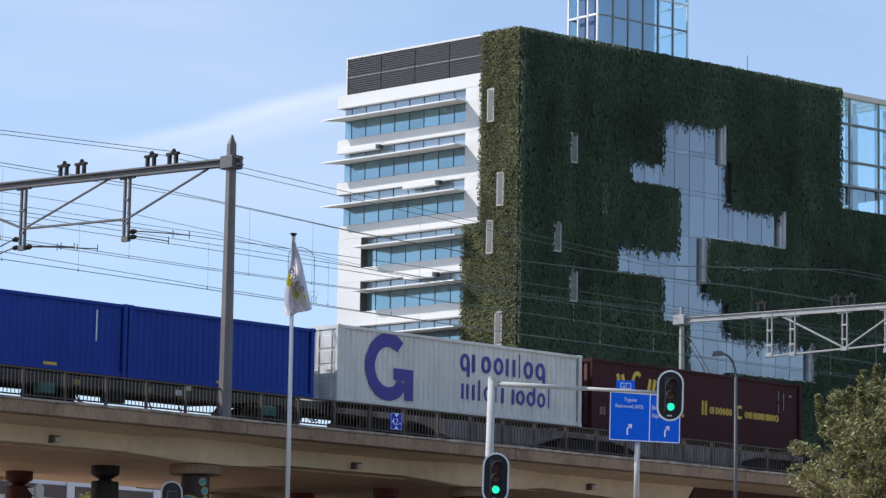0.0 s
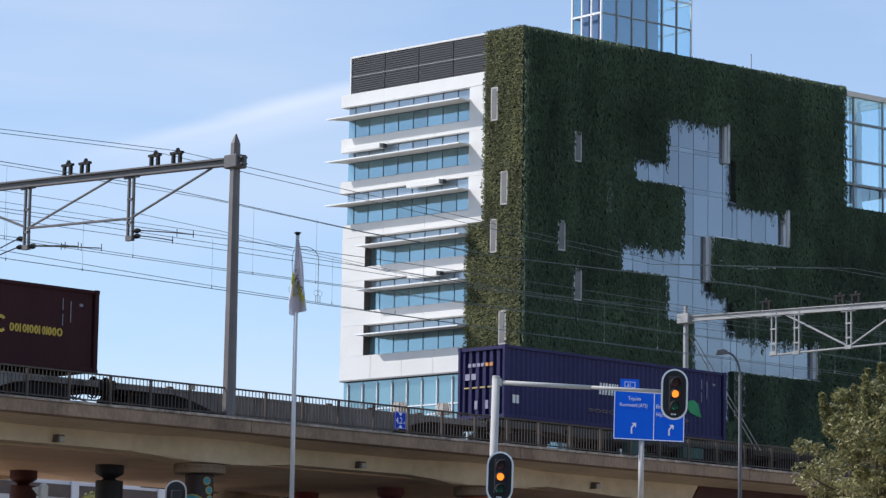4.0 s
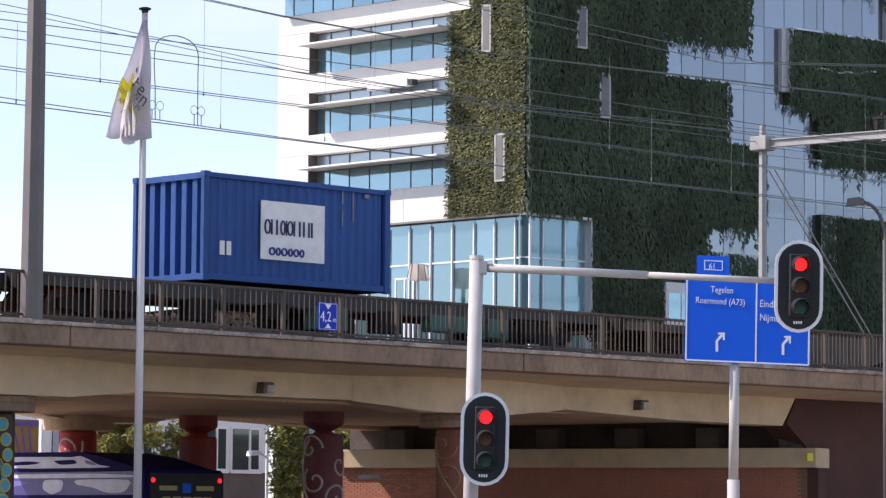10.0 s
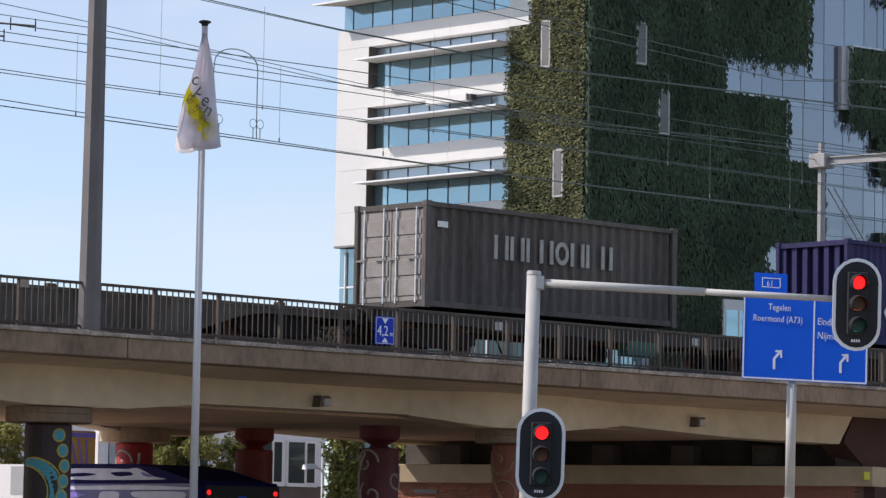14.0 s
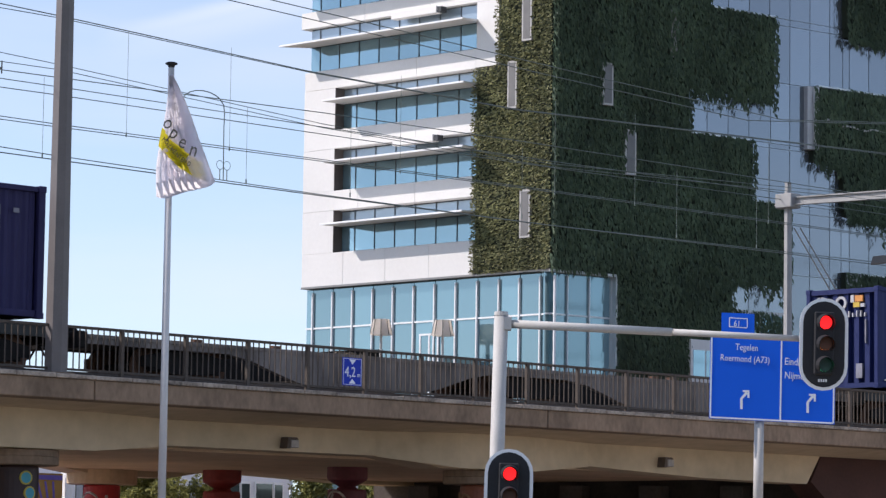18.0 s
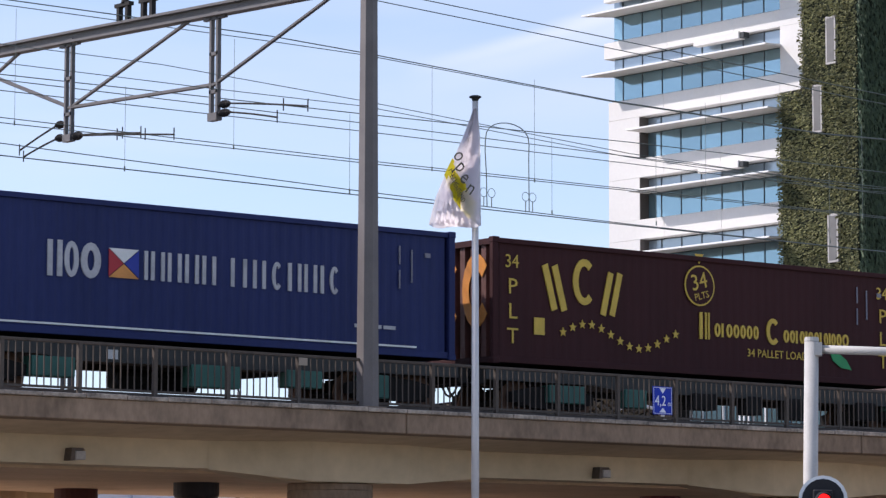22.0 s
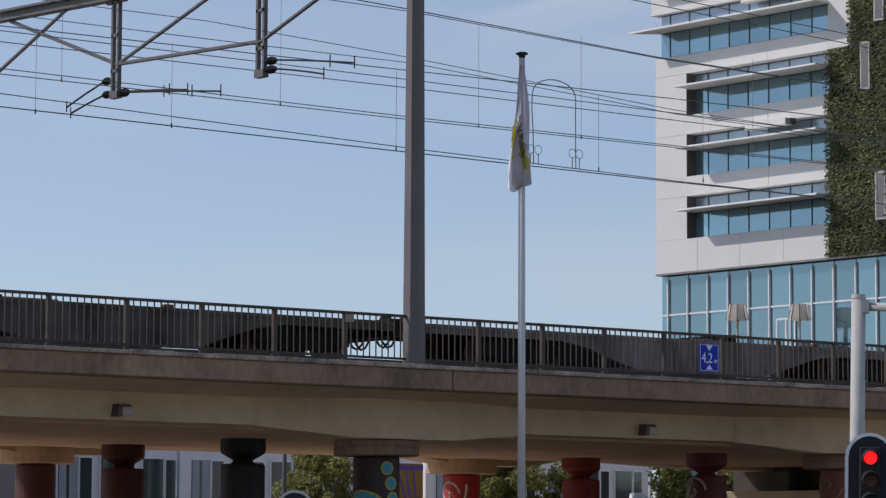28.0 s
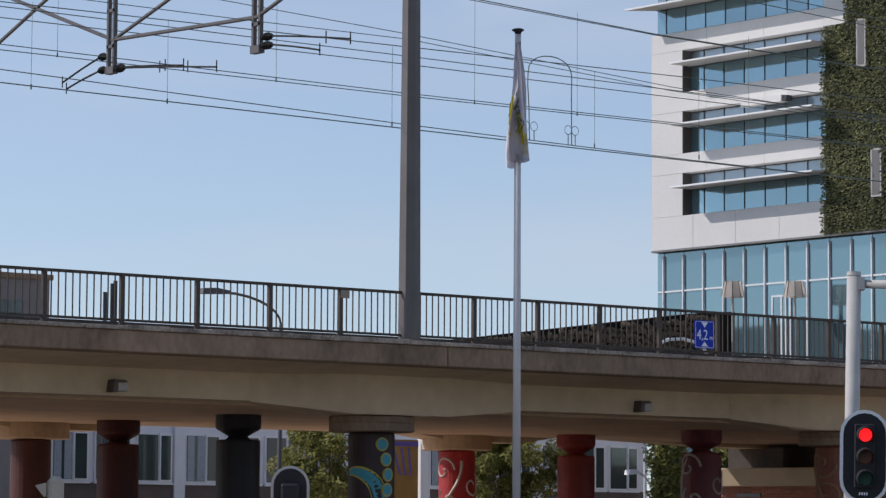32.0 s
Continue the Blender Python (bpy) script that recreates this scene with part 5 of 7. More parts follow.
def pocket_wagon(u0, u1, label="grimy grey pocket wagon with arched side sills", tone=None):
    ln = u1 - u0
    w = thing("pocket_wagon", label, "wagon", group="wagons of the train")
    double = ln > 24
    arches = [(0.0, 6.7), (10.9, 18.3), (ln - 5.2, ln)] if double else [(0.0, 5.3), (ln - 5.3, ln)]
    zt, zb, za = 1.03, 0.22, 0.82
    top = [(0.3, zt), (ln - 0.3, zt)]
    low = []
    for i, (a, b) in enumerate(arches):
        c = (a + b) / 2
        if i == 0:
            low += [(0.3, za), (b - 2.3, za), (b - 1.6, za - 0.11), (b - 0.4, zb + 0.13), (b + 0.15, zb)]
        elif b >= ln - 0.01:
            low += [(a - 0.25, zb), (a + 0.2, zb + 0.16), (a + 1.2, za - 0.12), (a + 2.0, za), (ln - 0.3, za)]
        else:
            low += [(a - 0.2, zb), (a + 0.4, zb + 0.13), (a + 1.6, za - 0.11), (c - 1.3, za), (c + 1.3, za), (b - 1.6, za - 0.11), (b - 0.4, zb + 0.13), (b + 0.2, zb)]
    prof = top[::-1] + low
    prof = [(x - ln / 2, z) for x, z in prof]
    for y0, y1 in ((-1.32, -1.16), (1.16, 1.32)):
        # far sill is coloured dark so that the arches look shaded inside
        grey = (tone or WAGON_GREY) if y0 < 0 else WAGON_DK
        sill = part("side_sill", prism(prof, y0, y1), grey, w)
        if y0 < 0:
            part("sill_lip", box(-ln / 2 + 0.3, ln / 2 - 0.3, -1.36, -1.322, 0.95, 1.03), grey, sill)
            rng = random.Random(int(u0 * 10))
            for k in range(int(ln / 1.0)):
                x = -ln / 2 + 0.9 + k * 1.0
                xx = x + ln / 2
                if any(a - 0.5 < xx < b + 0.5 for a, b in arches):
                    continue
                part("stiffener", box(x - 0.035, x + 0.035, -1.345, -1.322, 0.28, 0.945), grey, sill)
            for k in range(4):
                x = rng.uniform(-ln / 2 + 1, ln / 2 - 1)
                part("container_spigot", box(x - 0.12, x + 0.12, -1.34, -1.2, 1.03, 1.1), RUST, sill)
    part("pocket_floor", box(-ln / 2 + 6.9, -ln / 2 + (10.7 if double else ln - 5.6), -1.16, 1.16, 0.25, 0.35), WAGON_DK, w)
    if double:
        part("pocket_floor", box(-ln / 2 + 18.7, ln / 2 - 5.8, -1.16, 1.16, 0.25, 0.35), WAGON_DK, w)
    for a, b in arches:
        c = (a + b) / 2 - ln / 2
        part("bogie_deck", box(max(c - 2.6, -ln / 2 + 0.2), min(c + 2.6, ln / 2 - 0.2), -1.15, 1.15, 0.86, 0.97), WAGON_DK, w)
        bogie(w, min(max(c, -ln / 2 + 2.1), ln / 2 - 2.1))
    for e in (-1, 1):
        part("headstock", box(e * (ln / 2 - 0.2) - 0.12, e * (ln / 2 - 0.2) + 0.12, -1.3, 1.3, 0.72, 1.1, 0.02), WAGON_DK, w)
        coupling(w, e * (ln / 2 - 0.1), e)
    ride(w, (u0 + u1) / 2, RAIL_Z)
    return w


def flat_wagon(u0, u1, bogies, label="dark container flat wagon with teal brake boxes", full=0.55):
    ln = u1 - u0
    w = thing("flat_wagon", label, "wagon", group="wagons of the train")
    for s in (-1, 1):
        sill = part("side_sill", prism([(-ln / 2 + 0.2, 0.9), (-ln / 2 + 3.6, 0.9), (-ln / 2 + 4.6, 0.8), (ln / 2 - 4.6, 0.8), (ln / 2 - 3.6, 0.9), (ln / 2 - 0.2, 0.9), (ln / 2 - 0.2, 1.18), (-ln / 2 + 0.2, 1.18)], s * 1.18 - 0.06, s * 1.18 + 0.06), TEAL_DK, w)
        if s < 0:
            rng = random.Random(int(u0 * 7))
            x = -ln / 2 + (4.2 if full < 0.6 else 2.2)
            while x < ln / 2 - 2.5:
                ww = rng.uniform(0.5, 1.3)
                if rng.random() < full:
                    part("brake_box", box(x, x + ww, -1.3, -0.9, rng.uniform(0.3, 0.5), 0.85, 0.02), TEAL if rng.random() < 0.7 else WAGON_DK, sill)
                else:
                    part("sill_plate", box(x, x + 0.28, -1.26, -1.242, 0.86, 1.06), (POLE_GREY, HANDLE_Y, WAGON_DK)[int(rng.random() * 3)], sill)
                    part("brake_rod", tube((x + 0.1, -1.1, 0.82), (x + 0.5, -1.0, 0.3), 0.03, n=5), WAGON_DK, sill)
                x += ww + rng.uniform(0.5, 1.6)
    part("cross_deck", box(-ln / 2 + 0.2, ln / 2 - 0.2, -1.1, 1.1, 0.95, 1.1), WAGON_DK, w)
    part("air_tank", tube((-1.2, 0.2, 0.55), (0.9, 0.2, 0.55), 0.24, n=12), WAGON_DK, w)
    for x in bogies:
        bogie(w, x)
    for e in (-1, 1):
        part("headstock", box(e * (ln / 2 - 0.2) - 0.12, e * (ln / 2 - 0.2) + 0.12, -1.25, 1.25, 0.78, 1.16, 0.02), WAGON_DK, w)
        coupling(w, e * (ln / 2 - 0.1), e)
    ride(w, (u0 + u1) / 2, RAIL_Z)
    return w


HANDLE_Y = mat("faded_yellow_handle", (0.2, 0.17, 0.05), 0.7, vary=0.3)
TEAL_DK = mat("flat_wagon_frame", (0.021, 0.021, 0.019), 0.7, vary=0.35, scale=2)


def train():
    navy = (0.026, 0.023, 0.080)
    brown = (0.040, 0.011, 0.012)
    yellow = mat("faded_yellow_print", (0.56, 0.38, 0.05), 0.6, vary=0.2)
    white = mat("white_print", (0.72, 0.72, 0.7), 0.6, vary=0.15)
    print_white = mat("worn_white_print", (0.42, 0.42, 0.44), 0.7, vary=0.25, scale=3)
    purple = mat("violet_print", (0.05, 0.035, 0.25), 0.6, vary=0.1)
    orange = mat("orange_print", (0.6, 0.25, 0.06), 0.6, vary=0.2)
    green = mat("green_print", (0.01, 0.25, 0.08), 0.6, vary=0.2)
    faded = mat("faded_print", (0.155, 0.115, 0.088), 0.7, vary=0.3)
    Y = -1.27

    def plate(c, x0, x1, z0, z1, m, name="print_patch"):
        return part(name, box(x0, x1, Y, Y + 0.02, z0, z1), m, c)

    code = mat("worn_code_print", (0.2, 0.2, 0.24), 0.7, vary=0.3)

    def small_marks(c, hl, m, left=True):
        for z in (2.1, 1.55):
            plate(c, hl - 1.5, hl - 1.465, z, z + 0.42, code, "code_bar")
        plate(c, hl - 1.15, hl - 1.115, 1.7, 2.45, code, "code_bar")
        plate(c, hl - 0.75, hl - 0.6, 2.3, 2.4, code, "code_bar")
        if not left:
            return
        plate(c, -hl + 0.45, -hl + 0.6, 0.62, 0.95, m, "code_bar")
        plate(c, -hl + 0.66, -hl + 0.8, 0.62, 0.95, m, "code_bar")

    # 1, 2: blue boxes at the front of the stretch
    c, hl = container(24.6, 38.15, 2.62, (0.012, 0.04, 0.26), "blue steel container with small yellow label", 0.03)
    plate(c, hl - 3.6, hl - 3.0, 0.1, 0.28, yellow)
    plate(c, hl - 1.3, hl - 1.25, 1.2, 2.3, white, "code_bar")
    c, hl = container(38.4, 47.25, 2.62, (0.012, 0.04, 0.26), "shorter blue steel container", 0.03)
    plate(c, -0.3, 0.3, 0.1, 0.26, yellow)
    # 3: pale box with a large round mark
    c, hl = container(48.6, 62.15, 2.93, (0.60, 0.58, 0.54), "off-white intermodal container with large violet mark", 0.036, doors=True, door_col=(0.62, 0.61, 0.58))
    bm = bmesh.new()
    prev = None
    for i in range(22):
        a0, a1 = radians(50 + i * 12.6), radians(50 + (i + 1) * 12.6)
        o, n = 1.31, 0.78
        pts = [(math.cos(a0) * n * 0.86, math.sin(a0) * n), (math.cos(a0) * o * 0.86, math.sin(a0) * o), (math.cos(a1) * o * 0.86, math.sin(a1) * o), (math.cos(a1) * n * 0.86, math.sin(a1) * n)]
        ring = [bm.verts.new((-hl + 2.65 + x * 1.08, yy, 1.52 + z)) for x, z in (pts[:2] if i < 21 else pts[2:][::-1]) for yy in (Y, Y + 0.02)]
        if prev:
            for p, q in ((0, 2), (2, 3), (3, 1), (1, 0)):
                bm.faces.new((prev[p], prev[q], ring[q], ring[p]))
        prev = ring
    part("ring_mark", bm, purple, c, "large violet ring mark")
    plate(c, -hl + 2.95, -hl + 4.0, 1.05, 1.5, purple)
    plate(c, -hl + 3.55, -hl + 4.0, 0.3, 1.1, purple)
    bar_word(c, hl - 6.95, 1.72, 0.7, [0.54, 0.35, 0.54, 0.54, 0.54, 0.16, 0.56, 0.54], purple, 0.115, shapes="gioohlog", weight=0.2)
    bar_word(c, hl - 6.85, 0.62, 0.6, [0.15, 0.46, 0.26, 0.46, 0.3, 0.72, 0.48, 0.48, 0.46, 0.15], purple, 0.11, shapes="ihloihodol", weight=0.19)

    def big_marks(c, x, z, k, m, y):
        # leaning bars on either side of an open arc
        for d in (0, 0.3):
            part("name_bar", prism([(x + (0.2 + d) * k, z), (x + (0.37 + d) * k, z + 0.06 * k), (x + (0.07 + d) * k, z + 1.12 * k), (x + (d - 0.1) * k, z + 1.05 * k)], y, y + 0.03), m, c)
        ring_mark(c, x + 0.86 * k, z + 0.2 * k, 0.72 * k, 1.1 * k, m, 0.17 * k, 0, y, 48, 312)
        for d in (0, 0.29):
            part("name_bar", prism([(x + (1.72 + d) * k, z + 0.02 * k), (x + (1.88 + d) * k, z - 0.03 * k), (x + (2.14 + d) * k, z + 1.0 * k), (x + (1.98 + d) * k, z + 1.05 * k)], y, y + 0.03), m, c)

    # brown boxes with yellow lettering
    def brown_box(u0, u1, marks):
        # ends get a paler brown than the sides, with sunlight in the colour
        c, hl = container(u0, u1, 2.93, brown, "dark brown container with faded yellow print", 0.005, rough=0.75, lit_end_col=(0.10, 0.035, 0.028))
        if marks:
            for x in (-hl + 0.55, hl - 0.55):
                lettering("tall_code", "34", 0.44, yellow, c, pose(x - 0.02, Y + 0.01, 2.25) @ FRONT, align="CENTER")
                for i, ch in enumerate("PLT"):
                    lettering("tall_code", ch, 0.52, yellow, c, pose(x, Y + 0.01, 1.64 - i * 0.58) @ FRONT, align="CENTER", squeeze=1.15)
            bd = mat("end_orange_print", (0.55, 0.2, 0.02), 0.6, vary=0.25)
            for yy in (-0.62, 0.5):
                bm = bmesh.new()
                prev = None
                for i in range(17):
                    a0 = radians(40 + i * 17.5)
                    ring = [bm.verts.new((xx, yy - r * math.cos(a0) * 0.92, 1.72 + r * math.sin(a0) * 1.55)) for r in (0.3, 0.56) for xx in (-hl - 0.03, -hl - 0.015)]
                    if prev:
                        for p, q in ((0, 2), (2, 3), (3, 1), (1, 0)):
                            bm.faces.new((prev[p], prev[q], ring[q], ring[p]))
                    prev = ring
                part("end_ring", bm, bd, c, "orange ring mark")
        else:
            plate(c, -hl + 1.5, -hl + 1.75, 1.25, 1.55, yellow)
        # three big slanted bars, an arc of stars, one long word
        big_marks(c, -hl + 1.55, 1.3, 1.0, yellow, Y)
        for k in range(13):
            u = k / 12
            x, z = -hl + 2.1 + u * 3.6, 0.8 + 0.25 * math.sin(u * 6.9 + 0.1)
            pts = []
            for q in range(10):
                r = 0.115 if q % 2 == 0 else 0.048
                pts.append((x + r * math.sin(math.pi * q / 5), z + r * math.cos(math.pi * q / 5)))
            part("star", prism(pts, Y, Y + 0.02), yellow, c)
        x0, k, hk = (6.5, 1.06, 0.84) if marks else (6.95, 1.06, 0.78)
        dz = -0.2 if marks else 0.0
        bar_word(c, -hl + x0, 1.1 + dz, 0.78 * hk, [0.16, 0.15], yellow, 0.02, 0, Y, "ih", 0.15)
        bar_word(c, -hl + x0 + 0.48 * k, 1.18 + dz, 0.40 * hk, [w * k for w in (0.19, 0.12, 0.19, 0.19, 0.17, 0.18, 0.17)], yellow, 0.055)
        bar_word(c, -hl + x0 + 2.15 * k, 1.08 + dz, 0.78 * hk, [0.46], yellow, 0.05, 0, Y, "c", 0.17)
        bar_word(c, -hl + x0 + 2.72 * k, 1.16 + dz, 0.38 * hk, [w * k for w in (0.18, 0.17, 0.1, 0.17, 0.06, 0.17, 0.16, 0.11, 0.14, 0.05, 0.15, 0.17, 0.22)], yellow, 0.047)
        if marks:
            lettering("load_text", "34 PALLET LOADS", 0.28, yellow, c, pose(-hl + 8.1, Y + 0.01, 0.55) @ FRONT)
            pts = [(hl - 2.5, 0.82), (hl - 2.2, 0.8), (hl - 1.9, 0.62), (hl - 1.72, 0.38), (hl - 2.1, 0.42), (hl - 2.38, 0.58)]
            part("leaf_mark", prism(pts, Y, Y + 0.02), green, c, "green leaf mark")
            bm = lathe([(0.5, 0), (0.5, 0.02)], 24)
            bmesh.ops.transform(bm, matrix=pose(-hl + 6.5, Y + 0.012, 2.2, 90, 0, 0), verts=bm.verts)
            rr = part("round_mark", bm, yellow, c)
            bm = lathe([(0.46, 0), (0.46, 0.02)], 24)
            bmesh.ops.transform(bm, matrix=pose(-hl + 6.5, Y + 0.006, 2.2, 90, 0, 0), verts=bm.verts)
            part("round_field", bm, c.children[0].data.materials[0], rr)
            tilt = pose(-hl + 6.5, Y - 0.012, 2.2, 0, -14, 0)
            lettering("load_text", "34", 0.56, yellow, c, tilt @ pose(0, 0, -0.08) @ FRONT, align="CENTER")
            lettering("load_text", "PLTS", 0.24, yellow, c, tilt @ pose(0, 0, -0.33) @ FRONT, align="CENTER")
            part("name_bar", prism([(-hl + 6.36, 2.98), (-hl + 6.5, 2.74), (-hl + 6.64, 2.98)], Y, Y + 0.02), yellow, c)
        if marks:
            plate(c, -hl + 1.2, -hl + 1.52, 0.72, 1.12, yellow)
        small_marks(c, hl, faded, not marks)
        return c
    brown_box(62.95, 76.55, False)

    def navy_box(u0, u1, leaf, label):
        c, hl = container(u0, u1, 2.93, navy, label, 0.036, door_col=navy)
        x = -hl + (5.3 if not leaf else 5.6)
        bar_word(c, x, 1.38, 0.48, [0.28, 0.3, 0.1, 0.2], white, 0.08, 0.12, shapes="hhih", weight=0.21)
        bar_word(c, x + 1.24, 1.38, 0.48, [0.28, 0.28], orange, 0.06, 0.12, shapes="hc", weight=0.21)
        bar_word(c, x + 2.05, 1.34, 0.24, [0.05, 0.13, 0.14, 0.2], white, 0.08)
        if leaf:
            pts = [(hl - 2.45, 1.32), (hl - 2.3, 1.55), (hl - 2.0, 1.6), (hl - 1.72, 1.45), (hl - 1.6, 1.15), (hl - 1.5, 0.88), (hl - 1.75, 0.92), (hl - 2.0, 0.98), (hl - 2.25, 1.05)]
            part("leaf_mark", prism(pts, Y, Y + 0.02), green, c, "green leaf mark")
            bar_word(c, -hl + 5.0, 0.62, 0.14, [0.22, 0.4, 0.3, 0.5, 0.28, 0.6, 0.34, 0.45, 0.3, 0.5, 0.4, 0.28, 0.5], mat("small_print", (0.2, 0.15, 0.12), 0.7), 0.35)
            bd = mat("faint_yellow_print", (0.4, 0.3, 0.12), 0.6)
            pale = mat("end_pale_print", (0.26, 0.25, 0.33), 0.6, vary=0.3)
            for z0, z1, n, y0, st, ww, mm in ((2.12, 2.26, 4, -0.1, 0.24, 0.17, pale), (2.12, 2.26, 2, -0.58, 0.24, 0.17, orange), (1.6, 1.85, 2, 0.35, 0.35, 0.26, pale), (1.25, 1.31, 5, -1.05, 0.44, 0.3, bd), (0.4, 0.75, 3, -0.95, 0.6, 0.16, pale)):
                for k in range(n):
                    part("end_bar", box(-hl - 0.03, -hl + 0.0, y0 + k * st, y0 + k * st + ww, z0, z1), mm, c)
        else:
            pts = [(-hl + 1.62, 0.96), (-hl + 1.75, 1.12), (-hl + 1.88, 0.95), (-hl + 1.74, 0.74)]
            part("hazard_diamond", prism(pts, Y, Y + 0.02), white, c)
            bd = mat("end_stripe_yellow", (0.4, 0.3, 0.1), 0.6)
            for k in range(5):
                part("end_stripe", box(-hl - 0.03, -hl + 0.0, -1.05 + k * 0.44, -0.82 + k * 0.44, 0.76, 0.84), bd, c)
            for yy in (-0.85, 0.75):
                part("end_label", box(-hl - 0.05, -hl + 0.0, yy, yy + 0.2, 0.15, 0.55), white, c)
        small_marks(c, hl, white)
        return c
    navy_box(97.42, 110.98, True, "dark blue container with orange mark and green leaf")
    # short bright blue box with a white panel
    c, hl = container(147.5, 153.35, 2.55, (0.026, 0.08, 0.245), "short bright blue container with white panel", 0.036)
    plate(c, -1.2, 0.85, 0.6, 2.0, white)
    bar_word(c, -1.1, 1.2, 0.36, [0.2, 0.15, 0.11, 0.17, 0.02, 0.2, 0.16, 0.12, 0.15, 0.08, 0.15], mat("dark_print", (0.02, 0.03, 0.1)), 0.02, 0, -1.30, weight=0.1)
    bar_word(c, -0.95, 0.7, 0.2, [0.2, 0.15, 0.2, 0.15, 0.18, 0.15], mat("blue_print", (0.02, 0.03, 0.2)), 0.05, 0, -1.30)
    small_marks(c, hl, white)
    # grey ribbed box
    # doors are coloured paler than the sides, as lit by the sun
    c, hl = container(193.0, 202.0, 2.62, (0.1, 0.088, 0.08), "grimy grey ribbed bulk container", 0.08, 0.36, 0.7, doors=True, door_col=(0.26, 0.235, 0.215), vary=0.3, rods=WHITE_PLAIN)
    pale = mat("chalky_print", (0.36, 0.35, 0.32), 0.7, vary=0.3)
    bar_word(c, -2.2, 1.35, 0.6, [0.5, 0.5, 0.42, 0.48, 0.5, 0.5, 0.5, 0.42], pale, 0.06, 0, -1.29, shapes="hhihohih")
    plate(c, -hl + 0.35, -hl + 0.7, 2.0, 2.15, white)
    navy_box(209.3, 222.75, False, "dark blue corrugated container with orange mark")
    # ferry operator's blue box
    c, hl = container(252.75, 266.35, 2.93, (0.016, 0.025, 0.10), "smooth blue container with white print and flag mark", 0.012)
    bar_word(c, -hl + 2.85, 1.24, 0.76, [0.36, 0.36, 0.5], print_white, 0.03, shapes="hoo", weight=0.21)
    flag = [((0, 0), (0.75, 0), (0.375, 0.3), orange), ((0, 0.62), (0.375, 0.32), (0.75, 0.62), white), ((0, 0.02), (0, 0.6), (0.36, 0.31), mat("flag_red", (0.4, 0.03, 0.04))), ((0.75, 0.02), (0.75, 0.6), (0.39, 0.31), mat("flag_navy", (0.02, 0.04, 0.3)))]
    for *pp, m in flag:
        part("flag_mark", prism([(-hl + 4.35 + a, 1.3 + z) for a, z in pp], Y, Y + 0.02), m, c)
    bar_word(c, -hl + 5.25, 1.3, 0.62, [0.26, 0.26, 0.28, 0.28, 0.32, 0.42, 0.34, 0.27, 0.1, 0.26, 0.28, 0.26], print_white, 0.135, shapes="hhhhihhcihhc", weight=0.15)
    plate(c, -hl + 0.3, hl - 1.0, 0.22, 0.26, white, "waist_line")
    for x, w in ((-2.75, 0.24), (-2.1, 0.1), (-1.94, 0.34)):
        plate(c, hl + x, hl + x + w, 0.6, 0.68, print_white, "code_bar")
    small_marks(c, hl, white)
    def end_ring(y, z, ry, rz, t):
        bm = bmesh.new()
        rows = [[bm.verts.new((xx, y + r * ry * math.cos(a), z + r * rz * math.sin(a))) for r in (1, t) for xx in (-hl - 0.06, -hl - 0.01)] for a in (2 * math.pi * i / 14 for i in range(14))]
        for p, q in zip(rows, rows[1:] + rows[:1]):
            for a, b in ((0, 2), (2, 3), (3, 1), (1, 0)):
                bm.faces.new((p[a], p[b], q[b], q[a]))
        part("end_ring", bm, print_white, c)

    def end_bar(y0, y1, z0, z1, m):
        part("end_bar", box(-hl - 0.06, -hl, min(y0, y1), max(y0, y1), z0, z1), m, c)
    end_bar(0.92, 0.84, 2.3, 2.7, print_white)
    end_bar(0.78, 0.7, 2.48, 2.7, print_white)
    end_ring(0.46, 2.46, 0.13, 0.15, 0.5)
    end_ring(0.06, 2.5, 0.21, 0.2, 0.62)
    for y0, y1, z0, z1, m in ((-0.3, -0.42, 2.5, 2.72, print_white), (-0.46, -0.74, 2.52, 2.7, orange), (-0.4, -0.62, 2.36, 2.5, yellow), (-0.66, -0.8, 2.36, 2.46, print_white)):
        end_bar(y0, y1, z0, z1, m)
    for k in range(13):
        end_bar(0.95 - k * 0.145, 0.91 - k * 0.145, 2.08, 2.26 if k % 3 else 2.2, print_white)
    for y0, y1, z0, z1, m in ((1.02, 0.62, 1.12, 1.2, print_white), (0.98, 0.86, 0.25, 0.62, print_white), (0.42, 0.02, 0.9, 1.04, orange), (-0.5, -0.72, 0.3, 0.72, code), (-0.82, -0.86, 1.3, 2.0, code)):
        end_bar(y0, y1, z0, z1, m)
    for yy in (0.78, -0.2):
        part("door_rod", tube((-hl - 0.05, yy, 0.15), (-hl - 0.05, yy, 2.0), 0.022, n=6), c.children[0].data.materials[0], c)
    brown_box(267.65, 281.15, True)
    # faded ribbed box
    c, hl = container(282.6, 296.4, 2.93, (0.135, 0.093, 0.094), "faded grey-brown ribbed container", 0.075, 0.27, 0.7, doors=True, door_col=(0.11, 0.075, 0.07), vary=0.25, rods=POLE_GREY)
    big_marks(c, -hl + 3.05, 1.5, 0.68, faded, Y - 0.02)
    plate(c, -hl + 1.2, -hl + 1.5, 0.95, 1.3, faded)
    plate(c, hl - 1.4, hl - 1.05, 2.3, 2.6, white)
    # wagons
    flat_wagon(-5.0, 23.9, [-12.2, 0, 12.2])
    flat_wagon(24.2, 48.0, [-9.5, 9.5])
    pocket_wagon(48.2, 77.0, "dusty pale grey pocket wagon with arched side sills", WAGON_PALE)
    pocket_wagon(77.2, 96.6, "dusty pale grey pocket wagon with arched side sills", WAGON_PALE)
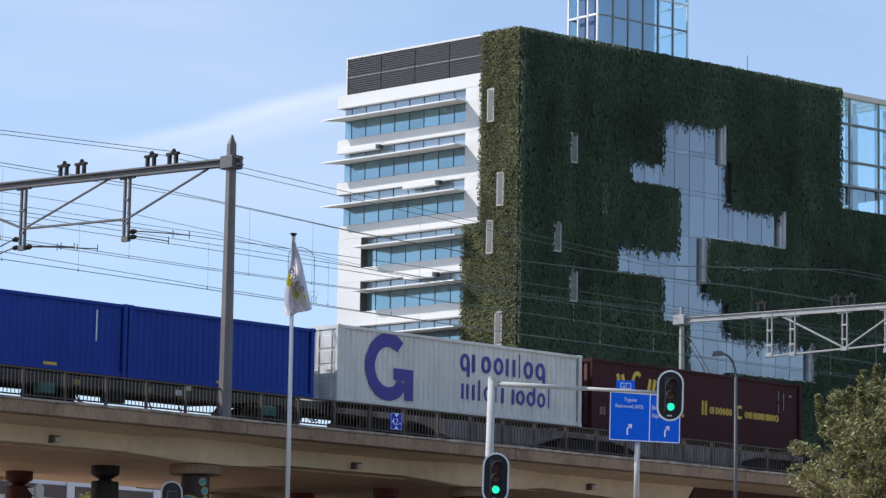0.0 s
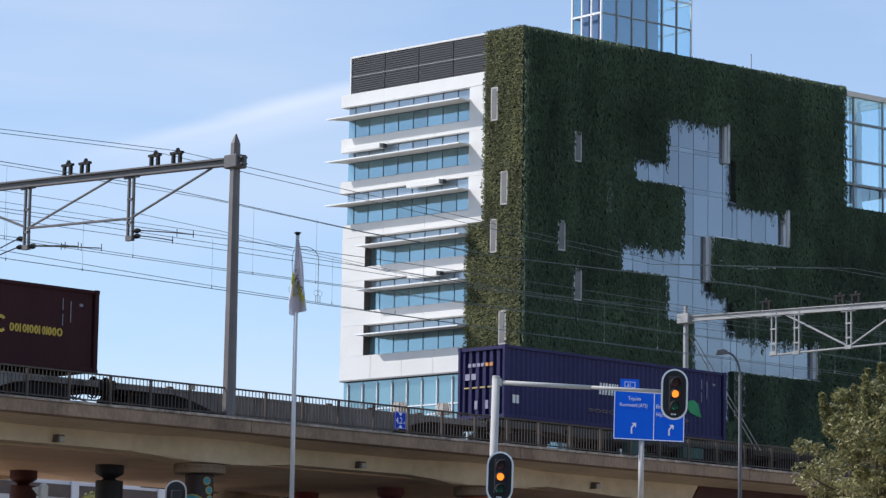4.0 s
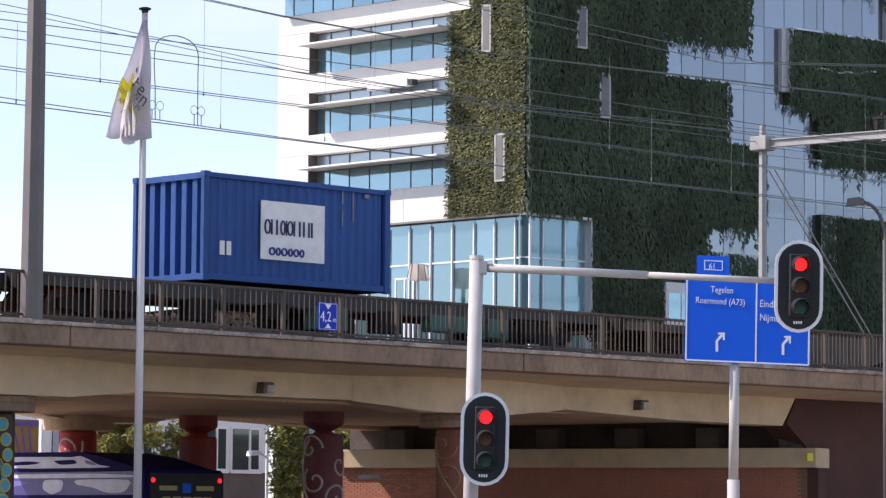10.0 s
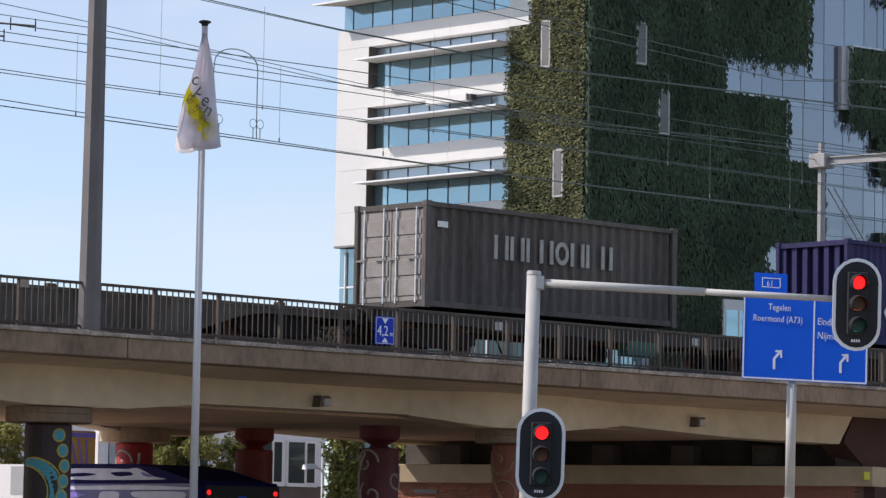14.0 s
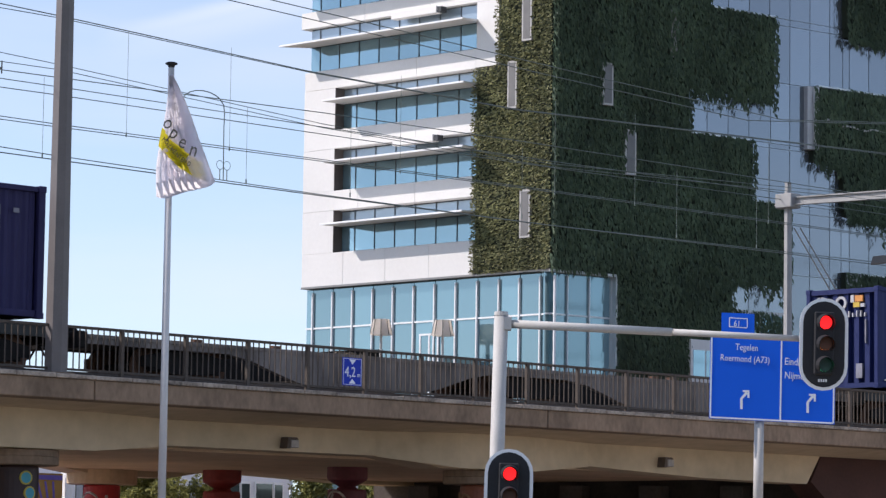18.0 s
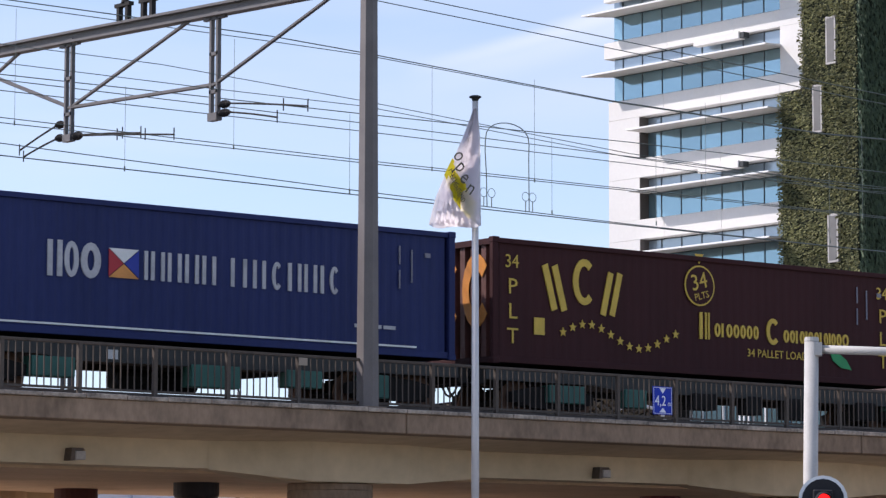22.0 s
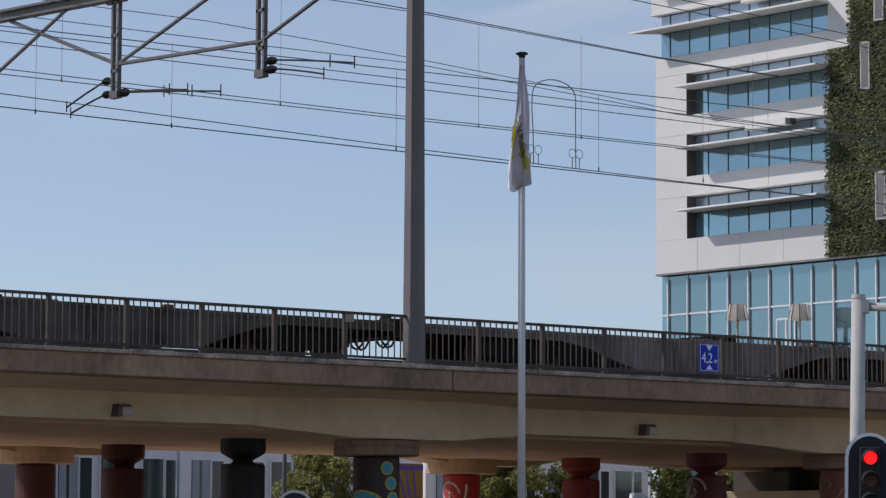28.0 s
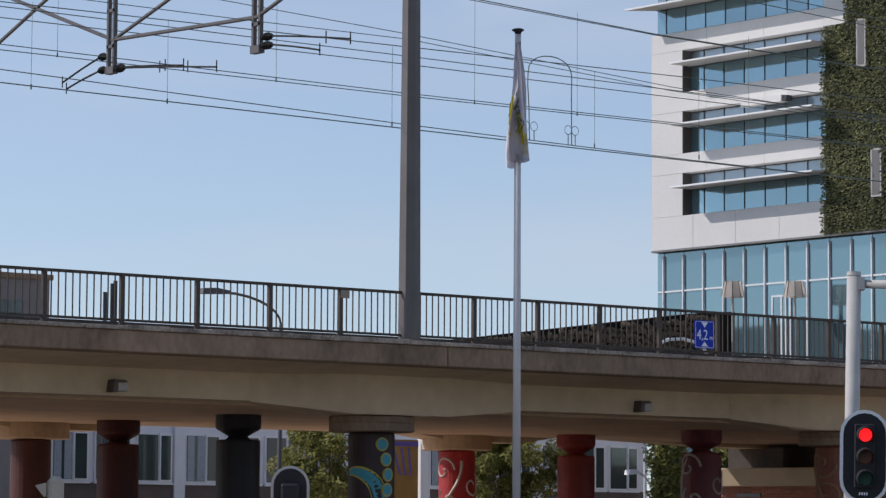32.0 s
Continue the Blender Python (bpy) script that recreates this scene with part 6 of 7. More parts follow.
    flat_wagon(96.8, 112.4, [-5.6, 5.6])
    pocket_wagon(112.6, 141.8, "sooty dark pocket wagon with arched side sills", WAGON_SOOT)
    flat_wagon(142.0, 161.6, [-7.2, 7.2], full=0.85)
    pocket_wagon(161.8, 191.0)
    flat_wagon(191.2, 208.6, [-6.3, 6.3])
    flat_wagon(208.8, 223.6, [-5.2, 5.2])
    pocket_wagon(223.8, 251.6, "dusty pale grey pocket wagon with arched side sills", WAGON_PALE)
    flat_wagon(251.8, 266.9, [-5.4, 5.4], full=0.8)
    flat_wagon(267.1, 296.8, [-12.4, 0, 12.4], full=0.7)
    pocket_wagon(297.0, 325.1)
    pocket_wagon(325.3, 354.5, "dusty pale grey pocket wagon with arched side sills", WAGON_PALE)


train()

# ---- traffic signals on a cranked mast ----
RED = glow_mat("red_lamp_lit", (1.0, 0.012, 0.012), 1.25)
AMBER = glow_mat("amber_lamp_lit", (1.0, 0.22, 0.015), 1.3)
GREEN = glow_mat("green_lamp_lit", (0.03, 0.9, 0.38), 1.2)
LENS_R = mat("red_lens_off", (0.05, 0.01, 0.008), 0.5, vary=0.2)
LENS_A = mat("amber_lens_off", (0.11, 0.035, 0.012), 0.5, vary=0.2)
LENS_G = mat("green_lens_off", (0.01, 0.055, 0.045), 0.5, vary=0.2)
LENSES = {}


def stadium(w, h, y0, y1, n=10):
    pts = []
    r = w / 2
    for i in range(n + 1):
        a = math.pi * i / n
        pts.append((r * math.cos(a), h / 2 - r + r * math.sin(a)))
    for i in range(n + 1):
        a = math.pi + math.pi * i / n
        pts.append((r * math.cos(a), -h / 2 + r + r * math.sin(a)))
    return prism(pts, y0, y1)


def signal_head(key, m, w=0.72, h=1.38):
    s = thing("traffic_light", "three-lamp traffic light on a black white-rimmed backboard", "traffic light", m, "traffic lights at the junction")
    part("rim", stadium(w, h, 0.0, 0.03), WHITE_PLAIN, s, "white reflective rim")
    part("backboard", stadium(w - 0.10, h - 0.10, -0.012, 0.0), BLACK, s)
    part("housing", box(-0.15, 0.15, -0.075, -0.012, -0.46, 0.48, 0.02), BLACK, s)
    part("housing_back", box(-0.16, 0.16, 0.03, 0.22, -0.47, 0.5, 0.03), BLACK, s)
    LENSES[key] = []
    for k, (lit, off) in enumerate(((RED, LENS_R), (AMBER, LENS_A), (GREEN, LENS_G))):
        z = 0.32 - k * 0.315
        # two-faced lamp insert: lit side and dark side
        bm = lathe([(0.098, 0.0), (0.098, 0.014)], 20)
        bmesh.ops.transform(bm, matrix=pose(0, 0, 0, 90, 0, 0), verts=bm.verts)
        l = part("lamp", bm, lit, s)
        l.location = (0.01, -0.085, z)
        bm = lathe([(0.098, 0.0), (0.098, 0.014)], 20)
        bmesh.ops.transform(bm, matrix=pose(0, 0.001, 0, -90, 0, 0), verts=bm.verts)
        part("lamp_back", bm, off, l)
        LENSES[key].append(l)
        bm = bmesh.new()
        prev = None
        for i in range(13):
            a = radians(-50 + i * 280 / 12)
            c, d = math.cos(a), math.sin(a)
            f = -0.28 if d > 0 else -0.28 + 0.2 * -d
            q = [bm.verts.new((0.01 + 0.135 * c, -0.07, z + 0.135 * d)), bm.verts.new((0.028 + 0.122 * c, f, z - 0.016 + 0.122 * d)), bm.verts.new((0.028 + 0.112 * c, f, z - 0.016 + 0.112 * d)), bm.verts.new((0.01 + 0.125 * c, -0.07, z + 0.125 * d))]
            if prev:
                for j in range(4):
                    bm.faces.new((prev[j], prev[(j + 1) % 4], q[(j + 1) % 4], q[j]))
            prev = q
        part("visor", bm, BLACK, s, "black lamp visor")
    for i in range(4):
        part("label_bar", box(-0.075 + i * 0.035, -0.052 + i * 0.035, -0.016, -0.012, -0.56, -0.52), WHITE_PLAIN, s)
    return s


def signals():
    base = set_out(1.2, pose(33.4, 33.07, 0, 0, 0, -45.28))
    p = thing("signal_mast", "pale grey steel signal mast with a long outreach arm", "signal mast", base)
    part("pole", tube((-0.06, 0, -0.1), (0.045, 0, 5.62), 0.115, 0.105, 14), POLE_GREY, p, smooth=True)
    part("pole_cap", tube((0.045, 0, 5.62), (0.046, 0, 5.68), 0.112, 0.10, 14), POLE_GREY, p)
    part("arm", tube((0.14, 0, 5.50), (2.6, 0, 5.405), 0.065, 0.06, 10), POLE_GREY, p, smooth=True)
    part("arm_tip", tube((2.55, 0, 5.407), (4.75, 0, 5.32), 0.05, 0.045, 10), POLE_GREY, p, smooth=True)
    part("arm_collar", box(0.08, 0.2, -0.1, 0.1, 5.40, 5.60, 0.01), POLE_GREY, p)
    for k in range(4):
        part("pole_band", tube((-0.055, 0, 1.3 + k * 0.2), (-0.053, 0, 1.4 + k * 0.2), 0.12, n=14), BLACK if k % 2 == 0 else WHITE_PLAIN, p)
    signal_head("arm", base @ pose(4.84, -0.2, 5.235, 0, 1.0, 0))
    signal_head("post", base @ pose(0.18, -0.32, 2.93, 0, 1.0, 0))
    # backs of two more signals seen low beside the road
    for x, y, z in ((25.9, 36.8, 2.05),):
        b = thing("traffic_light", "black traffic light backboard with pale rim seen from its rear", "traffic light", set_out(1.3, pose(x, y, z, 0, 0, -36)), "traffic lights at the junction")
        part("rim", stadium(0.55, 1.35, 0, 0.03), POLE_GREY, b)
        part("backboard", stadium(0.47, 1.27, -0.014, 0.0), BLACK, b)
        part("housing", box(-0.13, 0.13, -0.2, -0.014, -0.5, 0.42, 0.03), BLACK, b)
        part("post", tube((0, 0.1, -z), (0, 0.1, 0.3), 0.07, n=10), POLE_GREY, b)
    b = thing("traffic_light", "grey traffic light housing seen from the side", "traffic light", set_out(1.3, pose(23.05, 38.6, 0, 0, 0, -60)), "traffic lights at the junction")
    beige = mat("beige_signal_housing", (0.40, 0.37, 0.31), 0.6, vary=0.15, scale=4)
    part("housing", box(-0.02, 0.16, -0.15, 0.15, 1.65, 2.55, 0.07), beige, b)
    for k in range(3):
        part("visor", prism([(-0.2, 2.42 - k * 0.29), (-0.02, 2.46 - k * 0.29), (-0.02, 2.26 - k * 0.29), (-0.06, 2.26 - k * 0.29)], -0.11, 0.11), beige, b)
    part("post", tube((0.07, 0, 0), (0.07, 0, 1.66), 0.06, n=10), POLE_GREY, b)


def road_sign():
    s = thing("direction_sign", "blue direction sign with white lettering on a grey post", "road sign", set_out(1.2, pose(38.32, 32.12, 0, 0, 0, -50.03)))
    part("post", tube((-0.02, 0.12, -0.1), (-0.02, 0.12, 2.4), 0.10, n=12), POLE_GREY, s, smooth=True)
    part("post_upper", tube((-0.02, 0.12, 2.4), (0, 0.12, 4.3), 0.08, n=12), POLE_GREY, s, smooth=True)
    part("panel", prism([(-0.79, 4.27), (1.18, 4.19), (1.20, 5.52), (-0.77, 5.64)], 0.0, 0.03), SIGN_BLUE, s, "blue sign panel with white border")
    part("tab", prism([(-0.6, 5.64), (-0.08, 5.61), (-0.08, 5.93), (-0.6, 5.95)], 0.0, 0.03), SIGN_BLUE, s)
    for k in (4.45, 5.3):
        part("back_rail", box(-0.75, 1.15, 0.03, 0.07, k, k + 0.06), STEEL_GREY, s)
    wm = mat("sign_white", (0.8, 0.82, 0.85), 0.4, vary=0.03)
    edges = [((-0.77, 4.29), (1.16, 4.21)), ((1.16, 4.21), (1.18, 5.50)), ((1.18, 5.50), (-0.75, 5.62)), ((-0.75, 5.62), (-0.77, 4.29)), ((0.33, 4.25), (0.35, 5.55))]
    for a, b in edges:
        d = Vector((b[0] - a[0], b[1] - a[1])).normalized() * 0.012
        n = Vector((-d.y, d.x))
        part("border_line", prism([(a[0] - n.x, a[1] - n.y), (b[0] - n.x, b[1] - n.y), (b[0] + n.x, b[1] + n.y), (a[0] + n.x, a[1] + n.y)], -0.004, 0.0), wm, s)

    def text(t, x, z, size, sq=0.8):
        lettering("lettering", t, size, wm, s, pose(x, -0.006, z, 0, 3.2, 0) @ FRONT, 0.003, squeeze=sq)
    text("Roermond (A73)", -0.62, 5.19, 0.145, 0.78)
    text("Tegelen", -0.38, 5.36, 0.145, 0.78)
    text("Eindhoven", 0.39, 5.13, 0.16, 0.78)
    text("Nijmegen", 0.39, 4.91, 0.16, 0.78)
    text("61", -0.41, 5.735, 0.13, 0.85)
    for a, b in (((-0.48, 5.72), (-0.20, 5.70)), ((-0.48, 5.86), (-0.20, 5.845))):
        part("number_frame", prism([(a[0], a[1]), (b[0], b[1]), (b[0], b[1] + 0.014), (a[0], a[1] + 0.014)], -0.004, 0.0), wm, s)
    for x in (-0.48, -0.2):
        part("number_frame", box(x, x + 0.014, -0.004, 0, 5.715, 5.865), wm, s)
    for x, z in ((-0.28, 4.42), (0.76, 4.37)):
        pts = [(x - 0.02, z), (x + 0.02, z), (x + 0.02, z + 0.16), (x + 0.1, z + 0.25), (x + 0.07, z + 0.28), (x - 0.02, z + 0.17)]
        part("arrow_shaft", prism(pts, -0.004, 0.0), wm, s)
        part("arrow_head", prism([(x + 0.02, z + 0.30), (x + 0.125, z + 0.30), (x + 0.125, z + 0.18), (x + 0.095, z + 0.18), (x + 0.095, z + 0.27), (x + 0.02, z + 0.27)], -0.0045, 0.0), wm, s)


def height_sign():
    s = thing("height_sign", "small blue clearance sign on the viaduct railing", "road sign", pose(48.44, 52.925, 6.02))
    wm = mat("height_sign_white", (0.75, 0.78, 0.85), 0.45, vary=0.05)
    part("panel", box(0, 0.60, 0, 0.02, 0, 0.64, 0.006), SIGN_BLUE2, s)
    for x0, x1, z0, z1 in ((0.02, 0.58, 0.02, 0.03), (0.02, 0.58, 0.61, 0.62), (0.02, 0.03, 0.03, 0.61), (0.57, 0.58, 0.03, 0.61)):
        part("border_line", box(x0, x1, -0.004, 0.0, z0, z1), wm, s)
    part("triangle", prism([(0.2, 0.60), (0.4, 0.60), (0.3, 0.48)], -0.004, 0), wm, s)
    part("triangle", prism([(0.2, 0.05), (0.4, 0.05), (0.3, 0.16)], -0.004, 0), wm, s)
    lettering("figure", "4,2", 0.33, wm, s, pose(0.06, -0.004, 0.205) @ FRONT, 0.003, squeeze=0.85)
    lettering("figure", "m", 0.16, wm, s, pose(0.45, -0.004, 0.205) @ FRONT, 0.003, squeeze=0.8)
    t = thing("fence_plate", "small tan plate fixed to the railing", "sign", pose(38.5, 52.93, 6.66))
    part("plate", box(0, 0.22, 0, 0.02, 0, 0.16, 0.004), mat("tan_plate", (0.3, 0.25, 0.2), 0.7), t)


FLAG_PIECES = []
FLAG_FORM = [(0, -2, 11, 4), (0.5, -2, 12, 4), (2, -1, 10, 4), (3, -2, 6, 0), (6, -1, 4, 0), (7.5, -2, 4, 0), (8, -1, 3, 0), (9, -9, 0, 6), (10, -11, -3, 8), (11, -9, -3, 4), (11.5, -19, -5, 8), (12, -25, -7, 8),
             (12.5, -18, -1, 8), (13, -11, 0, 8), (15.5, -9, 12, 26), (16, -14, 14, 28), (16.5, -18, 4, 24), (17, -9, 6, 20), (17.5, -7, 14, 16), (18, -1, 18, 10), (18.6, -3, 9, 8), (19, -5, 3, 8), (20, -11, -2, 8), (21, -31, -4, 6), (21.5, -24, -3, 6), (22, -17, -2, 5),
             (23, -9, 1, 5), (24, -3, 3, 0), (25, -5, 0, 0), (27, -4, 1, 0), (28, -3, 1, 0), (29, -4, 1, 0), (30, -4, 2, 0), (31, -3, 2, 0), (32, -2, 2, 0)]


def flag():
    m = set_out(1.325, pose(31.63, 38.73, 0, 0, 0, -39.2))
    p = thing("flagpole", "slender white flagpole with a dark round cap", "flagpole", m)
    part("pole", tube((0, 0, -0.1), (0, 0, 9.75), 0.072, 0.05, 14), WHITE_POLE, p, smooth=True)
    part("cap", lathe([(0.05, 9.76), (0.06, 9.795), (0.098, 9.81), (0.098, 9.83), (0.06, 9.845)], 16), BLACK, p)
    f = thing("flag", "limp white flag with yellow band and dark print on its pole", "flag", m @ pose(0, 0, 9.62))
    cloth = cloth_mat("white_cloth", (0.97, 0.95, 0.97), 0.88)
    yel = cloth_mat("yellow_cloth", (0.92, 0.86, 0.10), 0.8)
    ink = mat("dark_cloth_print", (0.09, 0.085, 0.06), 0.8)

    def strip(k, r0, r1, slope, grow, y, thick):
        # one gore of the cloth, widening from the top, gently waved along its length
        bm = bmesh.new()
        rows = []
        for i in range(9):
            r = r0 + (r1 - r0) * i / 8
            half = (0.03 + 0.088 * min(r, 1.5)) * grow
            sway = 0.02 * math.sin(r * 3.2)
            fold = 0.03 * math.sin(r * 2.4 + 0.5) + 0.012 * math.sin(r * 6 + k * 0.5)
            row = []
            for q in (-1, -0.5, 0, 0.5, 1):
                row.append(bm.verts.new((half * q + sway, y - fold - 0.007 * (1 - q * q), -r - slope * half * q + 0.05 * q * q * (r / 2) ** 3)))
            rows.append(row)
        for a, b in zip(rows, rows[1:]):
            for q in range(4):
                bm.faces.new((a[q], a[q + 1], b[q + 1], b[q]))
        bmesh.ops.solidify(bm, geom=bm.faces, thickness=thick)
        return bm
    for k, ln in enumerate((2.04, 2.0, 1.97, 1.95, 1.95, 1.95, 1.95)):
        slope = (-0.2, -0.15, -0.1, 0, 0, 0, 0)[k]
        q = part("cloth_fold", strip(k, 0.0, ln, slope, 1.0, 0.0, 0.003), cloth, f, smooth=True)
        q.location = (0, -0.03 - 0.007 * k, 0)
        FLAG_PIECES.append((q, k / 6))
        r = 0.98 + 0.085 * k
        if k < 6:
            part("yellow_band", strip(k, r, r + 0.34, 0.85, 0.97, -0.0045, 0.002), yel, q, smooth=True)
        if k % 2 == 0:
            lettering("print_letter", "open"[k // 2], 0.34, ink, q, pose(-0.13, -0.066, -r + 0.12, 0, 33, 0) @ FRONT, 0.002, squeeze=0.8)
        if k < 6:
            lettering("print_letter", ("MO", "NU", "ME", "NT", "EN", "D")[k], 0.115, ink, q, pose(-0.12, -0.062, -r - 0.13, 0, 38, 0) @ FRONT, 0.002, squeeze=0.66)


WHITE_POLE = mat("white_flagpole", (0.57, 0.555, 0.55), 0.4, 0.1, vary=0.06, scale=2)
signals()
road_sign()
height_sign()
flag()


# ---- planting ----
def crown_mesh(name, blobs, n, size, material, parent, seed):
    rng = random.Random(seed)
    vs, fs = [], []
    for _ in range(n):
        cx, cy, cz, r = rng.choice(blobs)
        d = Vector((rng.gauss(0, 1), rng.gauss(0, 1), rng.gauss(0, 1))).normalized()
        rr = r * (0.55 + 0.5 * rng.random() ** 0.6)
        c = Vector((cx, cy, cz)) + Vector((d.x * rr, d.y * rr, d.z * rr * 0.85))
        q = Euler((rng.uniform(-1, 1), rng.uniform(-1, 1), rng.uniform(0, 6.3))).to_matrix()
        s = size * rng.uniform(0.6, 1.3)
        k = len(vs)
        for v in ((-s, 0, 0), (0, -s * 0.42, 0.04 * s), (s, 0, -0.15 * s), (0, s * 0.42, 0.05 * s)):
            vs.append(tuple(c + q @ Vector(v)))
        fs.append((k, k + 1, k + 2, k + 3))
    return raw(name, vs, fs, material, parent)


def tree(x, y, z, blobs, trunk_h, n, size, material, label, seed):
    t = thing("tree", label, "tree", pose(x, y, z), "trees around the viaduct")
    rng = random.Random(seed)
    bm = bmesh.new()
    add_tube(bm, (0, 0, -0.2), (0.05, 0.02, trunk_h), 0.16, 0.11, 8)
    for cx, cy, cz, r in blobs[:9]:
        a = Vector((0.05, 0.02, trunk_h * rng.uniform(0.7, 1.0)))
        mid = a.lerp(Vector((cx, cy, cz)), 0.5) + Vector((0, 0, 0.15))
        add_tube(bm, a, mid, 0.07, 0.045, 6)
        add_tube(bm, mid, (cx, cy, cz), 0.045, 0.015, 6)
    part("trunk", bm, BARK, t)
    crown_mesh("crown", blobs, n, size, material, t, seed)
    return t


def planting():
    rng = random.Random(3)

    def blobset(w, h, zc, n, r0, r1):
        out = []
        for _ in range(n):
            a, u = rng.uniform(0, 6.28), math.sqrt(rng.random())
            zz = rng.uniform(-1, 1)
            k = math.sqrt(max(0.05, 1 - zz * zz))
            out.append((math.cos(a) * u * w * k, math.sin(a) * u * w * k, zc + zz * h, rng.uniform(r0, r1)))
        return out

    def shoots(w, z0, n):
        # upright young shoots standing out of the crown
        out = []
        for _ in range(n):
            x, y, top = rng.uniform(-w, w), rng.uniform(-w, w) * 0.7, rng.uniform(0.5, 1.2)
            lean = rng.uniform(-0.25, 0.25)
            zz = z0 - (abs(x) / w) ** 2 * 1.1
            out += [(x + lean * i * 0.16, y, zz + i * 0.16 * top / 0.9, 0.17 - 0.014 * i) for i in range(7)]
        return out
    tree(46.95, 29.4, 0, blobset(2.75, 2.5, 3.55, 190, 0.2, 0.5) + shoots(2.3, 5.3, 7), 2.0, 30000, 0.088, LEAF, "leafy olive-green tree beside the road", 21)
    tree(49.7, 29.6, 0, blobset(2.3, 2.8, 4.2, 150, 0.2, 0.5) + shoots(2.0, 6.5, 6), 2.4, 23000, 0.088, LEAF, "leafy olive-green tree beside the road", 22)
    # behind the viaduct
    for x, y, w, h, zc, n, sd in ((63.1, 88, 1.6, 1.3, 4.2, 5500, 31), (71.6, 88, 2.0, 1.35, 4.3, 7500, 32), (71.2, 79.2, 0.4, 1.45, 3.95, 3500, 33), (74.35, 79.2, 1.15, 1.45, 3.95, 4500, 34)):
        tree(x, y, 0, blobset(w, h, zc, 45, 0.3, 0.6), 1.6, n * 2, 0.095, LEAF_BACK, "sunlit green tree behind the viaduct", sd)
    hd = thing("hedge", "clipped bright green shrub bed beyond the piers", "hedge", pose(0, 0, 0))
    bl = [(62.6 + i * 0.2, 74 + rng.uniform(-0.5, 0.5), z * (1.45 + 0.036 * i) - 0.62 + rng.uniform(-0.08, 0.08), 0.6) for i in range(36) for z in (0.75, 1.0)]
    crown_mesh("foliage", bl, 14000, 0.09, LEAF_BRIGHT, hd, 9)


LEAF_BACK = leaf_mat("leaf_back", (0.26, 0.275, 0.10), through_light=0.4)
LEAF_BRIGHT = leaf_mat("shrub_bright", (0.20, 0.28, 0.04), through_light=0.4)
planting()


# ---- beyond the viaduct ----
def far_block():
    b = thing("apartment_block", "low pale rendered block with rows of white windows behind the viaduct", "apartment block", pose(0, 105, 0))
    grey = mat("grey_render", (0.74, 0.74, 0.78), 0.8, vary=0.08, scale=0.6)
    brown = mat("brown_brick_band", (0.13, 0.10, 0.09), 0.85, vary=0.2, scale=1.5, fine=20)
    part("wall", box(48, 93.4, 0.3, 12, 0, 8.6), grey, b)
    part("roof", box(47.8, 93.6, 0.1, 12.2, 8.6, 8.8), CONCRETE, b)
    for z0, z1 in ((2.3, 3.72), (6.7, 7.4)):
        part("brick_band", box(48.2, 93.2, 0.2, 0.3, z0, z1), brown, b)
    k = 0
    for bay in range(7):
        base = 49.99 + bay * 6.13
        part("pier_strip", box(base, base + 0.5, 0.1, 0.31, 0, 8.5), grey, b)
        for off in (0.56, 2.5, 4.42):
            x, w = base + off, 1.64
            zt = 5.72
            if x + w > 93:
                continue
            win = part("window", box(x, x + w, 0.2, 0.31, 3.76, zt), WHITE_PLAIN, b)
            split = x + (0.98 if k % 3 else 0.9)
            part("pane", box(x + 0.07, split, 0.17, 0.199, 3.84, zt - 0.08), GLASS_HOME, win)
            part("casement", box(split + 0.05, x + w - 0.02, 0.14, 0.199, 3.79, zt - 0.02), WHITE_PLAIN, win)
            part("pane", box(split + 0.12, x + w - 0.1, 0.12, 0.139, 3.87, zt - 0.11), GLASS_HOME, win)
            if k % 3 == 0:
                for c0, c1 in ((0.09, 0.42), (0.55, 0.88)):
                    part("curtain", box(x + c0, x + c1, 0.16, 0.166, 3.85, zt - 0.09), CURTAIN, win)
            part("sill", box(x - 0.05, x + w + 0.05, 0.08, 0.2, 3.68, 3.755), WHITE_PLAIN, win)
            win = part("window", box(x, x + w, 0.18, 0.31, 0.6, 2.1), WHITE_PLAIN, b)
            for j in range(2):
                part("pane", box(x + 0.1 + j * w / 2, x + w / 2 - 0.06 + j * w / 2, 0.15, 0.179, 0.7, 2.0), GLASS_HOME, win)
            k += 1
    h = thing("flat_roofed_house", "distant grey flat-roofed house beyond the tracks", "house", pose(50, 100, 0))
    part("wall", box(0, 9.5, 0, 8, 0, 11.0), mat("dim_grey_wall", (0.22, 0.2, 0.2), 0.8, vary=0.1), h)
    part("roof", box(-0.1, 9.6, -0.1, 8.1, 11.0, 11.2), CONCRETE, h)
    for k in range(3):
        part("window", box(1 + k * 2.8, 2.8 + k * 2.8, -0.04, 0.02, 9.2, 10.2), GLASS_HOME, h)
    c = thing("chimney_flues", "pair of dark metal flues above a distant roof", "chimney", pose(55.8, 90, 0))
    for x, z in ((-0.1, 9.8), (0.18, 10.1), (0.3, 10.2)):
        part("flue", tube((x, 0, 0), (x, 0, z), 0.07, n=8), FRAME_DK, c)
    # gabion wall beyond the far track
    g = thing("gabion_wall", "rising gabion wall of brown stones beyond the tracks", "wall", set_out(1.15, Matrix()), kind="structure")
    part("core", prism([(53.5, 5.2), (67.4, 5.2), (67.4, 8.75), (65.6, 8.6), (54.0, 7.1)], 71.8, 72.6), WAGON_DK, g)
    stone = mat("gabion_stone", (0.135, 0.10, 0.065), 0.9, vary=0.45, scale=4, fine=20, bump=0.5, rand=0.35)
    rng = random.Random(8)
    bd = []
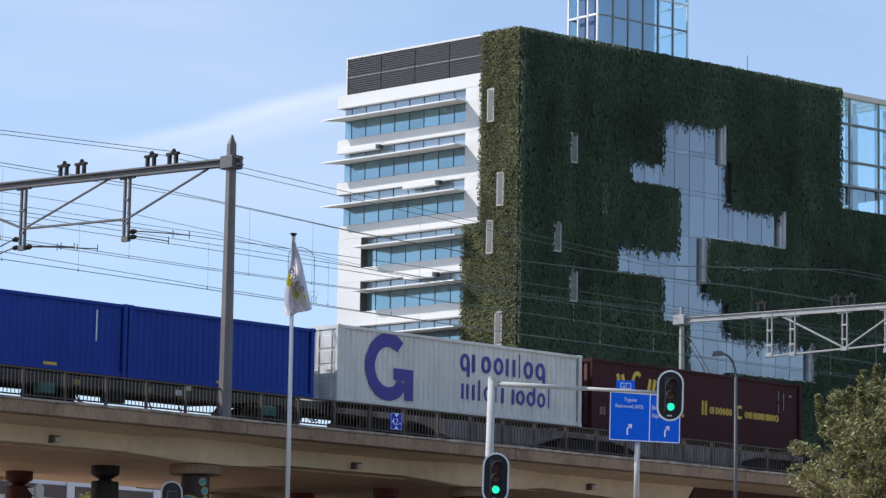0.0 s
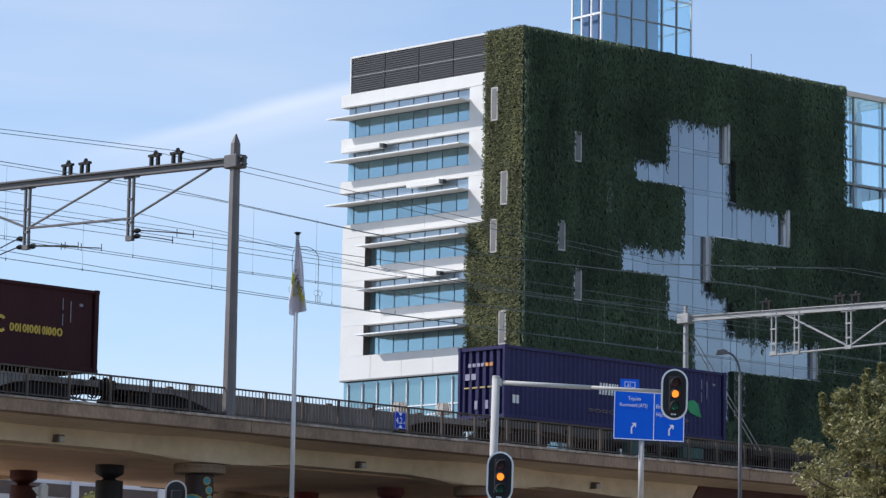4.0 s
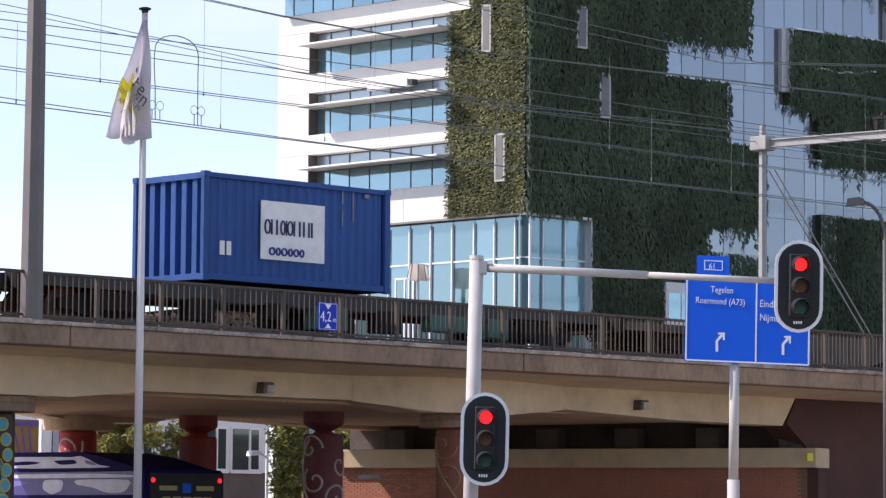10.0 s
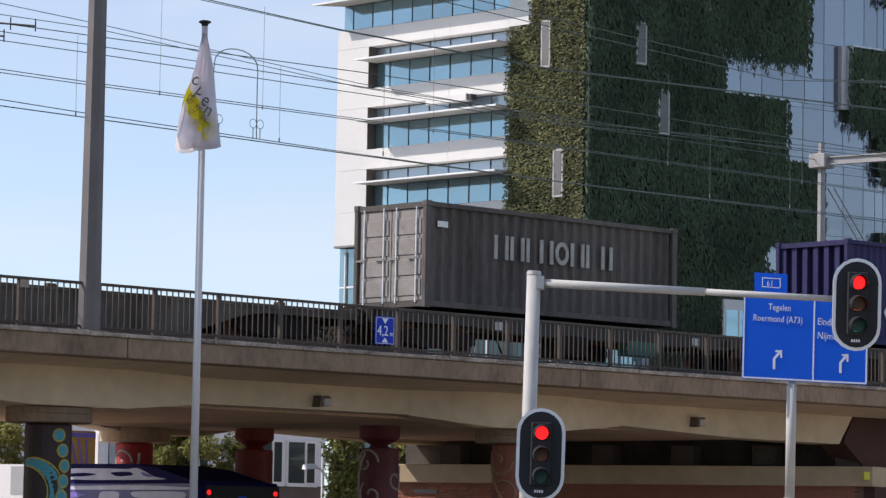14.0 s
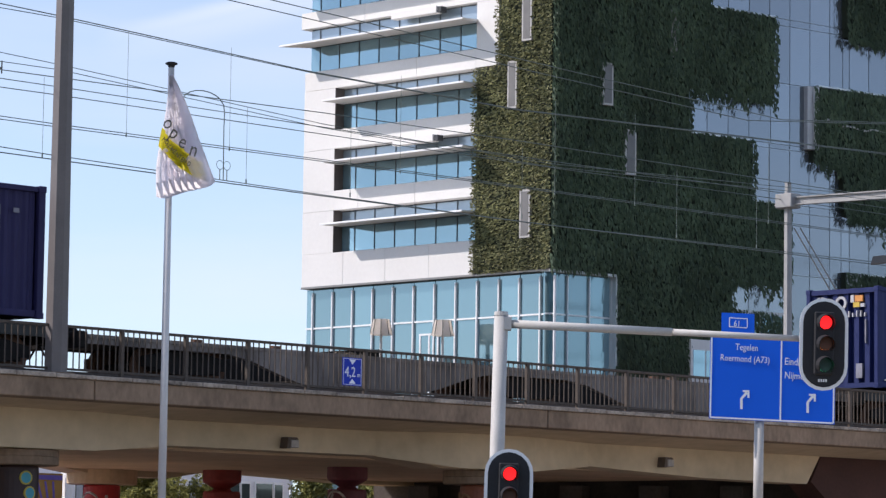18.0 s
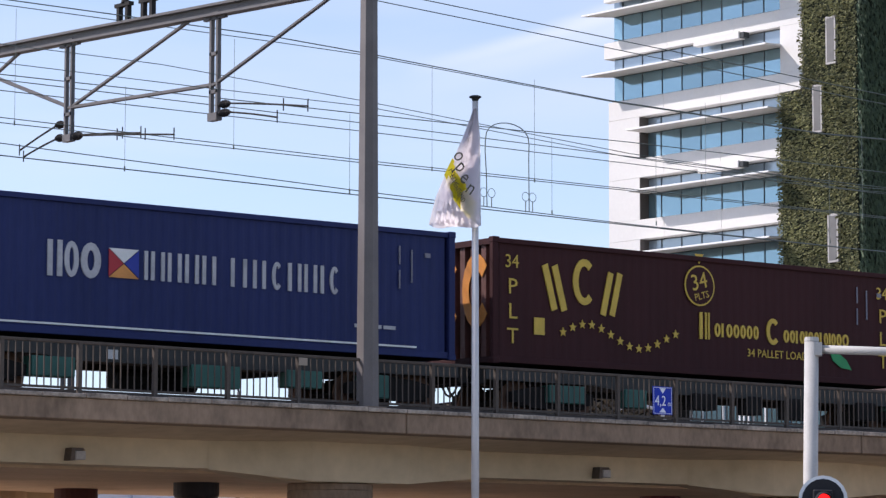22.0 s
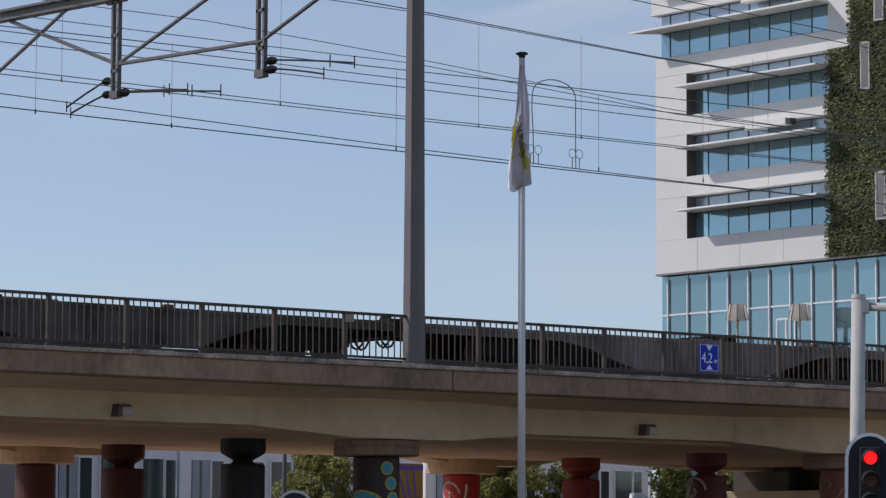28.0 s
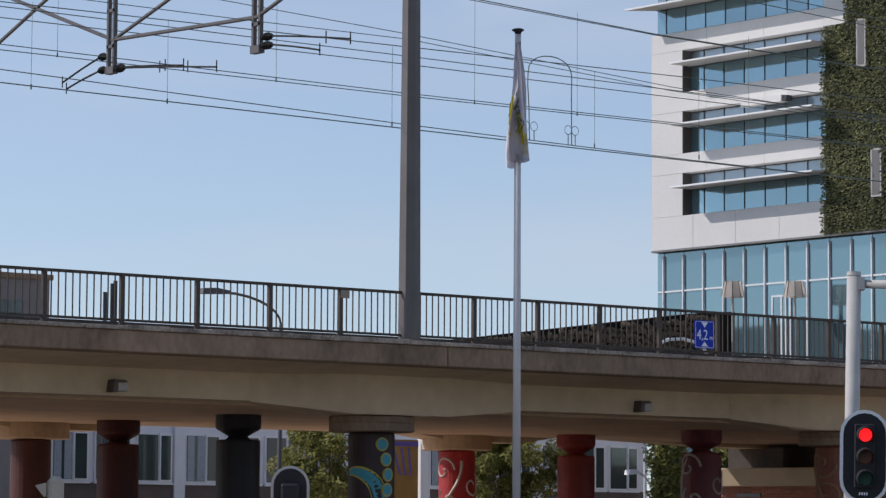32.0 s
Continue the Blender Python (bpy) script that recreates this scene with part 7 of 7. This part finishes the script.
    for i in range(5):
        bm = bmesh.new()
        bmesh.ops.create_icosphere(bm, subdivisions=1, radius=0.115)
        for v in bm.verts:
            v.co *= rng.uniform(0.72, 1.2)
        o = part("stone", bm, stone, g)
        o.location = (59 + i, 71.75, 6.5)
        bd.append(o.data)
    n = 0
    vs, fs = [], []
    for r in range(14):
        for k in range(66):
            x, z = 54.3 + k * 0.19 + (0.09 if r % 2 else 0), 6.3 + r * 0.165
            if z > 7.0 + (x - 54.0) * 0.128 or x > 66.5:
                continue
            pos = Vector((x + rng.uniform(-0.05, 0.05), 71.76 + rng.uniform(-0.03, 0.03), z + rng.uniform(-0.04, 0.04)))
            e = Euler((rng.uniform(0, 3), rng.uniform(0, 3), rng.uniform(0, 3)))
            if n < 290 and (r + k) % 2 == 0:
                o = new("stone", bd[n % 5])
                o.parent = g
                o.location, o.rotation_euler = pos, e
                n += 1
            else:
                me = bd[(r * 3 + k) % 5]
                q = len(vs)
                mm = e.to_matrix()
                vs += [tuple(pos + mm @ v.co) for v in me.vertices]
                fs += [tuple(q + i for i in p.vertices) for p in me.polygons]
    o = raw("stone_fill", vs, fs, stone, g)
    o["kind"] = "stuff"
    # white lamp neck that shows above the stones
    l = thing("street_lamp", "white curved street lamp neck behind the gabion wall", "street lamp", pose(65.5, 73.2, 0), "street lamps")
    wire([(-0.05, 0, 7.72), (0.4, 0, 7.88), (1.0, 0, 7.92), (1.5, 0, 7.84), (1.95, 0, 7.6), (2.15, 0, 7.2)], 0.055, l, "neck", WHITE_PLAIN, 6)
    part("post", tube((2.15, 0, 0), (2.15, 0, 7.2), 0.06, n=8), WHITE_PLAIN, l)


GLASS_HOME = glass_mat("house_glass", (0.045, 0.06, 0.058), 0.06, 0.1)
CURTAIN = mat("net_curtain", (0.35, 0.38, 0.42), 0.9, vary=0.2, scale=6)
far_block()


def street_lamp(x, y, h, reach, rz, label, paint=None):
    paint = paint or POST_DK
    s = thing("street_lamp", label, "street lamp", pose(x, y, 0, 0, 0, rz), "street lamps")
    part("post", tube((0, 0, -0.1), (0, 0, h - 0.9), 0.08, 0.06, 10), paint, s, smooth=True)
    pts = [(-reach * (1 - math.cos(a)) * 0.8, 0, h - 0.9 + 0.85 * math.sin(a)) for a in [i * math.pi / 2 / 7 for i in range(8)]]
    wire(pts, 0.04, s, "arm", paint)
    part("lantern", prism([(-reach - 0.25, h - 0.14), (-reach * 0.75, h - 0.1), (-reach * 0.72, h), (-reach * 0.9, h + 0.06), (-reach - 0.2, h + 0.03)], -0.12, 0.12), paint, s, "flat lamp head")


street_lamp(55.73, 42.39, 8.85, 0.62, -52.7, "slim grey street lamp with curved neck")
street_lamp(53.1, 76.0, 8.8, 2.6, 0, "grey street lamp beyond the viaduct")
street_lamp(73.05, 82.0, 4.0, 0.95, 0, "small white street lamp behind the piers", WHITE_PLAIN)
slim = thing("lamp_post", "thin white post behind the piers", "post", pose(73.25, 82.6, 0))
part("post", tube((0, 0, -0.1), (0, 0, 5.6), 0.06, n=8), WHITE_PLAIN, slim)


# board that stands in for a coloured reflection in a far window
def mural_panel():
    p = thing("mural_panel", "panel painted as an orange and violet window reflection beyond the piers", "mural", pose(58.6, 78, 0))
    orange = mat("mural_orange", (0.28, 0.15, 0.03), 0.7, vary=0.3, scale=2)
    part("board", box(0, 1.15, 0, 0.1, 0, 4.7), orange, p)
    vio = mat("mural_violet", (0.12, 0.08, 0.3), 0.7, vary=0.2)
    part("stripe", box(0, 1.15, -0.01, 0, 4.5, 4.64), vio, p)
    for k in range(3):
        part("stroke", prism([(0.15 + k * 0.3, 4.45), (0.22 + k * 0.3, 4.45), (0.5 + k * 0.2, 3.6), (0.42 + k * 0.2, 3.6)], -0.008, 0), vio, p)
    part("post", box(1.25, 1.5, -0.05, 0.2, 0, 4.75), WHITE_PLAIN, p)


mural_panel()


def shade_lamps():
    for x, y in ((76.6, 81.7), (78.2, 80.2)):
        l = thing("lampshade_sculpture", "oversized pale lampshade street lamp on a thin post", "street lamp", pose(x, y, 0), "lampshade lamps by the office")
        bm = bmesh.new()
        prof = ((0.40, 10.22), (0.29, 10.78))
        rings = [[bm.verts.new((r * math.cos(2 * math.pi * i / 8), r * math.sin(2 * math.pi * i / 8), z)) for i in range(8)] for r, z in prof]
        for i in range(8):
            bm.faces.new((rings[0][i], rings[0][(i + 1) % 8], rings[1][(i + 1) % 8], rings[1][i]))
        bmesh.ops.solidify(bm, geom=bm.faces, thickness=0.02)
        sh = part("shade", bm, SHADE, l, "pale beige lampshade")
        for i in range(8):
            a = 2 * math.pi * i / 8
            part("shade_rib", tube((0.405 * math.cos(a), 0.405 * math.sin(a), 10.22), (0.295 * math.cos(a), 0.295 * math.sin(a), 10.78), 0.012, n=5), STEEL_DK, sh)
        part("post", tube((0, 0, 0), (0, 0, 10.5), 0.05, n=8), POLE_GREY, l)


SHADE = cloth_mat("shade_fabric", (0.85, 0.79, 0.73))
shade_lamps()


def loop_ornament():
    # wire bridge over a section insulator, hung on the contact wire
    o = thing("section_bridge", "looped steel wire over the contact wire", "overhead wire", pose(-0.48, -0.2, 0))
    pts = [(47.72, 57.6, 11.1), (47.7, 57.6, 11.9), (47.66, 57.6, 12.45)]
    for i in range(11):
        a = math.pi * (1 - i / 10)
        pts.append((48.35 + 0.68 * math.cos(a), 57.6, 12.72 + 0.46 * math.sin(a) ** 0.8))
    pts += [(49.02, 57.6, 12.4), (49.03, 57.6, 11.1)]
    wire(pts, 0.013, o, "loop", n=6)
    for x in (47.62, 47.86, 48.92, 49.14):
        ring = [(x + 0.11 * math.cos(i * 0.63), 57.6, 11.45 + 0.11 * math.sin(i * 0.63)) for i in range(11)]
        wire(ring, 0.008, o, "ring")
        part("stem", tube((x, 57.6, 11.1), (x, 57.6, 11.35), 0.012, n=4), WIRE, o)


loop_ornament()


# ---- bus waiting under the viaduct ----
def bus():
    b = thing("city_bus", "dark blue articulated bus with pale waves and a white front half", "bus", pose(50.9, 62.0, 0, 0, 0, -94.6))
    navy = mat("bus_navy", (0.014, 0.012, 0.085), 0.65, vary=0.15, spec=0.04)
    pane_dk = mat("bus_tinted_pane", (0.004, 0.004, 0.007), 0.6, vary=0.05, spec=0.03)
    flash = mat("pale_livery", (0.5, 0.52, 0.68), 0.45, vary=0.2, scale=2)
    violet = mat("violet_livery", (0.05, 0.038, 0.2), 0.45, vary=0.2, scale=2)
    lav = mat("lavender_livery", (0.2, 0.17, 0.5), 0.6, vary=0.15, spec=0.1)
    part("rear_body", box(-6.9, 0, 0, 2.5, 0.35, 2.95, 0.1), navy, b)
    part("roof_pod", prism([(-6.8, 2.93), (-0.3, 2.93), (-2.2, 3.3), (-3.4, 3.42), (-6.8, 3.44)], 0.08, 2.42), navy, b)
    # white front half with a rounded nose, joined by a bellows
    white = mat("bus_white", (0.62, 0.62, 0.63), 0.4, vary=0.08)
    part("bellows", box(-7.3, -6.9, 0.1, 2.4, 0.5, 3.1), BLACK, b)
    nose = [(-7.3, 0.35), (-7.3, 3.42), (-10.2, 3.45), (-11.2, 3.36), (-12.0, 3.08), (-12.6, 2.6), (-12.9, 1.9), (-13.0, 0.35)]
    front = part("front_body", prism(nose, 0, 2.5), white, b, "white front half of the bus")
    for k in range(3):
        part("side_window", box(-11.6 + k * 1.45, -10.3 + k * 1.45, -0.02, 0.0, 1.2, 2.5), pane_dk, front)
    part("grey_panel", box(-9.2, -7.35, -0.012, 0.0, 2.6, 3.38), mat("bus_grey_panel", (0.3, 0.31, 0.32), 0.5, vary=0.1), front)
    for k in range(4):
        part("side_window", box(-6.75 + k * 1.62, -5.25 + k * 1.62, -0.02, 0.0, 1.2, 2.2), pane_dk, b)
    part("cove_band", box(-6.8, -0.25, -0.006, 0.0, 2.3, 2.9), violet, b)

    def wave(pts, y, m, name):
        # livery shape with its corners eased into curves
        out = []
        for p, q, r in zip(pts[-1:] + pts[:-1], pts, pts[1:] + pts[:1]):
            out += [tuple(q[i] + (p[i] - q[i]) * 0.28 for i in (0, 1)), tuple(q[i] * 0.86 + (p[i] + r[i]) * 0.07 for i in (0, 1)), tuple(q[i] + (r[i] - q[i]) * 0.28 for i in (0, 1))]
        part(name, prism(out, y - 0.008, y), m, b)
    wave([(-6.75, 2.74), (-0.4, 2.74), (-0.4, 2.80), (-2.6, 2.86), (-6.75, 2.84)], -0.006, flash, "livery_wave")
    wave([(-4.7, 2.7), (-4.75, 2.45), (-4.3, 2.3), (-3.8, 2.42), (-3.75, 2.7)], -0.006, flash, "livery_wave")
    wave([(-3.3, 2.7), (-3.1, 2.55), (-2.4, 2.5), (-1.7, 2.34), (-0.9, 2.36), (-0.55, 2.7)], -0.006, flash, "livery_wave")
    wave([(-6.75, 2.68), (-5.9, 2.68), (-5.3, 2.6), (-6.1, 2.52), (-6.75, 2.55)], -0.006, lav, "livery_wave")
    wave([(-6.75, 3.0), (-1.5, 3.0), (-2.3, 3.08), (-2.7, 3.22), (-3.1, 3.32), (-3.5, 3.28), (-4.2, 3.3), (-6.75, 3.32)], 0.08, flash, "roof_wave")
    wave([(-6.6, 3.16), (-5.6, 3.2), (-4.9, 3.15), (-5.5, 3.1), (-6.4, 3.09)], 0.068, navy, "roof_wave")
    wave([(-4.4, 3.2), (-3.4, 3.22), (-3.2, 3.12), (-4.0, 3.08)], 0.068, navy, "roof_wave")
    wave([(-2.9, 3.22), (-2.5, 3.14), (-2.3, 3.06), (-2.8, 3.1)], 0.068, lav, "roof_wave")
    bm = lathe([(0.34, 0), (0.34, 0.01)], 24)
    bmesh.ops.transform(bm, matrix=pose(-3.4, -0.02, 1.75, 90, 0, 0), verts=bm.verts)
    rd = part("round_emblem", bm, flash, b, "pale round emblem")
    bm = lathe([(0.27, 0), (0.27, 0.01)], 24)
    bmesh.ops.transform(bm, matrix=pose(-3.4, -0.026, 1.75, 90, 0, 0), verts=bm.verts)
    part("emblem_field", bm, navy, rd)
    rear = part("rear_panel", box(0.0, 0.03, 0.12, 2.38, 0.6, 2.86), BLACK, b)
    gold = mat("gold_print", (0.4, 0.33, 0.14), 0.5)
    for k, w in enumerate((0.24, 0.26, 0.26, 0.26, 0.24)):
        part("word_bar", box(0.03, 0.036, 0.5 + k * 0.32, 0.5 + k * 0.32 + w, 1.92, 2.26), gold, rear)
    for k in range(2):
        part("word_bar", box(0.03, 0.036, 0.4 + k * 1.15, 0.95 + k * 1.15, 2.42, 2.54), gold, rear)
    part("route_patch", box(0.03, 0.036, 1.12, 1.38, 2.36, 2.6), SIGN_BLUE, rear)
    for y in (0.2, 2.28):
        part("tail_light", tube((0.03, y, 2.68), (0.05, y, 2.68), 0.06, n=10), RED, rear, "glowing red tail light")
    for x in (-10.6, -2.9):
        for y in (0.12, 2.43):
            bm = lathe([(0.46, -0.13), (0.48, 0), (0.46, 0.13)], 18)
            bmesh.ops.transform(bm, matrix=pose(x, y, 0.48, 90, 0, 0), verts=bm.verts)
            part("wheel", bm, BLACK, b)

    return b


BUS = bus()


# ---- passing vehicles, only their roofs rise into view ----
def passing_bus():
    b = thing("coach", "white coach with violet roof trim passing on the road", "coach")
    w = mat("coach_white", (0.7, 0.7, 0.72), 0.35, vary=0.04)
    part("body", box(-5, 5, -1.25, 1.25, 0.3, 3.1, 0.12), w, b)
    part("roof_stripe", box(-3.0, 4.9, -1.27, -1.251, 2.8, 2.97), mat("coach_violet", (0.12, 0.07, 0.5), 0.4), b)
    part("roof_unit", box(2.0, 4.4, -0.8, 0.8, 3.1, 3.3, 0.05), w, b)
    for k in range(6):
        part("window", box(-4.6 + k * 1.55, -3.2 + k * 1.55, -1.265, -1.25, 1.5, 2.6), GLASS_HOME, b)
    for x in (-3.4, 3.2):
        for y in (-1.15, 1.15):
            bm = lathe([(0.44, -0.12), (0.46, 0), (0.44, 0.12)], 16)
            bmesh.ops.transform(bm, matrix=pose(x, y, 0.46, 90, 0, 0), verts=bm.verts)
            part("wheel", bm, BLACK, b)
    return b


COACH = passing_bus()


def passing_van():
    v = thing("camper_van", "white camper van with a domed roof vent driving past", "van")
    w = mat("van_white", (0.62, 0.62, 0.63), 0.3, vary=0.05)
    part("body", prism([(-2.9, 0.35), (2.9, 0.35), (2.95, 2.9), (2.7, 3.28), (-1.2, 3.28), (-2.0, 2.7), (-2.5, 1.6), (-2.9, 1.3)], -1.0, 1.0), w, v)
    part("windscreen", prism([(-2.45, 1.65), (-2.02, 2.6), (-1.3, 2.6), (-1.5, 1.65)], -1.015, -1.0), GLASS_HOME, v)
    part("side_window", box(0.2, 1.6, -1.015, -1.0, 1.7, 2.3), GLASS_HOME, v)
    chrome = mat("vent_dome_shell", (0.62, 0.61, 0.58), 0.16, 0.75, vary=0.25, scale=5)
    prof = [(0.23, 3.28), (0.245, 3.45)] + [(0.24 * math.cos(a), 3.45 + 0.225 * math.sin(a)) for a in [i * math.pi / 18 for i in range(9)]] + [(0.012, 3.675)]
    d = part("vent_dome", lathe(prof, 28), chrome, v, "shiny domed roof vent", smooth=True)
    part("vent_seam", lathe([(0.25, 3.43), (0.255, 3.44), (0.25, 3.45)], 28), STEEL_DK, d)
    for x in (-1.9, 1.9):
        for y in (-0.92, 0.92):
            bm = lathe([(0.34, -0.1), (0.36, 0), (0.34, 0.1)], 16)
            bmesh.ops.transform(bm, matrix=pose(x, y, 0.36, 90, 0, 0), verts=bm.verts)
            part("wheel", bm, BLACK, v)
    return v


VAN = passing_van()


# ---- movement ----
def motions():
    for ob, u, z in MOVERS:
        walk(ob, [(t, pose(u - s, TRACK_Y, z)) for t, s in SHIFT])
    # lamp inserts turn over when the signal changes
    for lamps in LENSES.values():
        t1, t2 = 3.35, 6.4
        plan = {2: [(0, 0), (t1, 0), (t1 + 0.1, 60), (t1 + 0.2, 120), (t1 + 0.3, 180), (32, 180)],
                1: [(0, 180), (t1, 180), (t1 + 0.1, 120), (t1 + 0.2, 60), (t1 + 0.3, 0), (t2, 0), (t2 + 0.1, 60), (t2 + 0.2, 120), (t2 + 0.3, 180), (32, 180)],
                0: [(0, 180), (t2, 180), (t2 + 0.1, 120), (t2 + 0.2, 60), (t2 + 0.3, 0), (32, 0)]}
        for k, l in enumerate(lamps):
            x, y, z = l.location
            walk(l, [(t, pose(x, y, z, 0, 0, a)) for t, a in plan[k]])
    for k, (q, f) in enumerate(FLAG_PIECES):
        # when the cloth hangs shut its gores turn edge-on in a zigzag
        x, y, z = q.location
        side = (1, -0.8, 0.9, -1, 0.7, -0.9, 0.6)[k]
        walk(q, [(t, pose(x, y, z, 0, -(a + (b - a) * f), 0) @ pose(0, 0, 0, -tilt, 0, side * min(58, max(0, (15 - (b - a)) * 5)))) for t, a, b, tilt in FLAG_FORM])
    walk(COACH, [(0, pose(68.6, 40.2, 0)), (1, pose(58.8, 40.2, 0)), (1.9, pose(50.4, 40.4, 0, 0, 0, -8)), (2.3, pose(47.8, 42.8, 0, 0, 0, -50)), (2.7, pose(46.8, 47.6, 0, 0, 0, -85)), (3.6, pose(46.2, 59, 0, 0, 0, -93)), (5.5, pose(46, 80, 0, 0, 0, -90)), (8, pose(46, 94, 0, 0, 0, -90)), (32, pose(46, 94, 0, 0, 0, -90))])
    ax, ay, lx, ly, gz, rz = 4.215, 5.713, -0.8068, 0.5908, -1.72, -36.2
    walk(VAN, [(t, pose(ax + lx * d, ay + ly * d, gz, 0, 0, rz)) for t, d in ((0, -62), (20.8, -62), (21, -60), (25, 0), (29, 60), (29.2, 62), (32, 62))])
    walk(BUS, [(0, pose(50.9, 62, 0, 0, 0, -94.6)), (15.5, pose(50.9, 62, 0, 0, 0, -94.6)), (16.5, pose(51.0, 63, 0, 0, 0, -94.6)), (18.5, pose(51.6, 71, 0, 0, 0, -94.6)), (20.5, pose(51.5, 82, 0, 0, 0, -70)), (22.5, pose(42, 90, 0, 0, 0, -20)), (25, pose(15, 92, 0, 0, 0, 0)), (32, pose(-70, 92, 0, 0, 0, 0))])


motions()
